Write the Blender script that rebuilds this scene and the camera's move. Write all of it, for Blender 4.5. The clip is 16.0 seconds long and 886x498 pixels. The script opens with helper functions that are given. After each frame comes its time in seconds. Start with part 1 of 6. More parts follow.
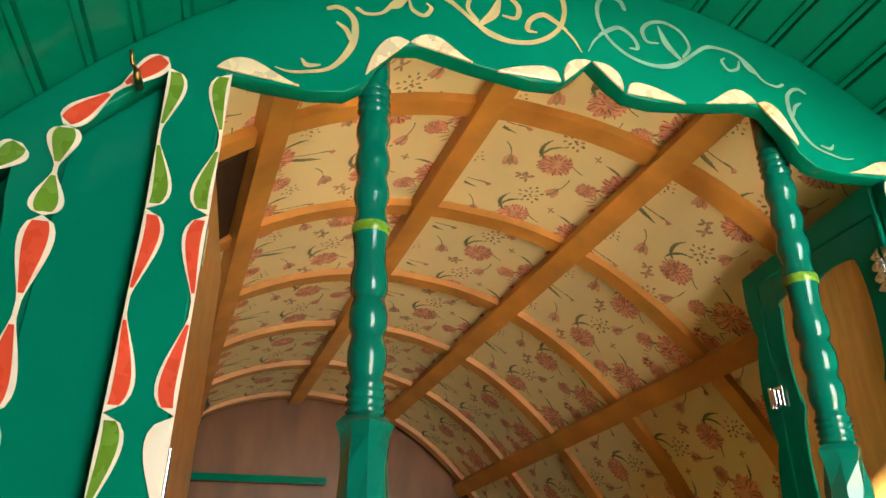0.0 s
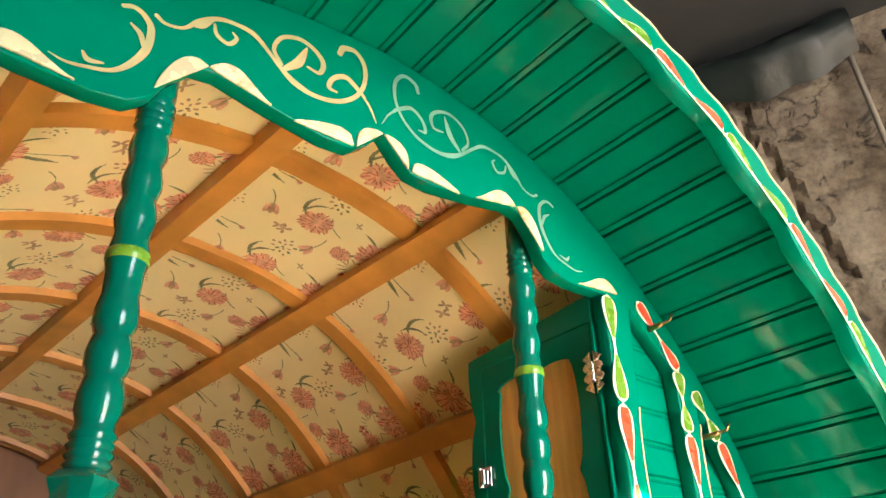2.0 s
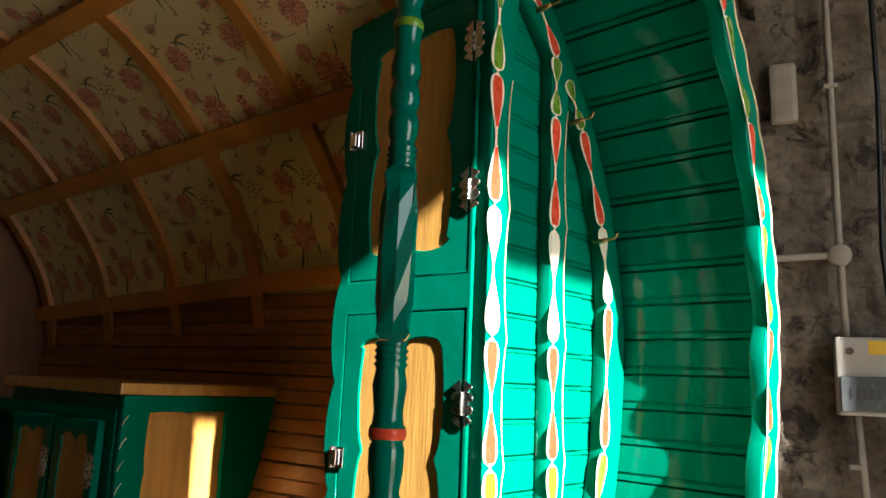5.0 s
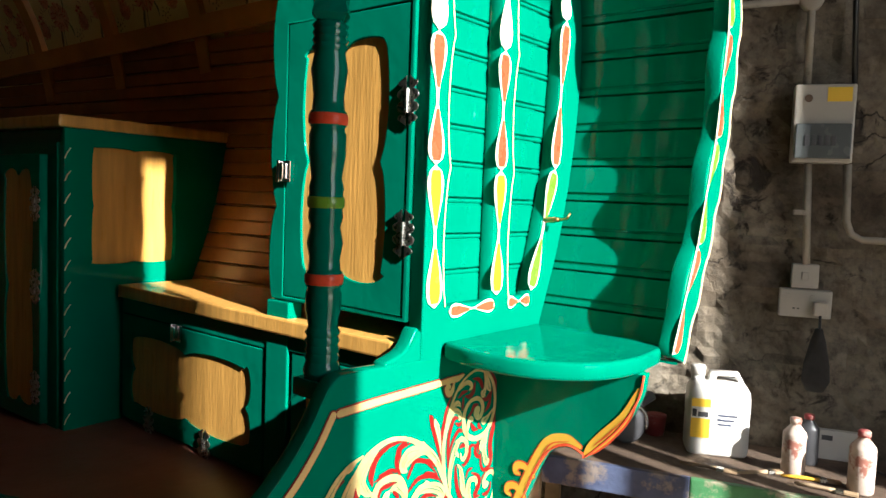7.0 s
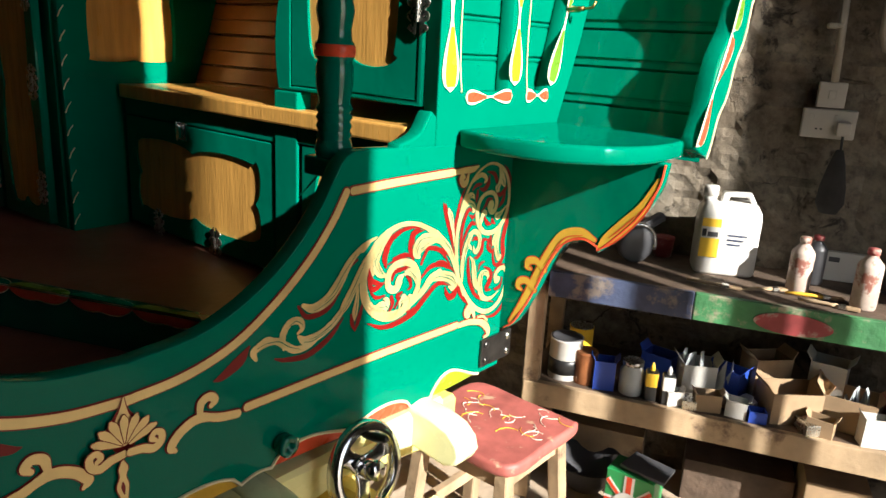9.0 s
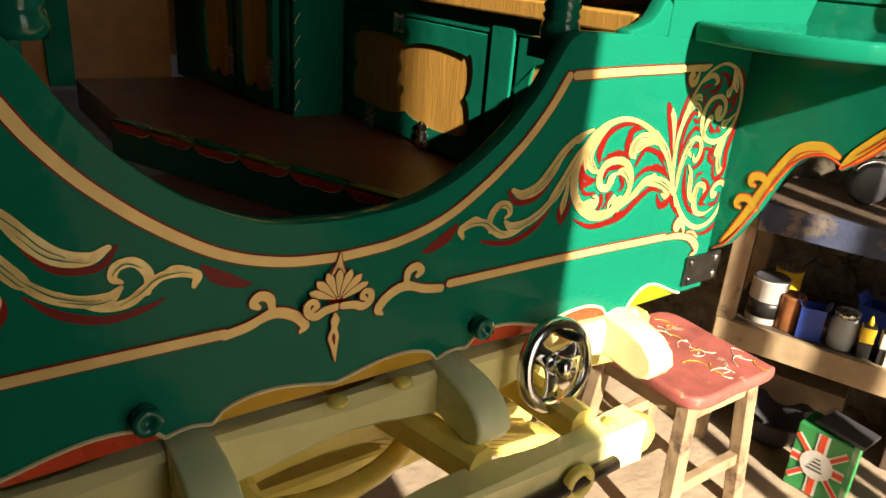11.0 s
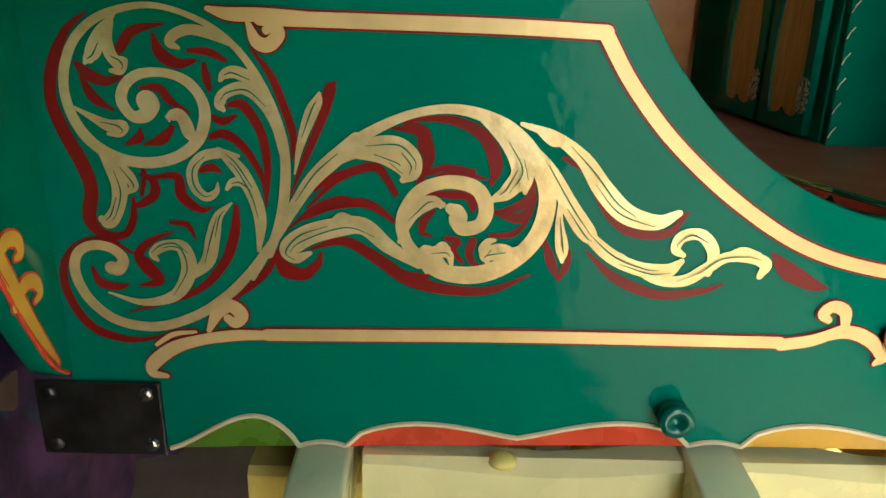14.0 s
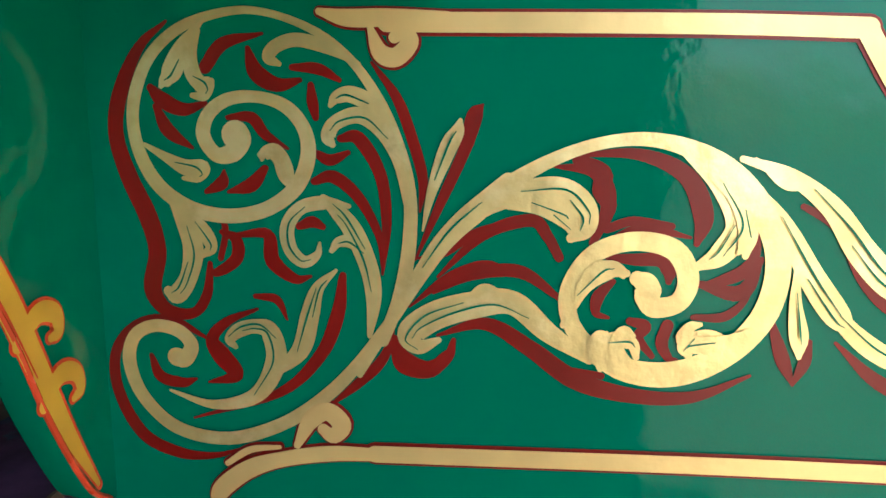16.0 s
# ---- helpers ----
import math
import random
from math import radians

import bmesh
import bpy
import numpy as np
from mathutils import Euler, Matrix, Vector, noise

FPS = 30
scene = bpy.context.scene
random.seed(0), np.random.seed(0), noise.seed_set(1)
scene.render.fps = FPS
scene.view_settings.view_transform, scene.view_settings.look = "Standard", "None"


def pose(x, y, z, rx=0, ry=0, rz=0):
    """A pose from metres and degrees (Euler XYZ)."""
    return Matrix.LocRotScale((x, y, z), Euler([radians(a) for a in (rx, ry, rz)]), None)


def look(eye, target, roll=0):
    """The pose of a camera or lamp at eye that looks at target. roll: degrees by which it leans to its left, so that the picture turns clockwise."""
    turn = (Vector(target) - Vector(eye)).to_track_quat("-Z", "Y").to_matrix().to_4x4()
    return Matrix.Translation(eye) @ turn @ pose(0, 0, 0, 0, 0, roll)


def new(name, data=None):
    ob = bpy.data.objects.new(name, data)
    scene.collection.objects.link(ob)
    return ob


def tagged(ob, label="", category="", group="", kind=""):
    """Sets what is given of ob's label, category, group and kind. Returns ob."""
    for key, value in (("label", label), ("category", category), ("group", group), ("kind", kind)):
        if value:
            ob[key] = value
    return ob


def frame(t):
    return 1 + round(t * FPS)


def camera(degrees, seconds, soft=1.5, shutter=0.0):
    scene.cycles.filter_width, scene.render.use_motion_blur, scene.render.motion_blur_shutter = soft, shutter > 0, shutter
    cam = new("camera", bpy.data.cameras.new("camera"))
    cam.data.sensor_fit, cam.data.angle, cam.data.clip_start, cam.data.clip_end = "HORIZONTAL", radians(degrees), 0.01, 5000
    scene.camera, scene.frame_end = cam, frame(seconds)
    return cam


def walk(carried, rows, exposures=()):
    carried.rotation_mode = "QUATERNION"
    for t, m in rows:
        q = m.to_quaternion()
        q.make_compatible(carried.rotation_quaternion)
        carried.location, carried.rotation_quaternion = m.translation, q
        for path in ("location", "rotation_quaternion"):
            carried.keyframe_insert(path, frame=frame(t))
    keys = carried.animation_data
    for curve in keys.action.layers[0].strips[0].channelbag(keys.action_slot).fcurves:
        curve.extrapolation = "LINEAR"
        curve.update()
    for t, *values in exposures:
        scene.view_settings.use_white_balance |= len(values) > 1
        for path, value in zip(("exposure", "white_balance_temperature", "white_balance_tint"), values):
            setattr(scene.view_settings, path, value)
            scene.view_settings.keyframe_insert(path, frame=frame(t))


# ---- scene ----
cam = camera(62.7, 16.0)
PATH = [
    (0, (-0.466, -0.860, 1.885), (-0.031, 0.885, 2.760), 0.3),
    (0.5, (-0.462, -0.855, 1.907), (0.004, 0.818, 2.899), 1.0),
    (1, (-0.541, -0.841, 1.922), (0.183, 0.699, 2.973), -2.8),
    (1.5, (-0.565, -0.828, 1.920), (0.366, 0.590, 2.980), -3.3),
    (2, (-0.542, -0.809, 1.901), (0.558, 0.526, 2.905), -1.5),
    (2.5, (-0.514, -0.789, 1.874), (0.722, 0.512, 2.757), -0.5),
    (3, (-0.501, -0.784, 1.859), (0.831, 0.484, 2.645), 0.7),
    (3.5, (-0.476, -0.781, 1.853), (0.903, 0.501, 2.528), 0.9),
    (3.7, (-0.475, -0.768, 1.837), (0.924, 0.516, 2.465), 1.4),
    (5.8, (-0.436, -0.808, 1.692), (1.058, 0.506, 1.898), 1.8),
    (6, (-0.426, -0.808, 1.673), (1.080, 0.499, 1.834), 1.6),
    (6.5, (-0.403, -0.797, 1.617), (1.121, 0.498, 1.629), 1.6),
    (7, (-0.389, -0.795, 1.551), (1.157, 0.467, 1.412), 2.2),
    (7.5, (-0.388, -0.788, 1.512), (1.157, 0.450, 1.228), 2.6),
    (8, (-0.378, -0.776, 1.490), (1.157, 0.442, 1.091), 2.7),
    (8.2, (-0.373, -0.774, 1.477), (1.159, 0.435, 1.040), 2.6),
    (10.3, (-0.394, -0.747, 1.374), (0.924, 0.607, 0.718), 4.2),
    (10.5, (-0.395, -0.738, 1.364), (0.865, 0.661, 0.690), 4.4),
    (11, (-0.402, -0.734, 1.360), (0.708, 0.755, 0.618), 4.6),
    (11.5, (-0.431, -0.728, 1.349), (0.563, 0.832, 0.588), 4.1),
    (12, (-0.450, -0.730, 1.338), (0.377, 0.919, 0.566), 3.3),
    (12.5, (-0.456, -0.716, 1.317), (0.181, 1.028, 0.574), 2.8),
    (13, (-0.463, -0.679, 1.285), (-0.026, 1.139, 0.573), 3.0),
    (13.5, (-0.473, -0.651, 1.260), (-0.275, 1.213, 0.562), 2.1),
    (14, (-0.487, -0.632, 1.246), (-0.478, 1.258, 0.592), 1.4),
    (14.5, (-0.517, -0.587, 1.218), (-0.565, 1.332, 0.655), 0.9),
    (15, (-0.545, -0.541, 1.188), (-0.691, 1.401, 0.732), 0.8),
    (15.5, (-0.567, -0.509, 1.163), (-0.725, 1.456, 0.825), 0.9),
    (16, (-0.558, -0.469, 1.166), (-0.749, 1.491, 0.818), 0.4),
]
EXPOSURE = [(0, 4.25, 6350, 13), (1.5, 4.5, 6250, 13), (2.5, 4.7, 6000, 13), (3, 4.4, 5900, 13), (3.5, 3.8, 5700, 14), (3.7, 3.5, 5800, 14), (5.8, 2.2, 5950, 9), (7, 1.85, 5900, 9), (8.2, 1.55, 5900, 9), (10.3, 1.4, 6900, 11),
            (12, 1.75, 8100, 11), (13, 2.6, 8700, 6), (13.5, 3.15, 7200, 6), (14, 3.4, 5950, 6), (15, 3.8, 5800, 6), (16, 3.75, 5800, 6)]
walk(cam, [(t, look(eye, target, roll)) for t, eye, target, roll in PATH], EXPOSURE)

# ---- light: low sun and sky through the workshop door ----
SUN_DIR = Vector((0.20, 1.0, -0.53)).normalized()
world = bpy.data.worlds.new("sky")
scene.world = world
world.use_nodes = True
nt = world.node_tree
sky = nt.nodes.new("ShaderNodeTexSky")
sky.sky_type = "NISHITA"
sky.sun_disc = False
sky.sun_elevation = math.asin(-SUN_DIR.z)
sky.sun_rotation = math.atan2(-SUN_DIR.x, -SUN_DIR.y)
nt.links.new(sky.outputs[0], nt.nodes["Background"].inputs[0])
nt.nodes["Background"].inputs[1].default_value = 0.05
sun = new("sun", bpy.data.lights.new("sun", "SUN"))
sun.data.energy = 5.0
sun.data.angle = radians(0.6)
sun.data.color = (1.0, 0.93, 0.82)
sun.matrix_world = look((0, 0, 0), SUN_DIR)
doorlight = new("door_daylight", bpy.data.lights.new("door_daylight", "AREA"))
doorlight.data.shape = "RECTANGLE"
doorlight.data.size, doorlight.data.size_y = 1.55, 2.0
doorlight.data.energy = 3.5
doorlight.data.color = (0.95, 0.98, 1.0)
doorlight.matrix_world = look((0.80, -3.25, 2.4), (0.80, 0, 2.2))


# ---- materials ----
def mat(name, color, rough=0.5, metal=0.0, vary=0.12, grain=6.0, bump=0.0, bump_scale=40.0, coat=0.0,
        second=None, spots=0.0, spot_scale=8.0, stretch=(1, 1, 1), rough_vary=0.1, island=0.0):
    m = bpy.data.materials.new(name)
    m.use_nodes = True
    n, l = m.node_tree.nodes, m.node_tree.links
    b = n["Principled BSDF"]
    b.inputs["Roughness"].default_value = rough
    b.inputs["Metallic"].default_value = metal
    b.inputs["Coat Weight"].default_value = coat
    b.inputs["Coat Roughness"].default_value = 0.06
    if coat:
        b.inputs["Specular IOR Level"].default_value = 0.3
    tc = n.new("ShaderNodeTexCoord")
    mp = n.new("ShaderNodeMapping")
    mp.inputs["Scale"].default_value = stretch
    l.new(tc.outputs["Object"], mp.inputs[0])
    n1 = n.new("ShaderNodeTexNoise")
    n1.inputs["Scale"].default_value = grain
    n1.inputs["Detail"].default_value = 6
    l.new(mp.outputs[0], n1.inputs["Vector"])
    ramp = n.new("ShaderNodeValToRGB")
    c = Vector(color)
    lo, hi = c * (1 - vary), c * (1 + vary)
    ramp.color_ramp.elements[0].color = (*lo, 1)
    ramp.color_ramp.elements[1].color = (*[min(1, v) for v in hi], 1)
    ramp.color_ramp.elements[0].position, ramp.color_ramp.elements[1].position = 0.3, 0.7
    l.new(n1.outputs["Fac"], ramp.inputs[0])
    out = ramp.outputs[0]
    if second:
        n2 = n.new("ShaderNodeTexNoise")
        n2.inputs["Scale"].default_value = spot_scale
        n2.inputs["Detail"].default_value = 8
        n2.inputs["Roughness"].default_value = 0.65
        l.new(mp.outputs[0], n2.inputs["Vector"])
        r2 = n.new("ShaderNodeValToRGB")
        r2.color_ramp.elements[0].position = 1 - spots - 0.03
        r2.color_ramp.elements[1].position = 1 - spots + 0.05
        l.new(n2.outputs["Fac"], r2.inputs[0])
        mx = n.new("ShaderNodeMixRGB")
        mx.inputs[2].default_value = (*second, 1)
        l.new(r2.outputs[0], mx.inputs[0])
        l.new(out, mx.inputs[1])
        out = mx.outputs[0]
    if island:
        oi = n.new("ShaderNodeObjectInfo")
        hs = n.new("ShaderNodeHueSaturation")
        mr = n.new("ShaderNodeMapRange")
        mr.inputs["To Min"].default_value, mr.inputs["To Max"].default_value = 1 - island, 1 + island
        l.new(oi.outputs["Random"], mr.inputs[0])
        l.new(mr.outputs[0], hs.inputs["Value"])
        l.new(out, hs.inputs["Color"])
        out = hs.outputs[0]
    l.new(out, b.inputs["Base Color"])
    mr = n.new("ShaderNodeMapRange")
    mr.inputs["To Min"].default_value, mr.inputs["To Max"].default_value = max(0.02, rough - rough_vary), rough + rough_vary
    n3 = n.new("ShaderNodeTexNoise")
    n3.inputs["Scale"].default_value = grain * 2.7
    n3.inputs["Detail"].default_value = 4
    l.new(mp.outputs[0], n3.inputs["Vector"])
    l.new(n3.outputs["Fac"], mr.inputs[0])
    l.new(mr.outputs[0], b.inputs["Roughness"])
    if bump:
        n4 = n.new("ShaderNodeTexNoise")
        n4.inputs["Scale"].default_value = bump_scale
        n4.inputs["Detail"].default_value = 8
        l.new(mp.outputs[0], n4.inputs["Vector"])
        bp = n.new("ShaderNodeBump")
        bp.inputs["Strength"].default_value = bump
        bp.inputs["Distance"].default_value = 0.02
        l.new(n4.outputs["Fac"], bp.inputs["Height"])
        l.new(bp.outputs[0], b.inputs["Normal"])
        if coat:
            l.new(bp.outputs[0], b.inputs["Coat Normal"])
    return m


GREEN = mat("green_gloss_paint", (0.0004, 0.174, 0.103), 0.07, vary=0.06, grain=5, bump=0.25, bump_scale=6, coat=0.0, rough_vary=0.04)
GREEN.node_tree.nodes["Principled BSDF"].inputs["Specular IOR Level"].default_value = 0.10
GREEN_TURNED = mat("green_paint_turned", (0.001, 0.13, 0.085), 0.14, vary=0.08, grain=9, coat=0.35, rough_vary=0.05)
CREAM = mat("cream_lining_paint", (0.78, 0.66, 0.40), 0.35, vary=0.1, grain=14, bump=0.05)
GILT = mat("ivory_gold_drop", (0.80, 0.68, 0.42), 0.28, metal=0.2, vary=0.1, grain=12, second=(0.62, 0.42, 0.14), spots=0.40, spot_scale=14)
SILVER = mat("faded_silver_paint", (0.16, 0.36, 0.26), 0.35, vary=0.2, grain=25)
WHITE = mat("ivory_paint", (0.82, 0.76, 0.60), 0.3, vary=0.08, grain=10)
RED = mat("red_paint", (0.66, 0.075, 0.03), 0.28, vary=0.14, grain=10)
DARKRED = mat("dark_red_lining", (0.20, 0.008, 0.006), 0.35, vary=0.15, grain=14)
for m_ in (RED, DARKRED):
    m_.node_tree.nodes["Principled BSDF"].inputs["Specular IOR Level"].default_value = 0.25
LEAFGREEN = mat("leaf_green_paint", (0.13, 0.27, 0.02), 0.28, vary=0.15, grain=10)
LIME = mat("lime_band_paint", (0.27, 0.37, 0.015), 0.25, vary=0.1)
GOLD = mat("gold_scroll_paint", (0.74, 0.58, 0.25), 0.36, metal=0.5, vary=0.18, grain=30, bump=0.08, bump_scale=70, second=(0.84, 0.70, 0.36), spots=0.45, spot_scale=9)
STRIPE = mat("buff_stripe_paint", (0.80, 0.58, 0.24), 0.36, metal=0.3, vary=0.1, grain=20, bump=0.05, bump_scale=80)
FASCIAGOLD = mat("pale_gold_paint", (0.62, 0.52, 0.25), 0.36, metal=0.3, vary=0.15, grain=20)
OCHRE = mat("ochre_scroll_paint", (0.70, 0.40, 0.04), 0.35, vary=0.12, grain=18)

YELLOW = mat("pale_yellow_chassis_paint", (0.84, 0.68, 0.17), 0.28, vary=0.1, grain=7, bump=0.06, bump_scale=18, coat=0.35, second=(0.74, 0.55, 0.13), spots=0.35, spot_scale=5)
PALEYELLOW = mat("faded_yellow_chassis_paint", (0.88, 0.80, 0.38), 0.26, vary=0.08, grain=7, bump=0.06, bump_scale=18, coat=0.4, second=(0.80, 0.68, 0.26), spots=0.35, spot_scale=5)
SAGE = mat("pale_sage_paint", (0.76, 0.78, 0.46), 0.28, vary=0.08, grain=8, coat=0.4)
OAK = mat("varnished_oak", (0.68, 0.36, 0.085), 0.3, vary=0.16, grain=9, stretch=(6, 6, 0.6), bump=0.08, bump_scale=30, coat=0.4)
PINE = mat("varnished_pine", (0.34, 0.135, 0.024), 0.35, vary=0.16, grain=8, stretch=(2, 2, 2), bump=0.05, coat=0.3, island=0.12)
DARKPINE = mat("aged_pine", (0.19, 0.078, 0.022), 0.45, vary=0.2, grain=6, stretch=(2, 2, 0.6), bump=0.05)
RIB = mat("varnished_rib_wood", (0.64, 0.29, 0.05), 0.42, vary=0.2, grain=7, bump=0.04, island=0.1)
PAPER = mat("cream_wallpaper", (0.95, 0.80, 0.41), 0.7, vary=0.05, grain=3, bump=0.02, second=(0.88, 0.70, 0.34), spots=0.36, spot_scale=2.5)
BLOOM = mat("rose_print", (0.62, 0.14, 0.065), 0.75, vary=0.3, grain=45)
BLOOMPALE = mat("pale_rose_print", (0.84, 0.44, 0.26), 0.75, vary=0.25, grain=45)
SPRIG = mat("olive_print", (0.25, 0.25, 0.11), 0.75, vary=0.4, grain=40)
BUD = mat("tan_print", (0.56, 0.35, 0.18), 0.75, vary=0.3, grain=40)
CHROME = mat("chrome", (0.75, 0.75, 0.76), 0.12, metal=1.0, vary=0.05, rough_vary=0.05)
NICKEL = mat("antique_nickel", (0.55, 0.54, 0.50), 0.28, metal=1.0, vary=0.15, grain=60)
STEEL = mat("bare_steel", (0.10, 0.095, 0.09), 0.35, metal=0.9, vary=0.4, grain=30, bump=0.08)
BRASS = mat("tarnished_brass", (0.45, 0.27, 0.10), 0.3, metal=1.0, vary=0.2, grain=40)
IRON = mat("dark_iron", (0.05, 0.035, 0.03), 0.45, metal=0.6, vary=0.3, grain=30, bump=0.1)
BLACK = mat("black_rubber", (0.015, 0.015, 0.015), 0.4, vary=0.2)
BROWNFLOOR = mat("brown_wagon_floor", (0.16, 0.065, 0.045), 0.4, vary=0.25, grain=5, bump=0.05)
DARKBROWN = mat("dark_brown_board", (0.045, 0.022, 0.013), 0.5, vary=0.2)


def stone():
    """Limewashed rubble: pale wash over brown stone, dark pits and wandering cracks."""
    m = mat("limewashed_stone", (0.12, 0.10, 0.08), 0.92, vary=0.2)
    n, l = m.node_tree.nodes, m.node_tree.links
    b = n["Principled BSDF"]
    tc = n["Texture Coordinate"]

    def noise_tex(scale, detail, rough, distort=0.0):
        q = n.new("ShaderNodeTexNoise")
        q.inputs["Scale"].default_value, q.inputs["Detail"].default_value = scale, detail
        q.inputs["Roughness"].default_value, q.inputs["Distortion"].default_value = rough, distort
        l.new(tc.outputs["Object"], q.inputs["Vector"])
        return q

    def ramp(src, stops):
        r = n.new("ShaderNodeValToRGB")
        while len(r.color_ramp.elements) < len(stops):
            r.color_ramp.elements.new(0.5)
        for e, (p, c) in zip(r.color_ramp.elements, stops):
            e.position, e.color = p, (*c, 1) if isinstance(c, tuple) else (c, c, c, 1)
        l.new(src, r.inputs[0])
        return r.outputs[0]

    def mix(kind, fac, a, c):
        x = n.new("ShaderNodeMixRGB")
        x.blend_type = kind
        for v, k in ((fac, 0), (a, 1), (c, 2)):
            if isinstance(v, bpy.types.NodeSocket):
                l.new(v, x.inputs[k])
            else:
                x.inputs[k].default_value = v
        return x.outputs[0]

    wash = ramp(noise_tex(3.4, 9, 0.62, 0.6).outputs["Fac"], [(0.30, (0.050, 0.034, 0.020)), (0.43, (0.125, 0.097, 0.066)), (0.56, (0.180, 0.148, 0.108)), (0.72, (0.235, 0.203, 0.155))])
    fine = noise_tex(26, 10, 0.72)
    col = mix("MULTIPLY", 1.0, wash, ramp(fine.outputs["Fac"], [(0.30, 0.42), (0.50, 0.95), (0.70, 1.25)]))
    pits = ramp(noise_tex(8.5, 12, 0.70, 0.8).outputs["Fac"], [(0.565, 0.0), (0.63, 0.85)])
    col = mix("MIX", pits, col, (0.020, 0.014, 0.010, 1))
    warp = n.new("ShaderNodeVectorMath")
    warp.operation = "MULTIPLY_ADD"
    l.new(noise_tex(2.5, 6, 0.6).outputs["Color"], warp.inputs[0])
    warp.inputs[1].default_value = (0.35, 0.35, 0.35)
    l.new(tc.outputs["Object"], warp.inputs[2])
    mp = n.new("ShaderNodeMapping")
    mp.inputs["Scale"].default_value = (1.0, 1.0, 1.9)
    l.new(warp.outputs[0], mp.inputs[0])
    vo = n.new("ShaderNodeTexVoronoi")
    vo.feature = "DISTANCE_TO_EDGE"
    vo.inputs["Scale"].default_value = 2.3
    l.new(mp.outputs[0], vo.inputs["Vector"])
    crack = ramp(vo.outputs["Distance"], [(0.002, 1.0), (0.012, 0.0)])
    some = ramp(noise_tex(1.9, 3, 0.5).outputs["Fac"], [(0.54, 0.0), (0.62, 0.9)])
    gap = mix("MULTIPLY", 1.0, crack, some)
    col = mix("MIX", gap, col, (0.014, 0.010, 0.007, 1))
    l.new(col, b.inputs["Base Color"])
    height = mix("SUBTRACT", 1.0, fine.outputs["Fac"], pits)
    bp = n.new("ShaderNodeBump")
    bp.inputs["Strength"].default_value, bp.inputs["Distance"].default_value = 0.7, 0.012
    l.new(mix("SUBTRACT", 1.0, height, gap), bp.inputs["Height"])
    l.new(bp.outputs[0], b.inputs["Normal"])
    return m


STONE = stone()

CONCRETE = mat("dusty_concrete", (0.42, 0.325, 0.23), 0.9, vary=0.25, grain=4, bump=0.25, bump_scale=30, second=(0.22, 0.15, 0.10), spots=0.36, spot_scale=3)
PLASTER = mat("grey_plaster", (0.30, 0.27, 0.24), 0.9, vary=0.2, grain=3, bump=0.2)
ROOFDARK = mat("dark_roof_sheet", (0.018, 0.019, 0.018), 0.7, vary=0.4, grain=2, bump=0.3, bump_scale=5)
GROUND = mat("yard_ground", (0.42, 0.36, 0.28), 0.95, vary=0.25, grain=1.5, bump=0.2)
PVC = mat("painted_conduit", (0.30, 0.265, 0.215), 0.55, vary=0.15, grain=20, second=(0.17, 0.14, 0.11), spots=0.36, spot_scale=12)
PLASTICWHITE = mat("white_plastic", (0.64, 0.62, 0.58), 0.35, vary=0.08, grain=10, bump=0.03)
AGEDPLASTIC = mat("aged_white_plastic", (0.40, 0.37, 0.32), 0.4, vary=0.08, grain=10)
TARP = mat("dark_tarpaulin", (0.008, 0.013, 0.012), 0.38, vary=0.4, grain=5, bump=0.5, bump_scale=7)
PLASTICGREY = mat("smoked_plastic", (0.10, 0.11, 0.11), 0.25, vary=0.15)
LABELYEL = mat("yellow_label", (0.80, 0.50, 0.03), 0.5, vary=0.06)
BLUEPAINT = mat("worn_blue_paint", (0.05, 0.065, 0.12), 0.6, vary=0.4, grain=12, bump=0.2, second=(0.20, 0.165, 0.14), spots=0.47, spot_scale=9)
GREENWORN = mat("worn_green_paint", (0.05, 0.19, 0.07), 0.6, vary=0.3, grain=12, bump=0.2, second=(0.30, 0.26, 0.18), spots=0.42, spot_scale=9)
REDWORN = mat("worn_red_paint", (0.30, 0.05, 0.05), 0.6, vary=0.3, grain=14, second=(0.40, 0.30, 0.24), spots=0.44, spot_scale=14)
RAWWOOD = mat("raw_softwood", (0.36, 0.255, 0.15), 0.75, vary=0.3, grain=9, stretch=(1, 1, 1), bump=0.15, second=(0.15, 0.095, 0.06), spots=0.42, spot_scale=6)
DIRTYWOOD = mat("dirty_bench_wood", (0.10, 0.066, 0.044), 0.75, vary=0.4, grain=12, bump=0.2, second=(0.27, 0.20, 0.145), spots=0.34, spot_scale=8)
STOOLRED = mat("paint_spattered_red", (0.40, 0.11, 0.09), 0.55, vary=0.3, grain=14, bump=0.08, second=(0.52, 0.34, 0.22), spots=0.36, spot_scale=16)
CARD = mat("cardboard", (0.34, 0.23, 0.13), 0.8, vary=0.2, grain=12)
CARDBLUE = mat("blue_carton", (0.02, 0.06, 0.36), 0.5, vary=0.12)
CARDWHITE = mat("white_carton", (0.52, 0.50, 0.46), 0.6, vary=0.12)
GLASSJAR = mat("cloudy_jar", (0.42, 0.45, 0.46), 0.2, vary=0.15)
RUSTTIN = mat("rusty_copper_tin", (0.34, 0.13, 0.05), 0.45, metal=0.3, vary=0.3, grain=25)
SPATTER = mat("paint_spattered_bottle", (0.50, 0.40, 0.34), 0.5, vary=0.2, grain=25, second=(0.28, 0.11, 0.08), spots=0.47, spot_scale=22)
CLOTHDARK = mat("dark_cloth", (0.03, 0.027, 0.025), 0.95, vary=0.3, grain=20, bump=0.2)
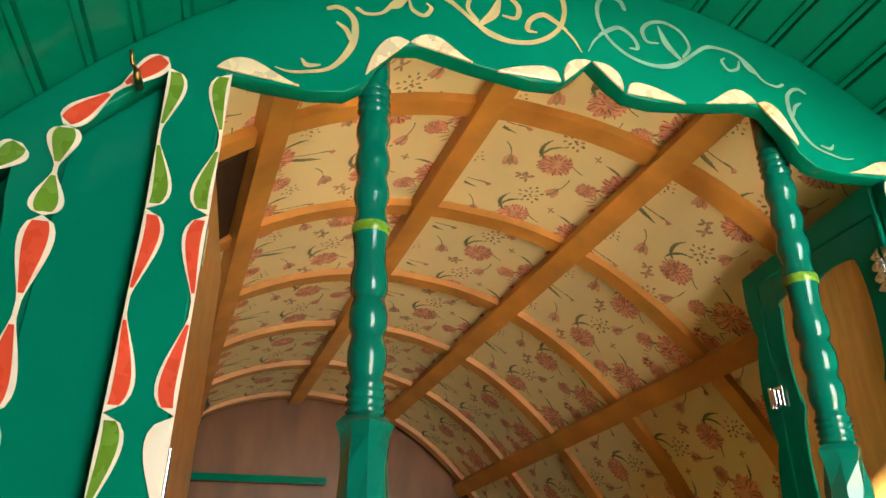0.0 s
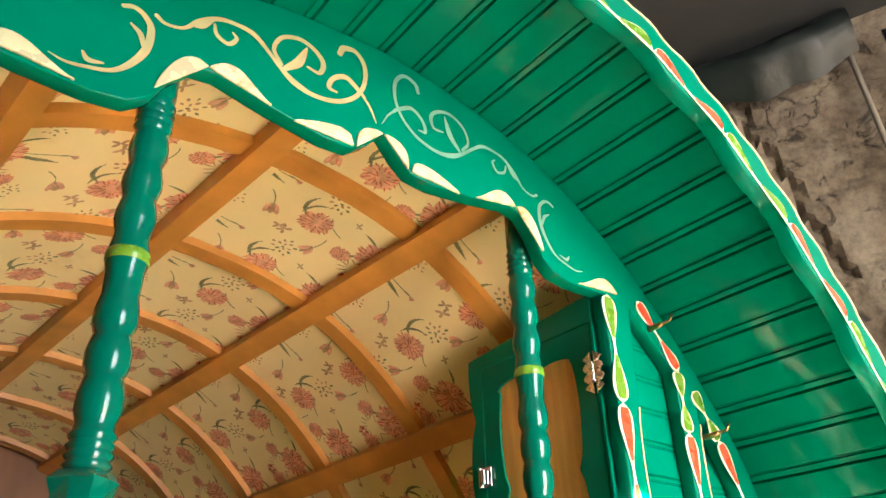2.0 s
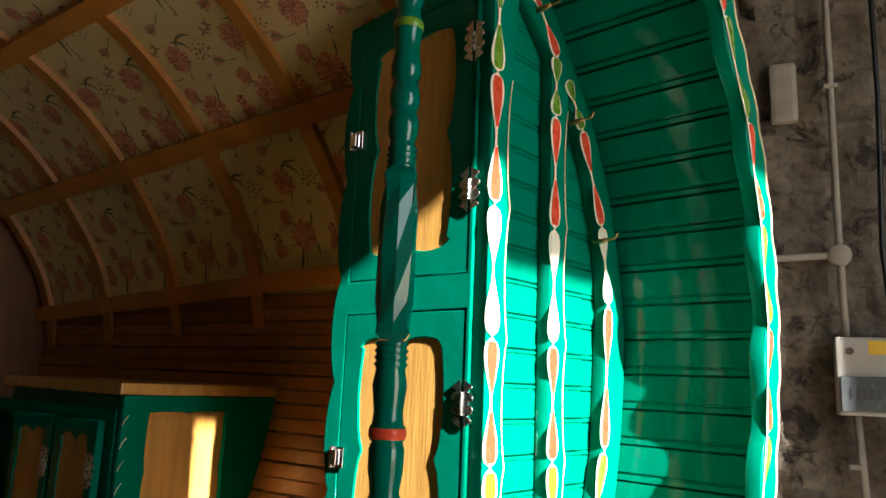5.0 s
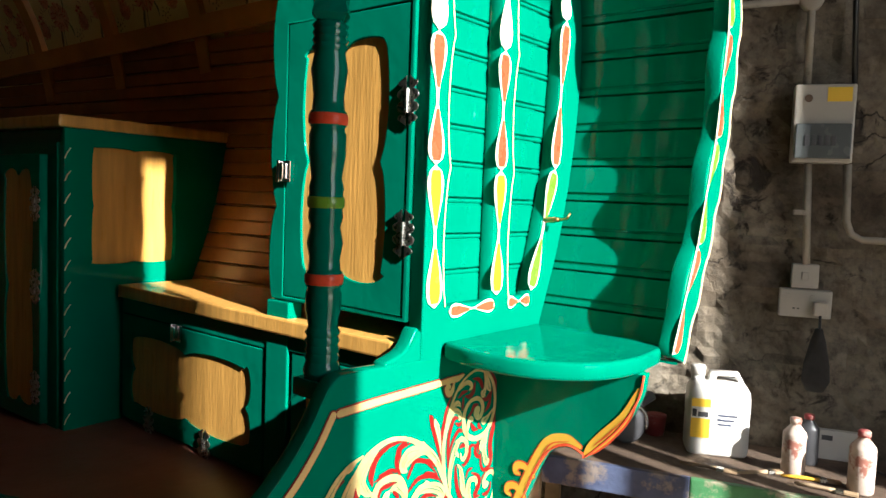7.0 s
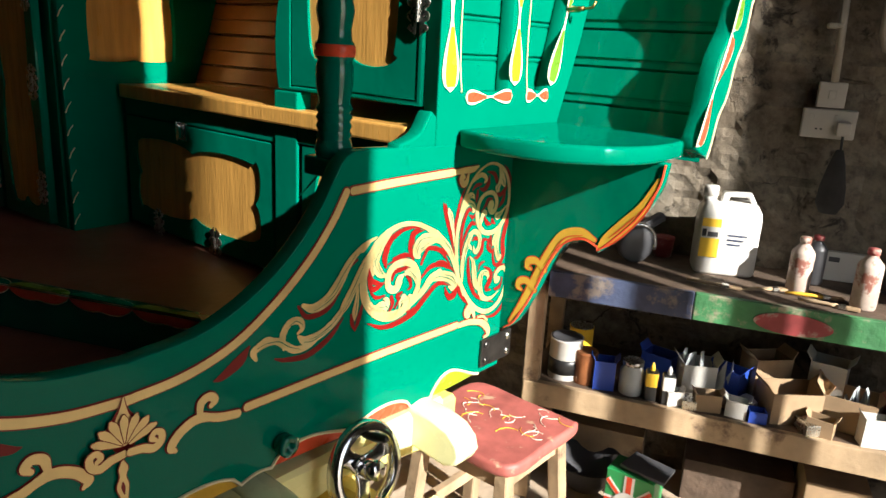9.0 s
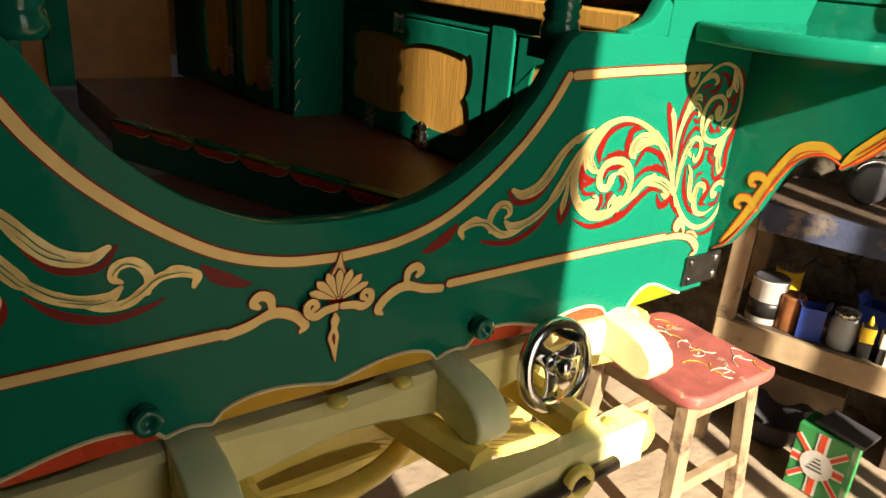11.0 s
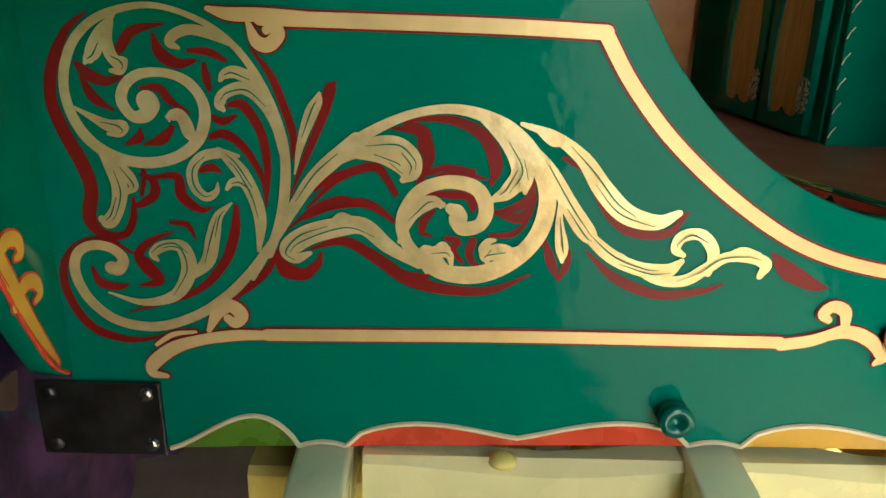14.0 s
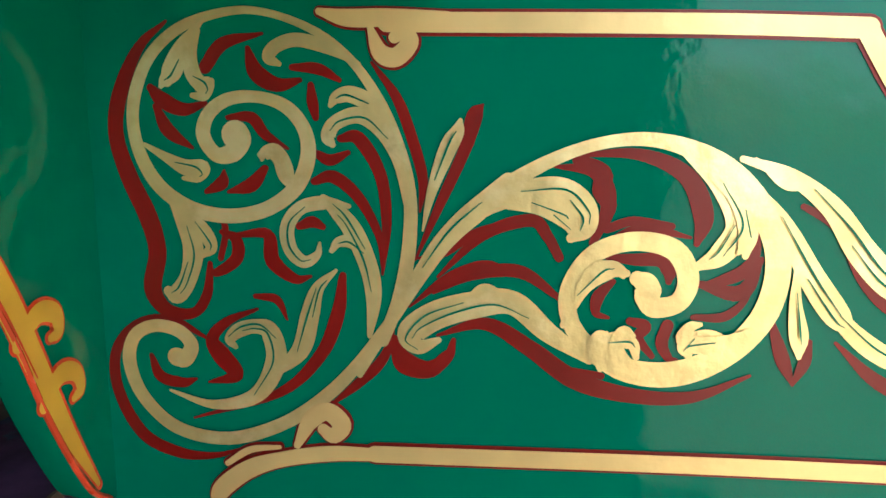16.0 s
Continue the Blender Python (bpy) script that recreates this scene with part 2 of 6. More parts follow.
CLOTHPURPLE = mat("purple_cloth", (0.07, 0.03, 0.08), 0.95, vary=0.5, grain=14, bump=0.2, second=(0.03, 0.06, 0.10), spots=0.4, spot_scale=9)
# for the added boards that block the sun
SCREENDARK = mat("dark_sun_screen_paint", (0.06, 0.075, 0.06), 0.7, vary=0.3, grain=5, bump=0.1)
DARKPLASTIC = mat("dark_grey_plastic", (0.06, 0.06, 0.065), 0.4, vary=0.2)
GREENTIN = mat("green_tin_print", (0.03, 0.28, 0.08), 0.35, vary=0.12)


# ---- mesh helpers ----
def part(name, bm, material, parent=None, label="", smooth=False):
    me = bpy.data.meshes.new(name)
    bmesh.ops.recalc_face_normals(bm, faces=bm.faces)
    bm.to_mesh(me)
    bm.free()
    for m in (material if isinstance(material, (list, tuple)) else [material]):
        me.materials.append(m)
    if smooth:
        for p in me.polygons:
            p.use_smooth = True
    ob = new(name, me)
    if parent is not None:
        ob.parent = parent
    if label:
        tagged(ob, label)
    return ob


def empty(name, label, category, group="", kind="", at=None):
    ob = new(name)
    ob.empty_display_size = 0.05
    if at is not None:
        ob.matrix_world = at
    return tagged(ob, label, category, group, kind)


def box(x0, x1, y0, y1, z0, z1, bevel=0.0, bm=None):
    bm = bm or bmesh.new()
    vs = [bm.verts.new((x, y, z)) for z in (z0, z1) for y in (y0, y1) for x in (x0, x1)]
    fs = [bm.faces.new([vs[i] for i in q]) for q in ((0, 1, 3, 2), (4, 6, 7, 5), (0, 4, 5, 1), (1, 5, 7, 3), (3, 7, 6, 2), (2, 6, 4, 0))]
    if bevel:
        bmesh.ops.recalc_face_normals(bm, faces=fs)
        es = list({e for f in fs for e in f.edges})
        bmesh.ops.bevel(bm, geom=es, offset=bevel, segments=2, affect="EDGES", profile=0.6)
    return bm


def lathe(profile, segs=24, bm=None, m=Matrix.Identity(4)):
    """A turned body about z from (radius, height) pairs."""
    bm = bm or bmesh.new()
    rings = []
    for r, z in profile:
        rings.append([bm.verts.new(m @ Vector((r * math.cos(2 * math.pi * k / segs), r * math.sin(2 * math.pi * k / segs), z))) for k in range(segs)])
    for a, b in zip(rings, rings[1:]):
        for k in range(segs):
            bm.faces.new((a[k], a[(k + 1) % segs], b[(k + 1) % segs], b[k]))
    bm.faces.new(rings[0][::-1])
    bm.faces.new(rings[-1])
    return bm


def spline(pts, steps=8, closed=False):
    """Catmull-Rom through points of any dimension."""
    p = [np.array(q, float) for q in pts]
    n = len(p)
    out = []
    for i in range(n if closed else n - 1):
        a, b = p[i], p[(i + 1) % n]
        p0 = p[i - 1] if (i or closed) else 2 * a - b
        p3 = p[(i + 2) % n] if (i + 2 < n or closed) else 2 * b - a
        for k in range(steps):
            t = k / steps
            out.append(0.5 * (2 * a + (b - p0) * t + (2 * p0 - 5 * a + 4 * b - p3) * t * t + (3 * a - p0 - 3 * b + p3) * t ** 3))
    if not closed:
        out.append(p[-1])
    return out


def plate(outlines, thick, bevel=0.0, plane="xz", offset=0.0, bm=None):
    """A flat board from closed outlines (later ones inside the first are holes), standing in a plane, its middle at offset."""
    cu = bpy.data.curves.new("tmp", "CURVE")
    cu.dimensions, cu.fill_mode = "2D", "BOTH"
    cu.extrude, cu.bevel_depth, cu.bevel_resolution = max(thick / 2 - bevel, 0), bevel, 1
    cu.offset = -bevel
    for o in outlines:
        sp = cu.splines.new("POLY")
        sp.points.add(len(o) - 1)
        for q, v in zip(sp.points, o):
            q.co = (v[0], v[1], 0, 1)
        sp.use_cyclic_u = True
    ob = bpy.data.objects.new("tmp", cu)
    scene.collection.objects.link(ob)
    me = bpy.data.meshes.new_from_object(ob.evaluated_get(bpy.context.evaluated_depsgraph_get()))
    bm = bm or bmesh.new()
    old = set(bm.verts)
    bm.from_mesh(me)
    fresh = [v for v in bm.verts if v not in old]
    for v in fresh:
        x, y, z = v.co
        v.co = {"xz": (x, offset - z, y), "yz": (offset + z, x, y), "xy": (x, y, offset + z)}[plane]
    bmesh.ops.remove_doubles(bm, verts=fresh, dist=1e-5)
    bpy.data.objects.remove(ob)
    bpy.data.curves.remove(cu)
    bpy.data.meshes.remove(me)
    return bm


def tube(points, r, segs=10, bm=None, caps=True):
    """A round bar along points; r may be one radius or one for each point."""
    bm = bm or bmesh.new()
    pts = [Vector(p) for p in points]
    rs = r if isinstance(r, (list, tuple)) else [r] * len(pts)
    rings, ref = [], None
    for i, p in enumerate(pts):
        d = (pts[min(i + 1, len(pts) - 1)] - pts[max(i - 1, 0)]).normalized()
        if ref is None:
            ref = Vector((0, 0, 1)) if abs(d.z) < 0.9 else Vector((1, 0, 0))
        u = (ref - d * ref.dot(d)).normalized()
        ref = u
        w = d.cross(u)
        rings.append([bm.verts.new(p + (u * math.cos(2 * math.pi * k / segs) + w * math.sin(2 * math.pi * k / segs)) * rs[i]) for k in range(segs)])
    for a, b in zip(rings, rings[1:]):
        for k in range(segs):
            bm.faces.new((a[k], a[(k + 1) % segs], b[(k + 1) % segs], b[k]))
    if caps:
        bm.faces.new(rings[0][::-1])
        bm.faces.new(rings[-1])
    return bm


def beam(a, b, w, h, chamfer=0.008, bm=None, up=(0, 0, 1)):
    """A chamfered straight bar from a to b."""
    a, b = Vector(a), Vector(b)
    d = (b - a).normalized()
    s = d.cross(Vector(up)).normalized()
    u = s.cross(d)
    c = chamfer
    prof = [(-w / 2 + c, -h / 2), (w / 2 - c, -h / 2), (w / 2, -h / 2 + c), (w / 2, h / 2 - c), (w / 2 - c, h / 2), (-w / 2 + c, h / 2), (-w / 2, h / 2 - c), (-w / 2, -h / 2 + c)]
    bm = bm or bmesh.new()
    r = [[bm.verts.new(p + s * x + u * y) for x, y in prof] for p in (a, b)]
    for k in range(8):
        bm.faces.new((r[0][k], r[0][(k + 1) % 8], r[1][(k + 1) % 8], r[1][k]))
    bm.faces.new(r[0][::-1])
    bm.faces.new(r[1])
    return bm


# ---- the bow: half profile (x, z) from the ledge to the crown ----
HALF = spline([(0.905, 1.27), (0.985, 1.48), (1.03, 1.70), (1.035, 1.93), (0.96, 2.21), (0.84, 2.41), (0.655, 2.62), (0.45, 2.77), (0.23, 2.855), (0.0, 2.887)], 6)
BOW = [(x, z) for x, z in HALF] + [(-x, z) for x, z in HALF[-2::-1]]
LEN = [0.0]
for p, q in zip(BOW, BOW[1:]):
    LEN.append(LEN[-1] + math.dist(p, q))


def bow(s, inset=0.0):
    """The place (x, z) and inward normal at arc length s along the bow, moved inwards."""
    s = min(max(s, 0), LEN[-1] - 1e-6)
    i = max(k for k in range(len(LEN) - 1) if LEN[k] <= s)
    f = (s - LEN[i]) / (LEN[i + 1] - LEN[i])
    p, q = Vector(BOW[i]), Vector(BOW[i + 1])
    c = p.lerp(q, f)
    a, b = Vector(BOW[max(i - 1, 0)]), Vector(BOW[min(i + 2, len(BOW) - 1)])
    d = (b - a).normalized()
    n = Vector((-d.y, d.x))
    c = c + n * inset
    return c.x, c.y, n


# ---- workshop ----
ALONG, INTO, CORNER = Vector((0.33, -0.944, 0)), Vector((-0.944, -0.33, 0)), Vector((2.05, -0.19, 0))
SHOP = Matrix(((-0.944, -0.33, 0, 0), (-0.33, 0.944, 0, 0), (0, 0, 1, 0), (0, 0, 0, 1)))
SHOP = Matrix.Translation(CORNER) @ SHOP  # local x: out from the wall, local y: along it, away from the door


def structure(name, bm, material, label, category):
    return tagged(part(name, bm, material, None), label, category, kind="structure")


structure("floor", box(-6, 6, -3.2, 7, -0.15, 0), CONCRETE, "dusty tan concrete workshop floor with stains", "floor")
structure("ground", box(-60, 60, -80, -3.2, -0.4, -0.02), GROUND, "pale yard ground outside the workshop door", "ground")
wall = bmesh.new()
NY, NZ = 280, 158
for i in range(NY):
    for j in range(NZ):
        y, z = -3.6 + i * 0.026, j * 0.0267
        sy, sz = y + 0.06 * noise.noise((y * 3, z * 3, 1)), z + 0.05 * noise.noise((y * 3, z * 3, 7))
        dist = noise.voronoi((sy * 2.6, sz * 4.2, 0.0))[0]
        joint = min(1.0, (dist[1] - dist[0]) * 5.0)
        rubble = min(1.0, max(0.25, (3.0 - z) / 0.35))
        d = 0.02 * noise.noise((y * 1.6, z * 1.8, 0)) + 0.010 * joint + rubble * (0.018 * noise.noise((y * 8, z * 8, 3)) + 0.014 * noise.noise((y * 19, z * 24, 5)))
        rift = abs(y - 0.28 - 0.23 * (z - 3.25) - 0.05 * noise.noise((z * 7, 0, 2)))
        if 3.05 < z < 4.1 and rift < 0.03:
            d -= 0.05 * (1 - rift / 0.03)
        wall.verts.new(SHOP @ Vector((min(d - 0.035, 0.0), y, z)))
wall.verts.ensure_lookup_table()
for i in range(NY - 1):
    for j in range(NZ - 1):
        a = i * NZ + j
        wall.faces.new([wall.verts[k] for k in (a, a + 1, a + NZ + 1, a + NZ)])
g = bmesh.ops.extrude_face_region(wall, geom=wall.faces[:])
bmesh.ops.translate(wall, vec=Vector((0.35, 0.11, 0)), verts=[v for v in g["geom"] if isinstance(v, bmesh.types.BMVert)])
wall_east = structure("wall_east", wall, STONE, "rough grey limewashed stone wall with dark cracks", "wall")
structure("wall_north", box(-6, 6, 6.6, 6.9, 0, 4.2), PLASTER, "grey plastered wall behind the wagon", "wall")
structure("wall_west", box(-2.7, -2.5, -3.0, 6.6, 0, 4.15), PLASTER, "grey plastered side wall", "wall")
structure("ceiling", box(-6.3, 6.3, -3.3, 7, 4.15, 4.3), ROOFDARK, "dark sagging roof sheet", "ceiling")
sag = bmesh.new()
rows = []
for i in range(61):
    y = -0.05 + 0.04 * i
    low = 3.92 + 0.10 * noise.noise((y * 2.1, 0, 9)) + 0.03 * noise.noise((y * 7, 0, 4))
    rows.append([sag.verts.new(SHOP @ Vector((0.05 + 0.10 * math.sin(math.pi * f) + 0.03 * noise.noise((y * 5, f * 3, 1)), y, low + (4.149 - low) * f))) for f in np.linspace(0, 1, 9)])
for a, b in zip(rows, rows[1:]):
    for k in range(8):
        sag.faces.new((a[k], a[k + 1], b[k + 1], b[k]))
tagged(part("tarpaulin", sag, TARP, None, "", True), "dark creased tarpaulin sagging from the roof beside the wall", "tarpaulin")
# unseen front wall of the shop, its door opening stepped to shape the sunlight
structure("wall_south", plate([[(-6, 0), (-2.45, 0), (-2.45, 3.85), (-0.015, 3.85), (-0.015, 3.685), (1.42, 3.685), (1.42, 0), (6, 0), (6, 4.2), (-6, 4.2)]], 0.2, offset=-3.1), PLASTER, "unseen plastered front wall, its wide opening stepped to shape the sunlight", "wall")
# unseen leaf, added to keep sun off the wagon's left side
leaf = plate([[(-2.5, 0.01), (-0.022, 0.01), (-0.022, 3.5), (-2.5, 3.5)]], 0.05, offset=-2.05)
structure("door_1", leaf, SCREENDARK, "unseen tall dark board added to block the sun from the wagon's left side", "door")

# unseen boards, spaced so their gaps throw sun patches on the bench
gate = structure("door_2", box(0.985, 1.42, -1.972, -1.95, 2.35, 2.45, 0.003), SCREENDARK, "unseen gapped boards added to break the sun into patches on the bench", "gate")
part("rail", box(0.985, 1.42, -1.972, -1.95, 0.16, 0.26, 0.003), SCREENDARK, gate)
for x0, x1 in ((0.988, 1.060), (1.120, 1.207), (1.258, 1.334), (1.352, 1.416)):
    part("plank", box(x0, x1, -2.0, -1.973, 0.004, 2.55, 0.003), SCREENDARK, gate)

# ---- wagon ----
wagon = empty("bow_top_wagon", "green bow-top living wagon with gold scrollwork on its front", "wagon")
EAVE, LEAN_OUT = -0.297, 0.03
# matchboarded overhang, one board after another round the bow
plank_w = LEN[-1] / 58
for k in range(58):
    bm = bmesh.new()
    s0 = k * plank_w
    prof = [(0.0006, 0.006), (0.002, 0.0), (0.012, 0.0), (0.014, 0.004), (0.017, 0.004), (0.019, 0.0), (plank_w - 0.004, 0.0), (plank_w - 0.0012, 0.005)]
    rows = []
    for ds, dep in prof:
        x, z, n = bow(s0 + ds, -dep)
        rows.append((x, z))
    for ds in (plank_w - 0.0012, 0.0006):
        x, z, n = bow(s0 + ds, -0.02)
        rows.append((x, z))
    ends = [[bm.verts.new((x, EAVE - LEAN_OUT * (z - 1.62), z)) for x, z in rows], [bm.verts.new((x, 0.05, z)) for x, z in rows]]
    m = len(rows)
    for i in range(m):
        bm.faces.new((ends[0][i], ends[0][(i + 1) % m], ends[1][(i + 1) % m], ends[1][i]))
    bm.faces.new(ends[0][::-1])
    bm.faces.new(ends[1])
    part("plank", bm, GREEN, wagon)


def wavy(s0, s1, cell, depth, inset, steps=10):
    """Points along the bow whose inset swings in cusped scallops."""
    n = max(1, round((s1 - s0) / cell))
    pts = []
    for i in range(n):
        for k in range(steps):
            f = k / steps
            x, z, _ = bow(s0 + (s1 - s0) * (i + f) / n, inset + depth * (0.55 * math.sin(math.pi * f) - 0.45 * math.sin(2 * math.pi * f)))
            pts.append((x, z))
    x, z, _ = bow(s1, inset)
    return pts + [(x, z)]


# scalloped eave board round the front edge of the bow
inner = wavy(0.0, LEN[-1], 0.21, 0.020, 0.054)
outer = wavy(0.0, LEN[-1], 0.105, 0.009, -0.014)
eave = part("eave_board", plate([inner + outer[::-1]], 0.030, 0.003, offset=EAVE - 0.008), GREEN, wagon)
bm = bmesh.new()
for i in range(len(BOW) - 1):
    q = []
    for k in (i, i + 1):
        for ins in (-0.022, -0.045):
            x, z, _ = bow(LEN[k], ins)
            q.append([bm.verts.new((x, y, z)) for y in (EAVE - LEAN_OUT * (z - 1.62), 2.6)])
    bm.faces.new((q[0][0], q[2][0], q[2][1], q[0][1]))
    bm.faces.new((q[1][0], q[1][1], q[3][1], q[3][0]))
bmesh.ops.remove_doubles(bm, verts=bm.verts, dist=1e-4)
part("roof_canvas", bm, GREEN, wagon, "green canvas over the bow roof")


# painted stop-chamfers: pinched lobes with cream edges
def lobes(a, b, width, colour, parent, y, side=0.0):
    """One chamfer unit from a to b (x, z): a drop at each end and a thin waist; side moves it off its line."""
    a, b = Vector(a), Vector(b)
    d = b - a
    n = Vector((-d.y, d.x)).normalized()

    def outline(scale, f0, f1):
        left, right = [], []
        for k in range(25):
            f = f0 + (f1 - f0) * k / 24
            fade = 1.0 if scale == 1.0 else min(1.0, 5.5 * abs(0.5 - f) / 0.46 * (1 if abs(0.5 - f) > 0.06 else 0.5))
            t = min(1.0, 2 * min(f, 1 - f))
            w = width * max(0.13 * min(1, t * 8), math.sin(math.pi * t ** 0.52) ** 1.15 if t < 0.999 else 0.13)
            c = a + d * f + n * (w * side)
            left.append(c + n * (w * 0.5 * scale * fade))
            right.append(c - n * (w * 0.5 * scale * fade))
        return [tuple(v) for v in left + right[::-1]]
    part("lining", plate([outline(1.0, 0.0, 1.0)], 0.002, offset=y - 0.001), WHITE, parent)
    for f0, f1 in ((0.035, 0.42), (0.58, 0.965)):
        part("chamfer", plate([outline(0.66, f0, f1)], 0.002, offset=y - 0.0022), colour, parent)


def chain(pts, width, colours, parent, y, unit=0.235, side=0.0):
    """Chamfer units one after another along a line of points."""
    lens = [math.dist(p, q) for p, q in zip(pts, pts[1:])]
    for (p, q), l, i in zip(zip(pts, pts[1:]), lens, range(99)):
        lobes(p, q, width, colours[i % len(colours)], parent, y, side=side)


EAVE_UNITS = round(LEN[-1] / 0.21)
edge = [bow(LEN[-1] * k / EAVE_UNITS, 0.056)[:2] for k in range(EAVE_UNITS + 1)]
chain(edge, 0.030, [RED, LEAFGREEN], eave, EAVE - 0.0235, side=-0.5)
rim = [(x, EAVE - 0.0235, z) for x, z in outer]
part("edge_line", tube(rim, 0.0017, 6), CREAM, eave, "cream edge line")

for o in (eave, *eave.children):
    for v in o.data.vertices:
        v.co.y -= LEAN_OUT * (v.co.z - 1.62)

# front wall: fascia, stiles and recessed side panels
NODES = (1.361, 1.607, 1.83, 2.07, 2.325)


def waved(x, depth=0.011):
    """A stile's edge that swings between its chamfer ends, with a cusp at each."""
    pts = []
    for a, b in zip(NODES, NODES[1:]):
        pts += [(x - depth * math.sin(math.pi * k / 10) ** 0.7, a + (b - a) * k / 10) for k in range(10)]
    return pts + [(x, NODES[-1])]


P1 = waved(0.598) + [(0.618, 2.540), (0.735, 2.43), (0.735, 1.36)]
P2 = waved(0.795) + [(0.797, 2.38), (0.87, 2.25), (0.935, 2.08), (0.958, 1.93), (0.938, 1.62), (0.868, 1.36)]
P1_LEFT = [(-0.634, 1.36), (-0.632, 2.2), (-0.640, 2.545), (-0.745, 2.43), (-0.745, 1.36)]
drop = [(0.565, 2.553), (0.53, 2.548), (0.45, 2.545), (0.40, 2.552), (0.372, 2.575), (0.352, 2.62), (0.325, 2.655), (0.29, 2.662), (0.205, 2.645), (0.11, 2.632), (0.06, 2.636), (0.03, 2.66), (0.0, 2.695)]
opening = [(0.537, 2.549)] + drop[1:] + [(-x, z) for x, z in drop[-2::-1]]
arch = [bow(s, 0.001)[:2] for s in np.linspace(0, LEN[-1], 90)]
wall_outline = arch + [(-0.905, 1.262), (-0.565, 1.262)] + opening[::-1] + [(0.537, 1.262), (0.905, 1.262)]
holes = [P1, P2, P1_LEFT, [(-x, z) for x, z in P2]]
front = part("front_wall", plate([wall_outline] + holes, 0.03, 0.002, offset=0.016), GREEN, wagon)
for sgn in (1, -1):
    z = 1.345
    if sgn < 0:
        part("side_panel", plate([[(-0.985, 1.34), (-0.585, 1.34), (-0.585, 2.56), (-0.70, 2.56), (-0.86, 2.35), (-0.985, 2.08)]], 0.01, offset=0.039), GREEN, front)
    while sgn > 0 and z < 2.6:
        bm = bmesh.new()
        w = 0.066
        prof = [(0.0, z + 0.0006), (-0.003, z + 0.0022), (-0.004, z + 0.005), (-0.003, z + 0.0078), (0.0, z + 0.0090), (0.0, z + 0.0104), (-0.003, z + 0.0125), (-0.003, z + w - 0.003), (0.0, z + w - 0.0006), (0.012, z + w - 0.0006), (0.012, z + 0.0006)]
        xs = (0.570, min(0.985, bow(max(0.0, (z - 1.27) * 1.03), 0.01)[0])) if z < 2.25 else (0.570, 0.86 if z < 2.36 else 0.76)
        ends = [[bm.verts.new((sgn * x, 0.036 + dy, zz)) for dy, zz in prof] for x in xs]
        for i in range(len(prof)):
            j = (i + 1) % len(prof)
            bm.faces.new((ends[0][i], ends[0][j], ends[1][j], ends[1][i]))
        bm.faces.new(ends[0][::-1])
        bm.faces.new(ends[1])
        part("matchboard", bm, GREEN, front)
        z += w
    cols = [LEAFGREEN, RED, WHITE, RED, LIME]
    f = lambda pts: [(sgn * x, z) for x, z in pts]
    if sgn > 0:
        chain(f([(0.548, 2.55), (0.547, 2.325), (0.549, 2.07), (0.552, 1.83), (0.556, 1.607), (0.565, 1.361)]), 0.042, cols, front, 0.0)
        for x in (0.598, 0.795):
            part("edge_line", tube([(u - 0.0015, -0.0005, v) for u, v in waved(x)], 0.0013, 6), CREAM, front, "cream edge line")
    else:
        chain(f([(0.558, 2.55), (0.558, 2.325), (0.559, 2.07), (0.560, 1.83), (0.560, 1.607), (0.562, 1.361)]), 0.027, [LEAFGREEN, RED, WHITE, RED, LIME], front, 0.0, side=-0.5)
        chain(f([(0.641, 2.545), (0.634, 2.325), (0.634, 2.07), (0.635, 1.83), (0.635, 1.607), (0.635, 1.365)]), 0.027, [LEAFGREEN, RED, LEAFGREEN, RED, LIME], front, 0.0, side=0.5)
    chain(f([(0.645, 2.562), (0.752, 2.432)]), 0.036, [RED], front, 0.0)
    chain(f([(0.746, 2.43), (0.746, 2.30), (0.746, 2.06), (0.746, 1.83), (0.748, 1.607), (0.750, 1.37)]), 0.040, cols, front, 0.0)
    chain(f([(0.79, 2.395), (0.85, 2.30), (0.935, 2.10), (0.964, 1.93), (0.945, 1.62), (0.872, 1.37)]), 0.040, [LEAFGREEN, RED, WHITE, RED, LEAFGREEN], front, 0.0)
    chain(f([(0.607, 1.352), (0.745, 1.352)]), 0.026, [RED], front, 0.0)
    chain(f([(0.79, 1.352), (0.868, 1.352)]), 0.026, [RED], front, 0.0)
    for x, z, nm in ((0.673, 2.505, 0), (0.80, 2.30, 0), (0.90, 2.06, 0), (0.915, 1.515, 0)):
        bm = tube([(sgn * x, 0.0, z), (sgn * x, -0.022, z), (sgn * x, -0.034, z + 0.002)], [0.006, 0.006, 0.0045], 10)
        tube([(sgn * x, -0.034, z + 0.001), (sgn * (x + 0.004), -0.05, z + 0.004), (sgn * (x + 0.006), -0.056, z + 0.016)], 0.003, 8, bm)
        part("hook", bm, BRASS, front, "small brass cup hook", True)
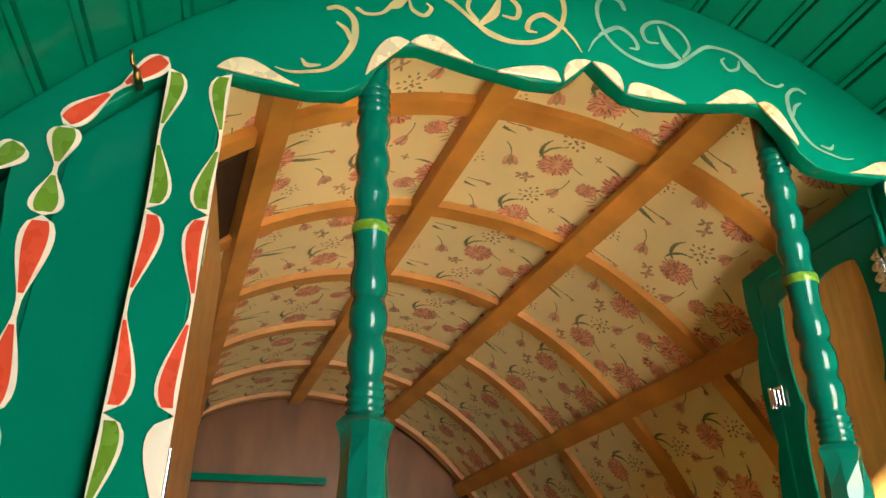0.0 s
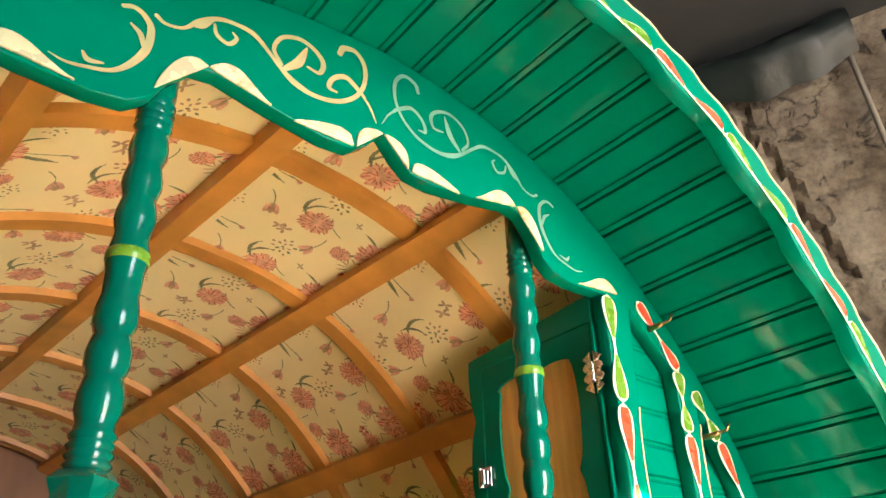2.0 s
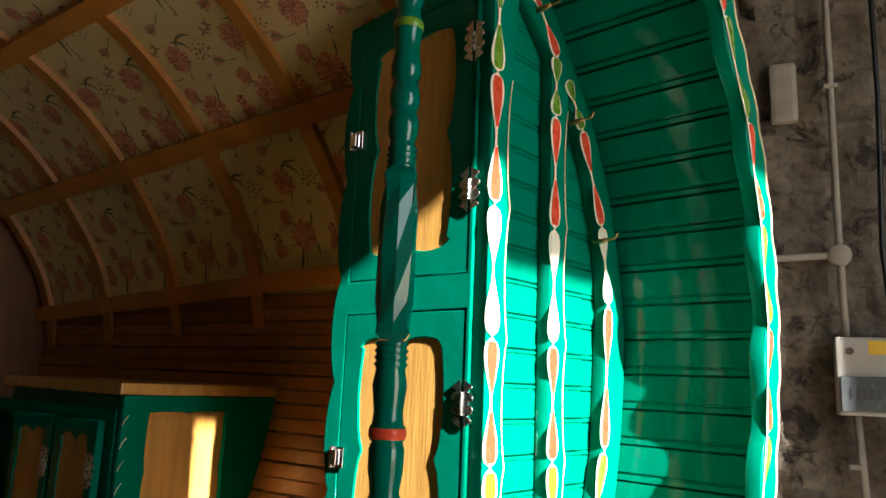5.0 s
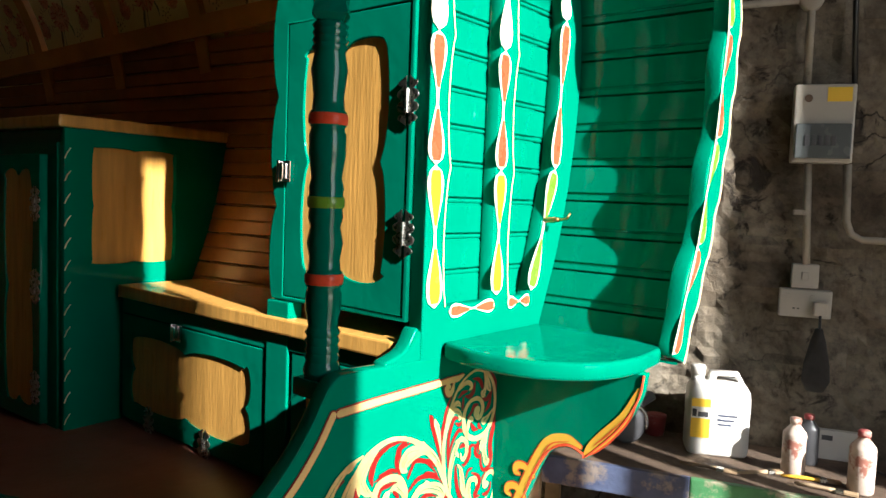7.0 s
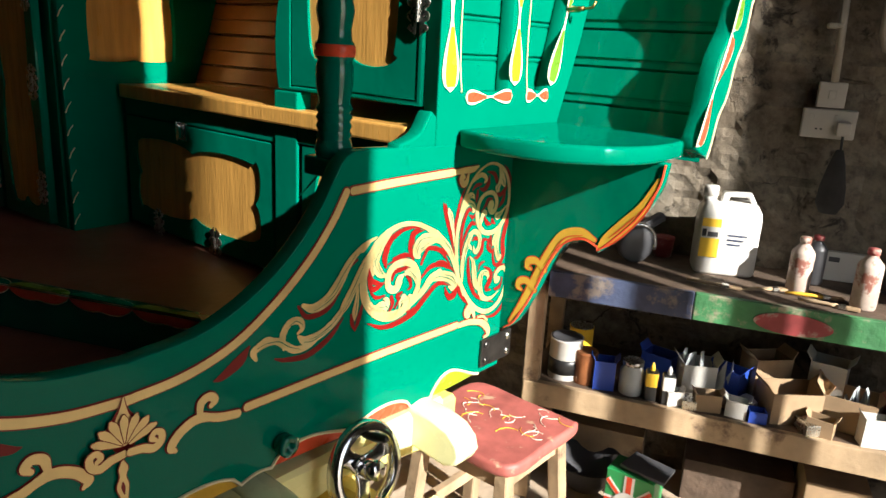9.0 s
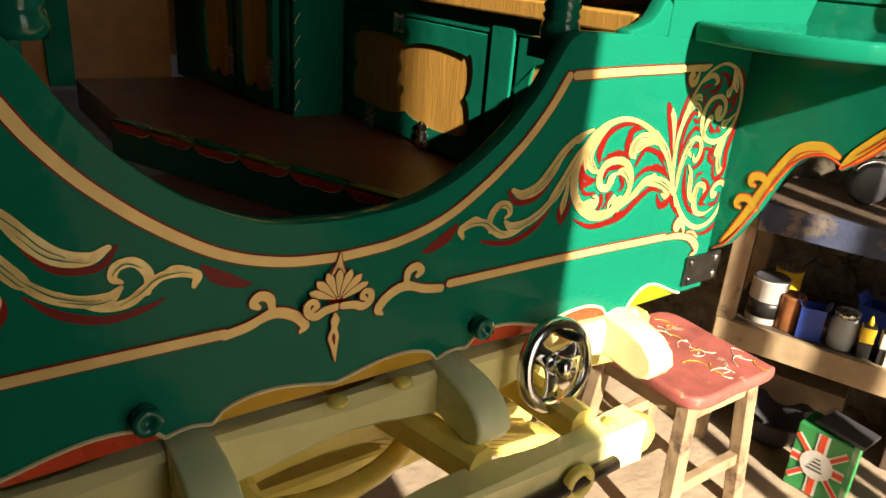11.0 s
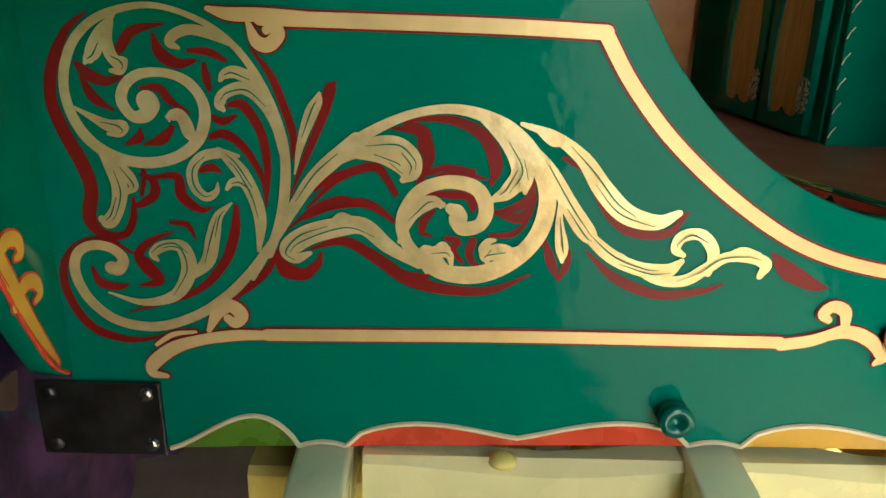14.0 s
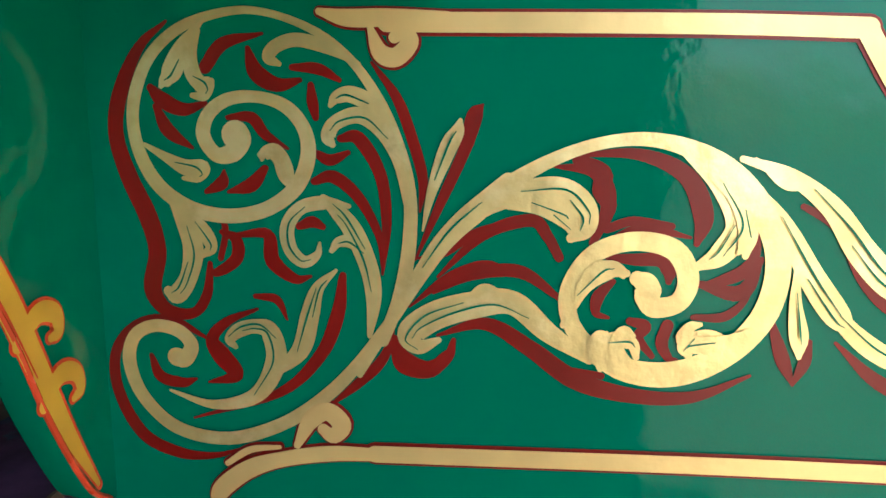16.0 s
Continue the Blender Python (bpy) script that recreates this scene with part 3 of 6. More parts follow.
# gilded drops along the fascia's lower edge: ends a and b, width, where it is fattest
for sgn in (1, -1):
    for a, b, w, p in (((0.003, 2.692), (0.052, 2.642), 0.020, 1.0), ((0.058, 2.640), (0.165, 2.638), 0.024, 0.5), ((0.205, 2.647), (0.305, 2.666), 0.027, 1.7), ((0.308, 2.666), (0.372, 2.590), 0.024, 0.6), ((0.465, 2.550), (0.58, 2.560), 0.026, 1.8)):
        a, b = Vector((sgn * a[0], a[1])), Vector((sgn * b[0], b[1]))
        n = Vector((-(b.y - a.y), b.x - a.x)).normalized() * sgn
        up, dn = [], []
        for k in range(21):
            t = k / 20
            wv = w * math.sin(math.pi * t ** p) ** 0.8
            c = a.lerp(b, t)
            up.append(tuple(c + n * wv))
            dn.append(tuple(c - n * 0.0015))
        part("gilt_drop", plate([up + dn[::-1]], 0.005, 0.0015, offset=-0.001), GILT, front, "ivory and gold painted drop")

# lower front board with its round dip
half_cut = [(0.352, 1.278), (0.33, 1.262), (0.29, 1.20), (0.24, 1.145), (0.175, 1.098), (0.095, 1.066), (0.0, 1.057)]
cut = [tuple(v) for v in spline(half_cut, 6)]
XL, XR = -0.845, 0.768
low = [(XL, 0.872), (-0.757, 0.872), (-0.755, 0.805)]
cusps = [(-0.755, 0.806), (-0.625, 0.812), (-0.577, 0.813), (-0.232, 0.822), (-0.178, 0.822), (0.148, 0.822), (0.20, 0.826), (0.505, 0.81), (0.555, 0.81), (0.70, 0.812)]


def scallop(a, b, kind):
    """The lower edge between two cusps: a flat tongue seat, or a double or single rise."""
    pts = []
    for k in range(1, 24):
        f = k / 24
        x, z = a[0] + (b[0] - a[0]) * f, a[1] + (b[1] - a[1]) * f
        if kind == 2:
            z += 0.041 * (math.sin(math.pi * f) ** 0.5) * (0.22 + 0.78 * abs(math.cos(math.pi * f)) ** 1.2)
        elif kind == 1:
            g = f if b[0] < 0 else 1 - f
            z += 0.036 * math.sin(math.pi * g ** 1.6) ** 0.8
        else:
            z += 0.005 * math.sin(math.pi * f)
        pts.append((x, z))
    return pts


bottom = [(XL, 0.806)]
kinds = [1, 0, 2, 0, 2, 0, 2, 0, 1]
for (a, b), kd in zip(zip(cusps, cusps[1:]), kinds):
    bottom += [a] + scallop(a, b, kd)
bottom += [cusps[-1], (XR, 0.812)]
top = [(XR, 1.272), (0.62, 1.272), (0.36, 1.280)] + cut + [(-x, z) for x, z in cut[-2::-1]] + [(-0.36, 1.280), (-0.62, 1.272), (XL, 1.272)]
board = part("front_board", plate([bottom + top], 0.028, 0.0015, offset=0.0142), GREEN, wagon, "glossy green front board with a round dip")
line = [(x, -0.001, z + 0.001) for x, z in bottom[1:-1]]
part("edge_line", tube(line, 0.0028, 6), CREAM, board, "cream edge line")
# the painted undersides of the scallops
for (a, b), kd, m in zip(zip(cusps, cusps[1:]), kinds, [LEAFGREEN, 0, RED, 0, OCHRE, 0, RED, 0, LIME]):
    if kd:
        pts = [a] + scallop(a, b, kd) + [b]
        bm = bmesh.new()
        vs = [[bm.verts.new((x, y, z + dz)) for x, z in pts] for y, dz in ((0.0005, -0.0015),)]
        chord = [a[1] + (b[1] - a[1]) * i / (len(pts) - 1) for i in range(len(pts))]
        vs.append([bm.verts.new((x, 0.006, min(z - 0.004, c - 0.003))) for (x, z), c in zip(pts, chord)])
        for i in range(len(pts) - 1):
            bm.faces.new((vs[0][i], vs[0][i + 1], vs[1][i + 1], vs[1][i]))
        part("chamfer", bm, m, board)
for x in (-0.253, 0.218):
    bm = lathe([(0.012, 0), (0.016, 0.004), (0.016, 0.012), (0.012, 0.014), (0.017, 0.016), (0.017, 0.022), (0.008, 0.023), (0.007, 0.016)], 20, m=pose(x, 0, 0.862, 90, 0, 0))
    part("bolt", bm, GREEN_TURNED, board, "green painted bolt stub", True)
for x0, x1 in ((-0.88, -0.757), (0.70, 0.80)):
    zb = 0.802 if x0 < 0 else 0.826
    pl = part("corner_plate", box(x0, x1, -0.007, -0.001, zb, 0.884, 0.002), STEEL, board, "bare dark steel corner plate")
    for x in (x0 + 0.014, x1 - 0.014):
        for z in (zb + 0.013, 0.872):
            part("screw", lathe([(0.0075, 0), (0.007, 0.002), (0.003, 0.0042)], 14, m=pose(x, -0.007, z, 90, 0, 0)), NICKEL if x > x0 + 0.05 else STEEL, pl, "", True)

# bracket, corner shelf and ogee foot at each end of the board
for sgn, xs in ((1, XR), (-1, XL)):
    prof = [(0.018, 0.892), (0.018, 1.268), (-0.30, 1.268)] + [tuple(v) for v in spline([(-0.30, 1.262), (-0.292, 1.22), (-0.262, 1.165), (-0.215, 1.112), (-0.195, 1.093)], 6)] + [tuple(v) for v in spline([(-0.195, 1.10), (-0.165, 1.108), (-0.125, 1.09), (-0.095, 1.04), (-0.07, 0.98), (-0.035, 0.915), (-0.01, 0.892)], 6)]
    br = part("bracket", plate([prof], 0.024, 0.002, plane="yz", offset=xs + sgn * 0.010), GREEN, wagon, "green ogee bracket under the corner shelf")
    rim = [(xs - sgn * 0.0028, y, z + 0.004) for y, z in prof[3:]]
    part("edge_line", tube(rim, 0.0022, 6), RED, br, "red edge line")
    shelf = [(0.597, 0.0)] + [tuple(v) for v in spline([(0.590, -0.012), (0.572, -0.09), (0.585, -0.19), (0.65, -0.268), (0.74, -0.297), (0.85, -0.292)], 7)] + [(0.893, -0.27), (0.906, 0.0)]
    part("corner_shelf", plate([[(sgn * x, y) for x, y in shelf]], 0.03, 0.006, plane="xy", offset=1.2845), GREEN, wagon, "green rounded corner shelf")
    foot = [(0.45, 1.272)] + [tuple(v) for v in spline([(0.455, 1.282), (0.50, 1.297), (0.525, 1.33), (0.54, 1.325), (0.56, 1.36), (0.575, 1.40)], 5)] + [(0.60, 1.40), (0.62, 1.274)]
    part("stile_foot", plate([[(sgn * x, z) for x, z in foot]], 0.03, 0.004, offset=0.0175), GREEN, wagon)

# turned posts
def post_profile():
    p = [(0.026, 1.262), (0.03, 1.275), (0.026, 1.288)]
    z = 1.29
    for _ in range(4):
        p += [(0.0245, z), (0.028, z + 0.006), (0.0245, z + 0.012)]
        z += 0.013
    p += [(0.023, 1.345), (0.028, 1.37), (0.0285, 1.395), (0.0255, 1.405), (0.0285, 1.408), (0.0295, 1.419), (0.0285, 1.43), (0.0255, 1.433)]
    p += [(0.024, 1.45), (0.0285, 1.475), (0.0235, 1.50), (0.0275, 1.515), (0.026, 1.527), (0.0275, 1.530), (0.028, 1.538), (0.0275, 1.546), (0.026, 1.55), (0.0275, 1.56), (0.0235, 1.575), (0.0285, 1.61), (0.029, 1.64), (0.0255, 1.652), (0.0285, 1.655), (0.0295, 1.665), (0.0285, 1.676), (0.0255, 1.679), (0.0235, 1.70), (0.0285, 1.74), (0.024, 1.765)]
    z = 1.768
    for _ in range(4):
        p += [(0.0245, z), (0.028, z + 0.005), (0.0245, z + 0.010)]
        z += 0.011
    return p


def post_upper():
    p = []
    z = 2.098
    for _ in range(4):
        p += [(0.023, z), (0.0265, z + 0.005), (0.023, z + 0.010)]
        z += 0.0108
    for zz in (2.172, 2.225, 2.278):
        p += [(0.0215, zz - 0.022), (0.026, zz - 0.008), (0.0265, zz + 0.01), (0.0225, zz + 0.03)]
    p += [(0.0235, 2.342), (0.0255, 2.352), (0.026, 2.362), (0.0255, 2.372), (0.0235, 2.382)]
    for zz in (2.42, 2.475, 2.53):
        p += [(0.0215, zz - 0.024), (0.026, zz - 0.006), (0.026, zz + 0.008), (0.022, zz + 0.028)]
    z = 2.562
    for _ in range(4):
        p += [(0.0225, z), (0.026, z + 0.006), (0.0225, z + 0.012)]
        z += 0.0135
    p += [(0.024, 2.63), (0.0235, 2.70)]
    return p


for x, lean in ((-0.318, -1.3), (0.370, 0.0)):
    post = empty("turned_post", "green turned wooden post with red and lime bands", "post", "posts beside the opening", at=pose(x, 0.062, 1.26, 0, lean, 0) @ pose(0, 0, -1.26))
    part("shaft", lathe(post_profile(), 28), GREEN_TURNED, post, "", True)
    part("upper_shaft", lathe(post_upper(), 28), GREEN_TURNED, post, "", True)
    bm = bmesh.new()
    rings = []
    for z, r, cut in ((1.812, 0.028, 0.0), (1.822, 0.038, 0.0), (1.838, 0.033, 0.08), (1.875, 0.035, 0.25), (1.955, 0.038, 0.12), (2.035, 0.035, 0.25), (2.072, 0.033, 0.08), (2.088, 0.038, 0.0), (2.098, 0.028, 0.0)):
        ring = []
        for k in range(8):
            a = math.pi / 4 * k
            rr = r * ((1.0 - 0.6 * cut) if k % 2 == 0 else 0.76 + 0.24 * (cut / 0.42))
            ring.append(bm.verts.new((rr * math.cos(a), rr * math.sin(a), z)))
        rings.append(ring)
    for a, b in zip(rings, rings[1:]):
        for k in range(8):
            bm.faces.new((a[k], a[(k + 1) % 8], b[(k + 1) % 8], b[k]))
    bm.faces.new(rings[0][::-1])
    bm.faces.new(rings[-1])
    part("faceted_block", bm, GREEN_TURNED, post)
    for z, m, r in ((1.419, RED, 0.0303), (1.665, RED, 0.0303), (1.538, LEAFGREEN, 0.0288), (2.362, LEAFGREEN, 0.0268)):
        part("band", lathe([(r - 0.003, z - 0.011), (r, z - 0.006), (r + 0.0004, z), (r, z + 0.006), (r - 0.003, z + 0.011)], 28), m, post, "", True)
    part("foot_block", box(-0.034, 0.034 if lean == 0 else -0.002, -0.03, 0.03 if lean == 0 else 0.0, 1.235, 1.264, 0.004), GREEN_TURNED, post)

# ---- wagon inside ----
SKEW, FALL = -0.115, -0.05
BACK = 2.45


def inside(s, inset, y):
    x, z, n = bow(s, inset)
    return Vector((x + SKEW * y, y, z + FALL * y))


bm = bmesh.new()
grid = [[bm.verts.new(inside(s, 0.040, y)) for s in np.linspace(0, LEN[-1], 70)] for y in np.linspace(0.04, BACK, 6)]
for a, b in zip(grid, grid[1:]):
    for k in range(69):
        bm.faces.new((a[k], a[k + 1], b[k + 1], b[k]))
part("ceiling_lining", bm, PAPER, wagon, "cream wallpaper with red flowers lining the bow", True)


def strip(s0, s1, y0, y1, inset, thick, n=40):
    """A bent batten on the lining from arc s0 to s1 and y0 to y1."""
    bm = bmesh.new()
    r = []
    for s in np.linspace(s0, s1, n):
        r.append([bm.verts.new(inside(s, i, y)) for i, y in ((inset, y0), (inset + thick, y0 + 0.003), (inset + thick, y1 - 0.003), (inset, y1))])
    for a, b in zip(r, r[1:]):
        for k in range(4):
            bm.faces.new((a[k], a[(k + 1) % 4], b[(k + 1) % 4], b[k]))
    bm.faces.new(r[0][::-1])
    bm.faces.new(r[-1])
    return bm


RIBS = (0.318, 0.735, 1.14, 1.555, 1.97, 2.385)
MID = LEN[-1] / 2
for y in RIBS:
    part("rib", strip(0.45, LEN[-1] - 0.45, y - 0.027, y + 0.027, 0.0405, 0.018, 60), RIB, wagon)
PURLINS = (MID - 1.36, MID - 0.88, MID - 0.39, MID + 0.05, MID + 0.53, MID + 1.0)
for s in PURLINS:
    part("purlin", strip(s - 0.031, s + 0.031, 0.05, BACK, 0.0405, 0.036, 4), RIB, wagon)
front_arch = [tuple(v) for v in [bow(s, 0.0)[:2] for s in np.linspace(0, LEN[-1], 60)]]
backwall = part("back_wall", plate([[(x + SKEW * BACK, z + FALL * BACK) for x, z in front_arch] + [(-0.9 + SKEW * BACK, 0.9), (0.9 + SKEW * BACK, 0.9)]], 0.03, offset=BACK + 0.02), DARKPINE, wagon, "dark varnished pine back wall")
part("rail", box(-0.75 + SKEW * BACK, 0.12 + SKEW * BACK, BACK - 0.06, BACK - 0.005, 2.335, 2.365, 0.006), GREEN, wagon, "dark green rail on the back wall")
bm = box(-0.5 + SKEW * BACK, 0.15 + SKEW * BACK, BACK - 0.02, BACK - 0.002, 1.85, 2.26, 0.004)
part("back_panel", bm, DARKPINE, wagon, "dark wooden panel on the back wall")
sheet = tagged(part("paper_sheet", plate([[(-0.16, 0.10), (-0.02, 0.12), (-0.03, 0.22), (-0.17, 0.20)]], 0.0016, plane="xy", offset=0.8635), CARDWHITE, None), "white paper sheet on the wagon floor", "paper")
# matchboarded inner sides
for sgn in (1, -1):
    z = 1.27
    while z < 1.93:
        bm = bmesh.new()
        w = 0.08
        pr = [(0.0, 0.001), (0.006, 0.004), (0.006, 0.036), (0.002, 0.039), (0.006, 0.042), (0.006, 0.076), (0.0, 0.079)]
        x0 = bow((z - 1.27) * 1.03 + 0.001, 0.06)[0]
        x1 = bow((z - 1.27 + w) * 1.03, 0.06)[0]
        ends = [[bm.verts.new((sgn * (x0 + (x1 - x0) * dz / w - dx) + SKEW * y, y, z + dz)) for dx, dz in pr] for y in (0.06, BACK)]
        for i in range(len(pr) - 1):
            bm.faces.new((ends[0][i], ends[0][i + 1], ends[1][i + 1], ends[1][i]))
        part("side_board", bm, PINE, wagon)
        z += w
    bm = box(min(sgn * 0.78, sgn * 0.95), max(sgn * 0.78, sgn * 0.95), 0.05, BACK, 1.24, 1.262)
    part("ledge", bm, PINE, wagon)
    part("body_side", box(min(sgn * 0.74, sgn * 0.765), max(sgn * 0.74, sgn * 0.765), 0.03, BACK, 0.83, 1.24), GREEN, wagon)
part("porch_floor", box(-0.74, 0.74, 0.03, 0.9, 0.84, 0.862), BROWNFLOOR, wagon, "brown front floor inside the wagon")
part("raised_floor", plate([[(0.30, 0.30), (-0.02, 1.08), (-0.02, 1.64), (0.73, 1.64), (0.73, 0.30)]], 0.086, plane="xy", offset=0.906), BROWNFLOOR, wagon, "raised brown platform")

# scalloped and painted edge of the platform
NOSE = pose(0.296, 0.30, 0, 0, 0, math.degrees(math.atan2(0.78, -0.32)))
nose = part("step_nosing", box(-0.02, 0.85, -0.010, 0.024, 0.864, 0.953, 0.003), GREEN_TURNED, wagon, "green step edge with painted scallops")
nose.matrix_local = NOSE
for k in range(6):
    a = 0.0 + k * 0.14
    for w, m, lift in ((0.033, CREAM, 0.0), (0.027, [LEAFGREEN, GREEN][k % 2], 0.0012)):
        pts = [(a + 0.14 * t, 0.024 - w * math.sin(math.pi * t) ** 0.7 * (0.4 + 0.6 * abs(2 * t - 1))) for t in np.linspace(0, 1, 18)]
        part("scallop", plate([pts + [(a + 0.14, 0.026), (a, 0.026)]], 0.003, plane="xy", offset=0.955 + lift), m, nose)
        low = [(a + 0.14 * t, 0.951 - (0.034 if m is CREAM else 0.029) * math.sin(math.pi * t) ** 0.7 * (0.5 + 0.5 * abs(2 * t - 1))) for t in np.linspace(0, 1, 18)]
        part("scallop", plate([low], 0.003, offset=0.0255 + lift), CREAM if m is CREAM else RED, nose)


def ogee(y0, y1, z0, z1, a, n=10):
    """A panel opening with a wavy outline."""
    pts = []
    for (p, q, nx, nz) in (((y0, z0), (y1, z0), 0, 1), ((y1, z0), (y1, z1), -1, 0), ((y1, z1), (y0, z1), 0, -1), ((y0, z1), (y0, z0), 1, 0)):
        for k in range(2 * n):
            f = k / (2 * n)
            w = a * (1 - abs(math.sin(2 * math.pi * f)) ** 0.55)
            pts.append((p[0] + (q[0] - p[0]) * f + nx * w, p[1] + (q[1] - p[1]) * f + nz * w))
    return pts


def hinge(parent, y, z, x=-0.012, h=0.085):
    """An ornamental butterfly hinge lying on a door face at local x."""
    bm = bmesh.new()
    for sg in (1, -1):
        out = []
        for k in range(40):
            t = k / 39
            w = (0.003 + 0.015 * abs(math.sin(4 * math.pi * t)) ** 0.6) * min(1, 7 * t, 7 * (1 - t)) + 0.003 * math.sin(math.pi * t)
            out.append((y + sg * (0.004 + w), z - h / 2 + h * t))
        plate([out + [(y + sg * 0.004, z + h / 2), (y + sg * 0.004, z - h / 2)]], 0.003, 0.0008, plane="yz", offset=x, bm=bm)
    lathe([(0.004, -0.02), (0.0042, 0.0), (0.004, 0.02)], 10, bm, Matrix.Translation((x - 0.002, y, z)))
    return part("hinge", bm, NICKEL, parent, "ornate nickel hinge")


def catch(parent, y, z, x=-0.012):
    bm = box(x - 0.004, x, y - 0.017, y + 0.017, z - 0.021, z + 0.021, 0.002)
    box(x - 0.014, x - 0.003, y - 0.006, y + 0.006, z - 0.016, z + 0.016, 0.003, bm)
    box(x - 0.011, x - 0.003, y + 0.009, y + 0.016, z - 0.022, z + 0.022, 0.002, bm)
    return part("catch", bm, CHROME, parent, "chrome turn catch")


def door_unit(parent, y0, y1, z0, z1, px=0.045, hinge_at=(), catch_at=()):
    d = part("door", plate([[(y0, z0), (y1, z0), (y1, z1), (y0, z1)], ogee(y0 + px, y1 - px, z0 + px, z1 - px, 0.017)], 0.02, 0.002, plane="yz", offset=-0.0105), GREEN, parent, "green cabinet door with a wavy cut-out")
    part("panel", box(-0.0155, -0.006, y0 + 0.02, y1 - 0.02, z0 + 0.02, z1 - 0.02), OAK, d, "grained oak panel")
    for y, z in hinge_at:
        hinge(d, y, z, -0.0245)
    for y, z in catch_at:
        catch(d, y, z, -0.0230)
    return d


def grown(k):
    """Larger by k about a point in front of the wagon."""
    c = Vector((-0.42, -0.77, 1.45))
    return Matrix.Translation(c) @ Matrix.Scale(k, 4) @ Matrix.Translation(-c)


# tall cupboard beside the opening
cup = empty("tall_cupboard", "green upper cupboard with two oak-panelled doors", "cupboard", at=pose(0.552, 0, 0))
wave = [(0.402 + 0.022 * abs(math.sin(math.pi * (z - 1.31) / 0.215)) ** 0.6 - 0.012, z) for z in np.linspace(1.336, 2.53, 90)]
part("face_frame", plate([[(0.033, 1.336)] + wave + [(0.033, 2.56)], [(0.0415, 1.343), (0.367, 1.343), (0.367, 1.880), (0.0415, 1.880)], [(0.0415, 1.945), (0.367, 1.945), (0.367, 2.50), (0.0415, 2.50)]], 0.024, 0.002, plane="yz", offset=-0.010), GREEN, cup)
part("carcass", box(0.014, 0.36, 0.036, 0.390, 1.337, 2.50), GREEN, cup)
door_unit(cup, 0.043, 0.365, 1.345, 1.878, 0.048, [(0.042, 1.488), (0.042, 1.713)], [(0.363, 1.592)])
door_unit(cup, 0.043, 0.365, 1.947, 2.498, 0.048, [(0.042, 2.10), (0.042, 2.394)], [(0.363, 2.255)])

# counter with doors below
counter = empty("counter_unit", "green counter unit with oak-panelled doors", "cabinet", at=pose(0.545, 0, 0))
part("worktop", box(-0.034, 0.40, 0.045, 1.0, 1.270, 1.302, 0.004), OAK, counter, "varnished wood worktop")
part("carcass", box(0.012, 0.30, 0.05, 1.0, 0.952, 1.269), GREEN, counter)
door_unit(counter, 0.06, 0.325, 0.958, 1.235, 0.040)
door_unit(counter, 0.412, 1.0, 0.958, 1.228, 0.042, [(0.62, 0.972), (0.86, 0.972)], [(0.735, 1.215)])
part("stile", box(-0.024, 0.0115, 0.336, 0.404, 0.952, 1.334, 0.003), GREEN, counter)
part("rail", box(-0.0215, 0.0115, 0.05, 0.335, 1.238, 1.2695, 0.002), GREEN, counter)
part("rail", box(-0.0215, 0.0115, 0.405, 1.0, 1.231, 1.2695, 0.002), GREEN, counter)
# chest behind it
chest = empty("chest", "dark green chest with oak panels and scalloped edges", "cabinet", at=grown(1.146) @ pose(0.28, 0.79, 0, 0, 0, 3))
part("carcass", box(0.012, 0.44, 0.012, 0.60, 0.925, 1.655, 0.004), GREEN, chest)
part("top", box(-0.012, 0.45, -0.012, 0.61, 1.656, 1.682, 0.005), OAK, chest, "varnished wooden top")
part("front_frame", plate([[(0.0, 0.925), (0.45, 0.925), (0.45, 1.655), (0.0, 1.655)], ogee(0.06, 0.262, 1.365, 1.62, 0.004)], 0.02, 0.002, offset=0.001), GREEN, chest)
part("panel", box(0.05, 0.28, 0.0035, 0.0105, 1.35, 1.63), OAK, chest, "grained oak panel")
for k in range(14):
    z = 0.98 + 0.047 * k
    bm = tube([(0.0, -0.011, z), (0.004, -0.013, z + 0.012), (0.012, -0.0125, z + 0.022)], 0.0012, 5)
    part("edge_fleck", bm, CREAM, chest)
side = empty("side_cupboard", "dark green cupboard front with wooden doors and nickel hinges", "cabinet", at=pose(0.372, 1.035, 0, 0, 0, 4))
part("carcass", box(0.006, 0.02, 0.0, 0.78, 0.93, 1.65), GREEN, side)
door_unit(side, 0.03, 0.25, 0.96, 1.62, 0.035, [(0.045, 1.05), (0.045, 1.3), (0.045, 1.5)])
door_unit(side, 0.27, 0.50, 0.96, 1.62, 0.035, [(0.285, 1.05), (0.285, 1.5)])
# bed front across the back
bed = empty("bed_box", "built-in bed base with wooden front panels", "bed", at=pose(-0.14, 1.66, 0, 0, 0, 0))
part("front", box(-0.62, 0.40, 0.0, 0.03, 0.93, 1.62), PINE, bed, "varnished wooden front")
part("deck", box(-0.62, 0.40, 0.03, 0.76, 1.55, 1.62), PINE, bed)
part("edge", box(-0.62, 0.40, -0.015, 0.0, 1.56, 1.64, 0.004), GREEN, bed)
part("stile", box(-0.30, -0.22, -0.02, -0.001, 0.93, 1.56, 0.003), GREEN, bed)
part("stile", box(0.05, 0.12, -0.02, -0.001, 0.93, 1.56, 0.003), GREEN, bed)

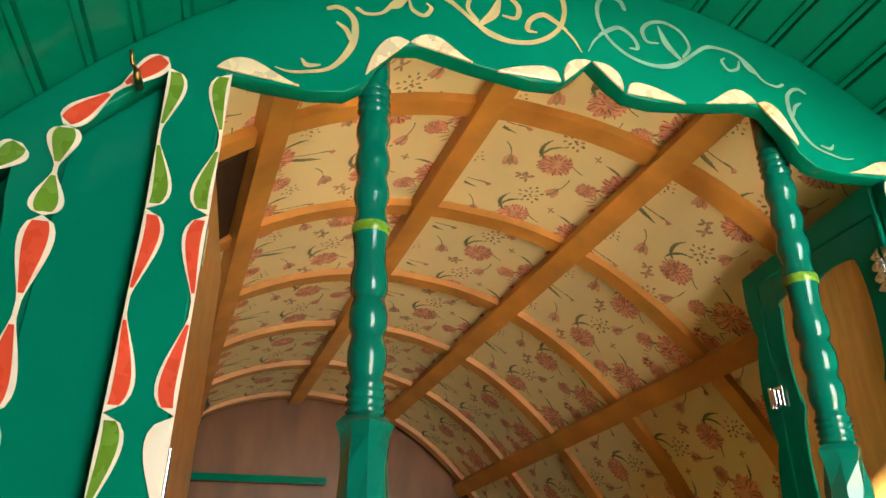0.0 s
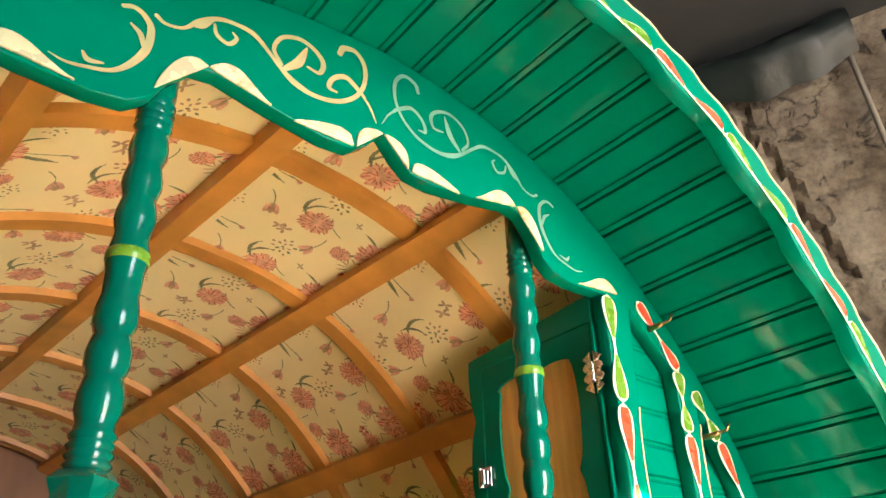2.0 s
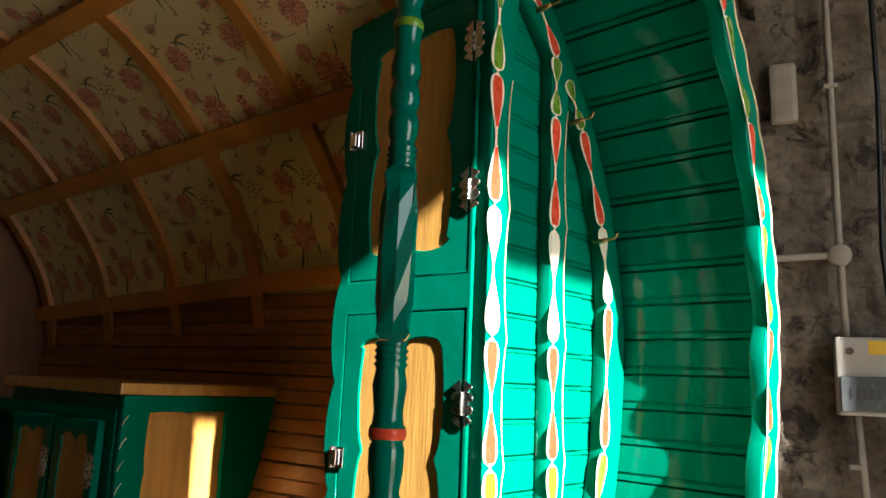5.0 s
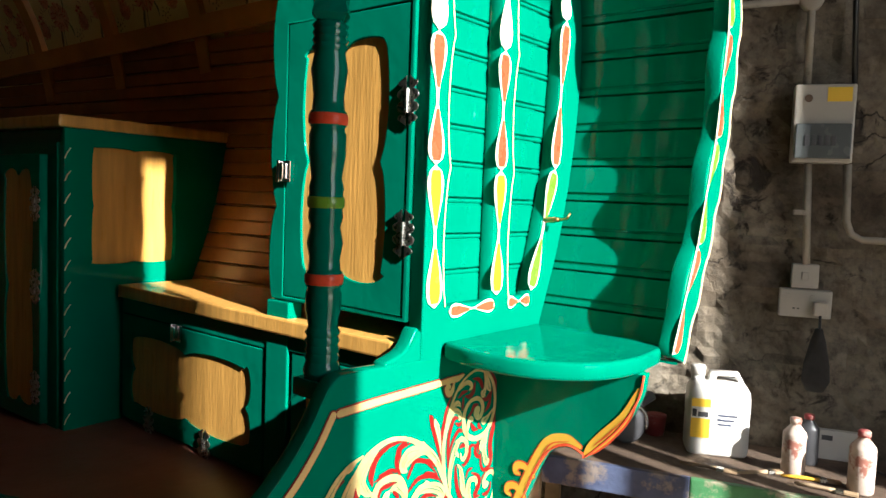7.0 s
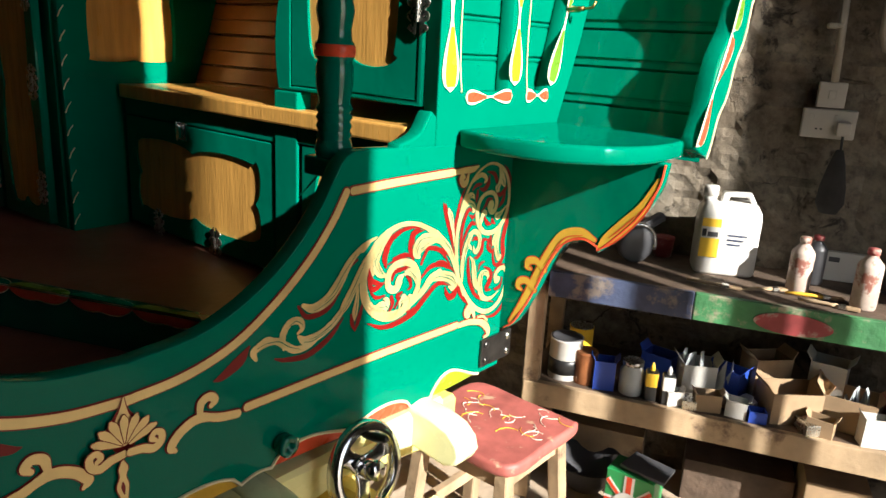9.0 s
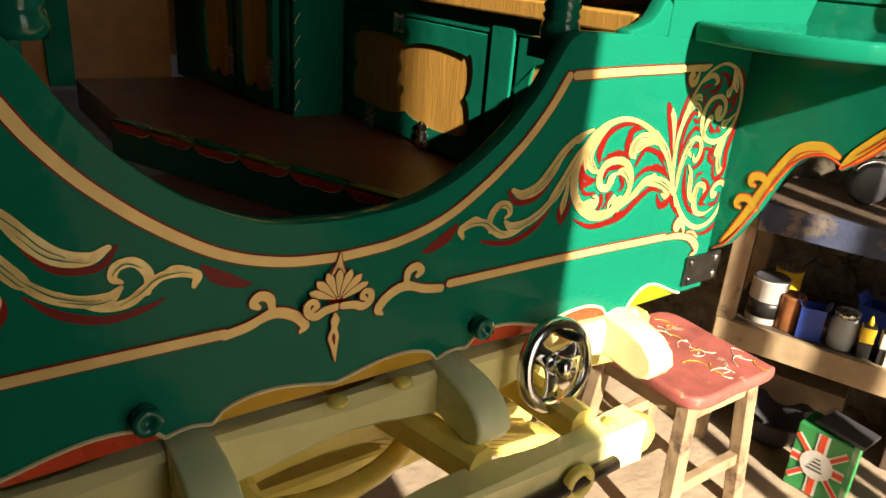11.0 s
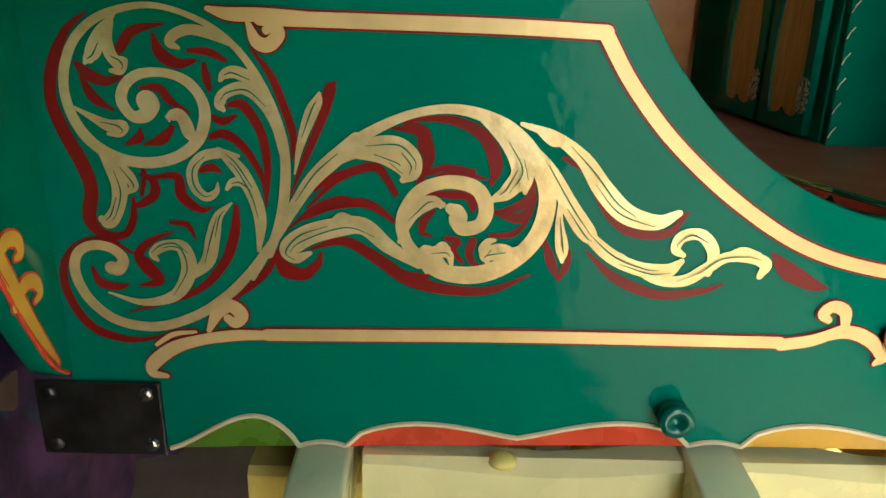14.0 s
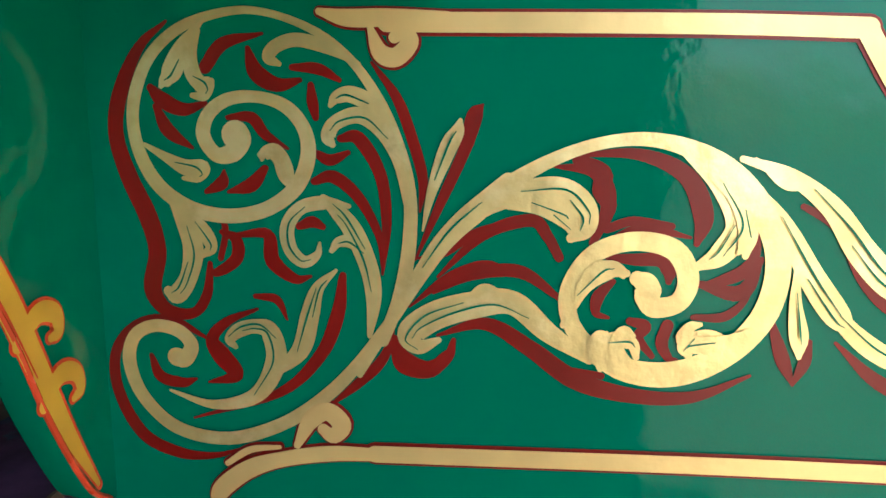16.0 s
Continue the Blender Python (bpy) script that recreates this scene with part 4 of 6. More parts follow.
# left cupboard behind the wall
lc = empty("left_cupboard", "green cupboard with a pale wooden edge beside the opening", "cupboard", at=pose(-0.575, 0.075, 0))
part("carcass", box(-0.30, -0.02, 0.0, 0.40, 1.262, 2.45), GREEN, lc)
part("edge_board", box(-0.02, 0.006, 0.0, 0.40, 1.262, 2.45, 0.003), PINE, lc, "pale wooden edge board")
for z in (2.02, 2.32):
    part("hinge", box(0.006, 0.010, 0.0, 0.02, z - 0.03, z + 0.03, 0.001), CHROME, lc, "small chrome hinge")
bm = bmesh.new()
q = [inside(s, 0.050, y) for s, y in ((MID + 0.565, 0.36), (MID + 0.97, 0.36), (MID + 0.97, 0.70), (MID + 0.565, 0.70))]
q2 = [inside(s, 0.038, y) for s, y in ((MID + 0.565, 0.36), (MID + 0.97, 0.36), (MID + 0.97, 0.70), (MID + 0.565, 0.70))]
a, b = [bm.verts.new(v) for v in q], [bm.verts.new(v) for v in q2]
bm.faces.new(a)
for k in range(4):
    bm.faces.new((a[k], a[(k + 1) % 4], b[(k + 1) % 4], b[k]))
part("flue_plate", bm, DARKBROWN, wagon, "dark brown flue plate in the roof lining")

# ---- undercarriage ----
carriage = empty("undercarriage", "pale yellow painted wooden wagon undercarriage", "undercarriage")


def tongue(x, w=0.058):
    """A summer end that comes forward under the board and curls down."""
    prof = [(0.40, 0.812), (0.0, 0.812), (-0.05, 0.809), (-0.088, 0.799), (-0.110, 0.780), (-0.117, 0.758), (-0.108, 0.740), (-0.085, 0.730), (-0.04, 0.735), (0.02, 0.742), (0.08, 0.742), (0.40, 0.742)]
    part("summer", plate([prof], w, 0.006, plane="yz", offset=x), SAGE, carriage, "pale sage beam end with a rounded nose")


for x in (-0.60, -0.205, 0.175, 0.53):
    tongue(x)


def carved(a, b, w, h, waist, n=24):
    """A chamfered bed whose section swells at its ends and middle."""
    bm = bmesh.new()
    a, b = Vector(a), Vector(b)
    d = (b - a).normalized()
    s = d.cross(Vector((0, 0, 1))).normalized()
    u = s.cross(d)
    rings = []
    for k in range(n + 1):
        f = k / n
        m = 1 - waist * abs(math.sin(3 * math.pi * f)) ** 2
        c = 0.25 * h * (1.2 - m)
        c = max(0.004, c * 1.6)
        ww, hh = w * m / 2, h * m / 2
        prof = [(-ww + c, -hh), (ww - c, -hh), (ww, -hh + c), (ww, hh - c), (ww - c, hh), (-ww + c, hh), (-ww, hh - c), (-ww, -hh + c)]
        p = a.lerp(b, f)
        rings.append([bm.verts.new(p + s * x + u * y) for x, y in prof])
    for r, q in zip(rings, rings[1:]):
        for k in range(8):
            bm.faces.new((r[k], r[(k + 1) % 8], q[(k + 1) % 8], q[k]))
    bm.faces.new(rings[0][::-1])
    bm.faces.new(rings[-1])
    return bm


part("cross_bed", carved((-0.56, 0.015, 0.768), (0.58, 0.015, 0.768), 0.055, 0.08, 0.25), PALEYELLOW, carriage)
part("lower_bed", carved((-0.70, 0.10, 0.685), (0.72, 0.10, 0.685), 0.07, 0.10, 0.2), YELLOW, carriage)
part("splinter_bar", carved((-0.55, -0.13, 0.668), (0.455, -0.13, 0.668), 0.06, 0.08, 0.15), PALEYELLOW, carriage)
for x, sg in ((-0.55, -1), (0.455, 1)):
    part("bar_end", lathe([(0.036, 0.0), (0.034, 0.015), (0.027, 0.032), (0.014, 0.044), (0.004, 0.048)], 18, m=pose(x - sg * 0.002, -0.13, 0.668, 0, 90 * sg, 0)), YELLOW, carriage, "", True)
for x0, x1 in ((-0.42, -0.36), (0.03, 0.16), (0.33, 0.36), (-0.12, -0.16)):
    part("futchel", beam((x0, 0.45, 0.70), (x1, -0.11, 0.70), 0.05, 0.06, 0.012), YELLOW, carriage)
for x in (-0.35, 0.40):
    part("bolt", lathe([(0.014, 0.0), (0.013, 0.006), (0.006, 0.010)], 14, m=pose(x, -0.13, 0.703)), YELLOW, carriage, "", True)
for x in (-0.42, -0.02, 0.08):
    part("bolt", lathe([(0.014, 0.0), (0.013, 0.006), (0.006, 0.010)], 14, m=pose(x, -0.02, 0.812)), YELLOW, carriage, "", True)
# leaf springs
for x in (-1, 1):
    sp = part("leaf_spring", bmesh.new(), YELLOW, carriage)
    for k in range(6):
        bm = bmesh.new()
        pts = [(0.02 + 0.03 * k + (0.56 - 0.03 * k) * f, 0.0) for f in np.linspace(0, 1, 17)]
        out = [(x * u, 0.70 - 0.0095 * k - 0.245 * (u / 0.58) ** 0.9) for u, _ in pts]
        plate([out + [(u, z - 0.0085) for u, z in out[::-1]]], 0.05, 0.001, offset=0.15, bm=bm)
        part("leaf", bm, YELLOW, sp)
# turntable ring and axle
ringpts = [(0.0 + 0.27 * math.cos(a), 0.30 + 0.27 * math.sin(a), 0.615) for a in np.linspace(0, 2 * math.pi, 41)]
part("turntable_ring", tube(ringpts, 0.018, 8), YELLOW, carriage, "", True)
part("axle", carved((-0.62, 0.28, 0.43), (0.62, 0.28, 0.43), 0.06, 0.07, 0.15), YELLOW, carriage)


def wheel(x, y, z, r):
    w = part("wheel", bmesh.new(), YELLOW, carriage, "yellow spoked wagon wheel")
    pr = lambda rad, k: (x, y + rad * math.cos(k), z + rad * math.sin(k))
    bm = bmesh.new()
    angles = np.linspace(0, 2 * math.pi, 49)[:-1]
    rings = [[bm.verts.new((x + dx, y + rad * math.cos(a), z + rad * math.sin(a))) for a in angles] for dx, rad in ((-0.025, r - 0.05), (0.025, r - 0.05), (0.025, r), (-0.025, r))]
    for i in range(4):
        for k in range(48):
            bm.faces.new((rings[i][k], rings[i][(k + 1) % 48], rings[(i + 1) % 4][(k + 1) % 48], rings[(i + 1) % 4][k]))
    part("felloe", bm, YELLOW, w)
    bm = bmesh.new()
    rings = [[bm.verts.new((x + dx, y + rad * math.cos(a), z + rad * math.sin(a))) for a in angles] for dx, rad in ((-0.026, r + 0.0005), (0.026, r + 0.0005), (0.026, r + 0.012), (-0.026, r + 0.012))]
    for i in range(4):
        for k in range(48):
            bm.faces.new((rings[i][k], rings[i][(k + 1) % 48], rings[(i + 1) % 4][(k + 1) % 48], rings[(i + 1) % 4][k]))
    part("tyre", bm, IRON, w, "dark iron tyre")
    for k in range(12):
        a = 2 * math.pi * k / 12
        part("spoke", tube([pr(0.06, a), pr(0.12, a), pr(r - 0.045, a)], [0.016, 0.019, 0.013], 8), YELLOW, w, "", True)
    part("hub", lathe([(0.035, -0.10), (0.05, -0.08), (0.07, -0.03), (0.07, 0.03), (0.05, 0.08), (0.035, 0.12)], 20, m=pose(x, y, z, 0, 90, 0)), YELLOW, w, "", True)


wheel(0.66, 1.25, 0.43, 0.415)
wheel(-0.66, 1.25, 0.43, 0.415)
# iron draw rod with its yellow eye
part("eye_bolt", tube([(0.30 + 0.022 * math.cos(a), -0.17, 0.66 + 0.022 * math.sin(a)) for a in np.linspace(0, 2 * math.pi, 17)], 0.009, 8), YELLOW, carriage, "", True)
part("draw_rod", tube([(0.05, -0.175, 0.655), (0.385, -0.165, 0.66)], 0.011, 10), IRON, carriage, "dark iron rod", True)
# brake handwheel
bw = empty("handwheel", "chrome three-spoked handwheel with a black crank handle", "handwheel", at=look((0.345, -0.05, 0.783), (0.38, -1.0, 1.0)))
R = 0.067
rimbody = lathe([(R - 0.006, -0.012), (R + 0.004, -0.012), (R + 0.010, -0.004), (R + 0.010, 0.006), (R + 0.002, 0.010), (R - 0.010, 0.006), (R - 0.012, -0.004), (R - 0.006, -0.0119)], 48)
bmesh.ops.delete(rimbody, geom=[f for f in rimbody.faces if len(f.verts) > 4], context="FACES_ONLY")
part("rim", rimbody, CHROME, bw, "", True)
for k in range(3):
    a = 2 * math.pi * k / 3 + 0.75
    c, q = math.cos(a), math.sin(a)
    prof = [(0.008, 0.018), (0.024, 0.0135), (0.04, 0.0125), (R - 0.006, 0.019)]
    pts = [(r * c - w * q, r * q + w * c) for r, w in prof] + [(r * c + w * q, r * q - w * c) for r, w in prof[::-1]]
    part("spoke", plate([pts], 0.007, 0.002, plane="xy", offset=0.004), CHROME, bw, "", True)
part("boss", lathe([(0.016, -0.028), (0.017, 0.0), (0.012, 0.006), (0.006, 0.008)], 18), CHROME, bw, "", True)
part("crank_handle", lathe([(0.005, 0.0), (0.006, 0.01), (0.008, 0.025), (0.007, 0.046), (0.004, 0.05)], 14, m=pose(-0.008, R * 0.78, 0.0) @ pose(0, 0, 0, 180, 0, 0)), BLACK, bw, "black crank handle", True)
part("spindle", tube([(0, 0, 0.0), (0, 0, 0.16)], 0.009, 10), STEEL, bw, "", True)

# ---- workshop bench and its things ----
bench = empty("workbench", "rough wooden workbench with worn painted edge and a lower shelf", "workbench", at=SHOP)
part("top", box(-0.02, 0.385, -0.75, 0.66, 0.75, 0.799, 0.003), DIRTYWOOD, bench)
for y0, y1, m in ((0.24, 0.655, BLUEPAINT), (-0.75, 0.238, GREENWORN)):
    part("edge_board", box(0.386, 0.408, y0, y1, 0.722, 0.802, 0.003), m, bench)
part("patch", plate([[(-0.02 + 0.10 * math.cos(a), 0.755 + 0.03 * math.sin(a)) for a in np.linspace(0, 6.28, 24)]], 0.003, plane="yz", offset=0.4095), REDWORN, bench, "worn red paint patch")
part("shelf", box(-0.02, 0.37, -0.75, 0.70, 0.405, 0.425), DIRTYWOOD, bench)
part("shelf_edge", box(0.371, 0.395, -0.75, 0.71, 0.348, 0.426, 0.003), RAWWOOD, bench, "pale bare wood shelf edge")
for y in (0.69, -0.70):
    part("leg", box(0.345, 0.385, y - 0.025, y + 0.025, 0.0, 0.75, 0.004), RAWWOOD, bench)
    part("leg", box(0.0, 0.04, y - 0.025, y + 0.025, 0.0, 0.75, 0.004), RAWWOOD, bench)

side = empty("side_bench", "low brown wooden bench with a purple cloth hanging from it", "bench", at=pose(-1.55, 0.35, 0))
part("top", box(-0.45, 0.45, -0.25, 0.9, 0.66, 0.72, 0.005), DIRTYWOOD, side, "brown wooden top")
for x in (-0.40, 0.40):
    for y in (-0.20, 0.85):
        part("leg", box(x - 0.035, x + 0.035, y - 0.035, y + 0.035, 0, 0.66, 0.004), DIRTYWOOD, side)
bm = bmesh.new()
rows = []
for k in range(25):
    y = -0.22 + 1.0 * k / 24
    rows.append([bm.verts.new((0.455 + 0.012 * math.sin(k * 1.3) + dx, y, z)) for dx, z in ((-0.2, 0.724), (0.0, 0.722), (0.015, 0.55), (0.01 + 0.02 * math.sin(k * 0.9), 0.30 + 0.04 * math.sin(k * 0.7)))])
for a, b in zip(rows, rows[1:]):
    for k in range(3):
        bm.faces.new((a[k], a[k + 1], b[k + 1], b[k]))
part("cloth", bm, CLOTHPURPLE, side, "dark purple cloth", True)


# ---- painted ornament on the front board ----
# a stroke: (x, z, half width) in millimetres along its middle, tapered to a round tip
def brush(points, y, grow=0.0, flip=None, bm=None):
    pts = [(p[0], p[1], p[2]) for p in points]
    if flip:
        pts = [flip(p) for p in pts]
    c = spline(pts, 6)
    left, right = [], []
    n = len(c)
    for i, (x, z, w) in enumerate(c):
        a, b = c[max(i - 1, 0)], c[min(i + 1, n - 1)]
        dx, dz = b[0] - a[0], b[1] - a[1]
        l = math.hypot(dx, dz) or 1
        w = max(w, 0.3) + grow
        left.append((x - dz / l * w, z + dx / l * w))
        right.append((x + dz / l * w, z - dx / l * w))
    bm = bm or bmesh.new()

    def vert(q, lift=0.0):
        return bm.verts.new((q[0] / 1000, y - lift, q[1] / 1000))
    L = [vert(q, 0.00025 * i / n) for i, q in enumerate(left)]
    R = [vert(q, 0.00025 * i / n) for i, q in enumerate(right)]
    for i in range(n - 1):
        bm.faces.new((L[i], L[i + 1], R[i + 1], R[i]))
    for k, sg in ((0, -1), (n - 1, 1)):
        x, z, w = c[k]
        w = max(w, 0.3) + grow
        o = c[1] if k == 0 else c[n - 2]
        a0 = math.atan2(z - o[1], x - o[0])
        fan = [vert((x + w * math.cos(a0 + t), z + w * math.sin(a0 + t)), 0.0003 if k else -0.00004) for t in np.linspace(-math.pi / 2, math.pi / 2, 9)]
        bm.faces.new(fan)
    return bm


def to_right(p):
    x = -p[0]
    return ((x if x < 600 else 600 + (x - 600) * 0.83) - 14, p[1] - 2, p[2])


def to_right_fascia(p):
    return (-p[0] - 20, p[1] + 4, p[2] * 0.8)


COUNT = {"red": 0, "gold": 0, "tip": 0, "buff": 0, "fascia": 0}
LAYER = {"red": (-0.0004, DARKRED, "red_shade"), "gold": (-0.0014, GOLD, "gold_scroll"), "tip": (-0.0030, GOLD, "gold_leaf_tip"), "buff": (-0.0030, STRIPE, "stripe_curl")}


def vein(points, y, flip):
    """Thin dark lines drawn inside a broad leaf."""
    big = max(p[2] for p in points)
    if big < 4.6 or len(points) > 9:
        return None
    n = len(points)
    c = [tuple(v) for v in spline(points, 4)]
    c = c[len(c) // 5: -max(2, len(c) // 6)]
    bm = None
    for off, f0, f1 in (((0.20, 0.05, 0.85), (-0.35, 0.40, 1.0)) if big > 6.4 else ((0.12, 0.1, 0.9),)):
        q = []
        for i, (x, z, w) in enumerate(c):
            f = i / (len(c) - 1)
            if not f0 <= f <= f1:
                continue
            a, b = c[max(i - 2, 0)], c[min(i + 2, len(c) - 1)]
            l = math.hypot(b[0] - a[0], b[1] - a[1]) or 1
            q.append((x - (b[1] - a[1]) / l * w * off, z + (b[0] - a[0]) / l * w * off, 0.15 + 0.55 * math.sin(math.pi * (f - f0) / (f1 - f0))))
        if len(q) > 3:
            bm = brush(q[:-1:4] + [q[-1]], y, 0, flip, bm)
    return bm


def scroll(kind, *points):
    COUNT[kind] += 1
    lift = COUNT[kind] * 0.000012
    if kind == "fascia":
        points = [(x, z, w * 0.85) for x, z, w in points]
        part("gilt_scroll", brush(points, -0.0006 - lift), FASCIAGOLD, front)
        part("silver_scroll", brush(points, -0.0006 - lift, 0, to_right_fascia), SILVER, front, "faded silver scroll")
        return
    if kind == "red":
        points = [(x, z, w * 1.22 if w > 1.2 else w) for x, z, w in points]
    y, m, name = LAYER[kind]
    y -= lift
    for flip in (None, to_right):
        stroke = part(name, brush(points, y, 0, flip), m, board)
        if kind == "buff":
            part("red_outline", brush(points, -0.00125 - lift * 0.1, 1.6, flip), DARKRED, board)
        if kind == "gold":
            v = vein(points, -0.0032 - lift, flip)
            if v:
                part("vein", v, GREEN, stroke)


scroll("gold", (-644, 1019, 4.3), (-634, 1045, 4.5), (-627, 1076, 4.8), (-625, 1111, 4.4), (-630, 1141, 4), (-643, 1174, 3.7), (-661, 1201, 3), (-684, 1220, 2.7), (-714, 1232, 2.4), (-741, 1234, 2.7), (-773, 1225, 3.5), (-795, 1208, 3.9), (-807, 1186, 4.3), (-811, 1163, 4.3), (-806, 1139, 4.7), (-793, 1119, 5.1), (-772, 1106, 5.1), (-747, 1102, 5), (-722, 1107, 5), (-702, 1121, 5.2), (-693, 1140, 5.2), (-694, 1158, 4.8), (-705, 1173, 4.5), (-723, 1180, 3.8), (-744, 1179, 4.2), (-758, 1170, 4.6), (-763, 1156, 5), (-755, 1143, 5), (-744, 1144, 6.4), (-739, 1152, 8.4), (-741, 1156, 9.5))
scroll("gold", (-639, 1034, 2.8), (-661, 1002, 4.3), (-686, 976, 4.8), (-717, 955, 4.8), (-755, 943, 4.9), (-792, 949, 5), (-816, 971, 5), (-825, 997, 5), (-820, 1016, 4.6), (-805, 1024, 4.5), (-788, 1021, 4.9), (-779, 1011, 5.2), (-784, 1001, 6), (-790, 1002, 6.8))
scroll("gold", (-653, 1022, 1.8), (-650, 1048, 5.3), (-653, 1069, 6.3), (-663, 1093, 6.6), (-675, 1108, 5.2), (-683, 1115, 2.8))
scroll("gold", (-666, 1110, 1.7), (-683, 1112, 4.5), (-699, 1108, 4.6), (-708, 1095, 5), (-706, 1080, 5), (-697, 1072, 4.3), (-688, 1077, 2.8), (-686, 1085, 1.1))
scroll("gold", (-628, 1111, 1.4), (-632, 1138, 4.1), (-642, 1159, 6.1), (-658, 1169, 5.4), (-674, 1164, 4.8), (-679, 1155, 4.8), (-676, 1150, 2.1))
scroll("gold", (-638, 1157, 1.7), (-648, 1174, 5.4), (-663, 1182, 5.4), (-673, 1180, 4.1), (-677, 1175, 1.7))
scroll("gold", (-651, 1055, 1.4), (-654, 1076, 4.9), (-663, 1086, 4.9), (-673, 1086, 3.5), (-678, 1080, 1.8))
scroll("gold", (-658, 1201, 1.3), (-678, 1211, 4), (-698, 1216, 4.4), (-712, 1212, 4.4), (-717, 1205, 4.1), (-710, 1201, 1.7))
scroll("gold", (-766, 1221, 1.4), (-775, 1207, 4.2), (-781, 1196, 5.6), (-787, 1191, 4.2), (-790, 1187, 1.8))
scroll("gold", (-768, 1217, 1.4), (-770, 1199, 4.2), (-764, 1189, 4.9), (-757, 1189, 3.5), (-761, 1181, 3.5), (-769, 1181, 1.8))
scroll("gold", (-804, 1149, 1.4), (-790, 1141, 3.2), (-776, 1134, 5.4), (-764, 1134, 5), (-768, 1127, 2.9), (-778, 1127, 1.4))
scroll("gold", (-790, 1118, 1.5), (-780, 1099, 5.8), (-774, 1080, 7.3), (-778, 1060, 6.3), (-787, 1047, 6.7), (-793, 1049, 3.7))
scroll("gold", (-783, 1108, 1.5), (-768, 1094, 5.1), (-761, 1081, 4.4), (-767, 1075, 2.2))
scroll("gold", (-701, 1121, 1.4), (-709, 1128, 3.5), (-712, 1140, 4.5), (-719, 1146, 3.8), (-725, 1143, 1.8))
scroll("gold", (-796, 977, 1.1), (-765, 968, 3.4), (-734, 976, 5.6), (-719, 1001, 7.3), (-722, 1022, 6.9), (-732, 1026, 5.1), (-744, 1023, 5.2), (-751, 1016, 3.7), (-747, 1011, 1.9))
scroll("gold", (-727, 988, 1.5), (-702, 1009, 6.2), (-694, 1035, 6.5), (-688, 1054, 4.3), (-675, 1067, 1.1))
scroll("gold", (-617, 1095, 0.7), (-611, 1121, 3.4), (-601, 1148, 5.7), (-595, 1159, 4.6), (-593, 1166, 1.6))
scroll("gold", (-644, 1023, 2.8), (-625, 1055, 4.2), (-608, 1084, 4.8), (-591, 1103, 5.7), (-574, 1117, 6.3), (-562, 1128, 5.6))
scroll("red", (-785, 1228, 1), (-804, 1212, 2.8), (-819, 1183, 4.3), (-824, 1156, 4.4), (-817, 1128, 5.1), (-805, 1100, 5.5), (-800, 1076, 5.2), (-805, 1050, 5.2), (-795, 1035, 4.1), (-776, 1034, 3), (-766, 1048, 2.9), (-763, 1069, 1.5))
scroll("red", (-650, 1202, 1), (-634, 1180, 2.7), (-624, 1154, 3), (-617, 1128, 2.7), (-619, 1107, 0.7))
scroll("red", (-768, 1016, 1.1), (-792, 1028, 2.6), (-817, 1025, 2.7), (-835, 1004, 3.1), (-835, 974, 3.5), (-819, 943, 3.9), (-793, 930, 3.5), (-767, 929, 1.9), (-744, 936, 0.8))
scroll("red", (-760, 1199, 3.5), (-747, 1214, 3.4), (-721, 1220, 1))
scroll("red", (-731, 1211, 1.4), (-726, 1196, 4.5), (-712, 1188, 3.8), (-697, 1191, 1.4))
scroll("red", (-702, 1199, 1.7), (-685, 1198, 3), (-671, 1191, 1.3))
scroll("red", (-690, 1188, 1.7), (-689, 1177, 3.1), (-687, 1167, 1.7))
scroll("red", (-798, 1186, 2.1), (-790, 1178, 4.3), (-776, 1172, 3.5), (-761, 1176, 1.4))
scroll("red", (-795, 1174, 1.8), (-787, 1158, 3.9), (-771, 1147, 1.1))
scroll("red", (-754, 1091, 1.4), (-744, 1086, 3.2), (-744, 1073, 3.6), (-758, 1063, 2.6), (-764, 1065, 1.1))
scroll("red", (-743, 1089, 1.4), (-722, 1090, 3.2), (-719, 1072, 4.3), (-704, 1060, 2.9), (-693, 1062, 1.1))
scroll("red", (-671, 1154, 2), (-659, 1154, 3.7), (-645, 1131, 3.4), (-641, 1100, 2.8), (-644, 1065, 1))
scroll("red", (-689, 1126, 2.1), (-676, 1129, 3.5), (-659, 1115, 3.1), (-646, 1090, 2.1), (-644, 1069, 1))
scroll("red", (-687, 1144, 2.1), (-678, 1140, 3.1), (-666, 1145, 1.4))
scroll("red", (-768, 984, 0.8), (-748, 990, 4.1), (-758, 1004, 5.6), (-764, 1016, 3.7), (-752, 1029, 2.6), (-731, 1038, 1.1))
scroll("red", (-732, 1047, 1.5), (-717, 1045, 2.5), (-710, 1031, 0.7))
scroll("red", (-671, 1063, 2.1), (-675, 1036, 3.9), (-688, 1006, 3.6), (-718, 978, 2.6), (-780, 957, 0.8))
scroll("red", (-579, 1176, 1), (-584, 1169, 4.3), (-590, 1148, 3.3), (-605, 1114, 2.7), (-622, 1075, 0.7))
scroll("red", (-680, 972, 1.1), (-661, 988, 2.9), (-644, 1006, 2.9), (-637, 1026, 1.1))
scroll("red", (-636, 1021, 1.8), (-630, 1007, 4.6), (-614, 1000, 4.6), (-600, 1009, 3.1), (-596, 1021, 1.4))
scroll("red", (-626, 1043, 0.7), (-604, 1061, 2.4), (-587, 1070, 2.7), (-573, 1073, 2.4), (-560, 1068, 1.3))
scroll("red", (-623, 1076, 0.7), (-604, 1079, 1.7), (-584, 1093, 2.4), (-561, 1101, 2))
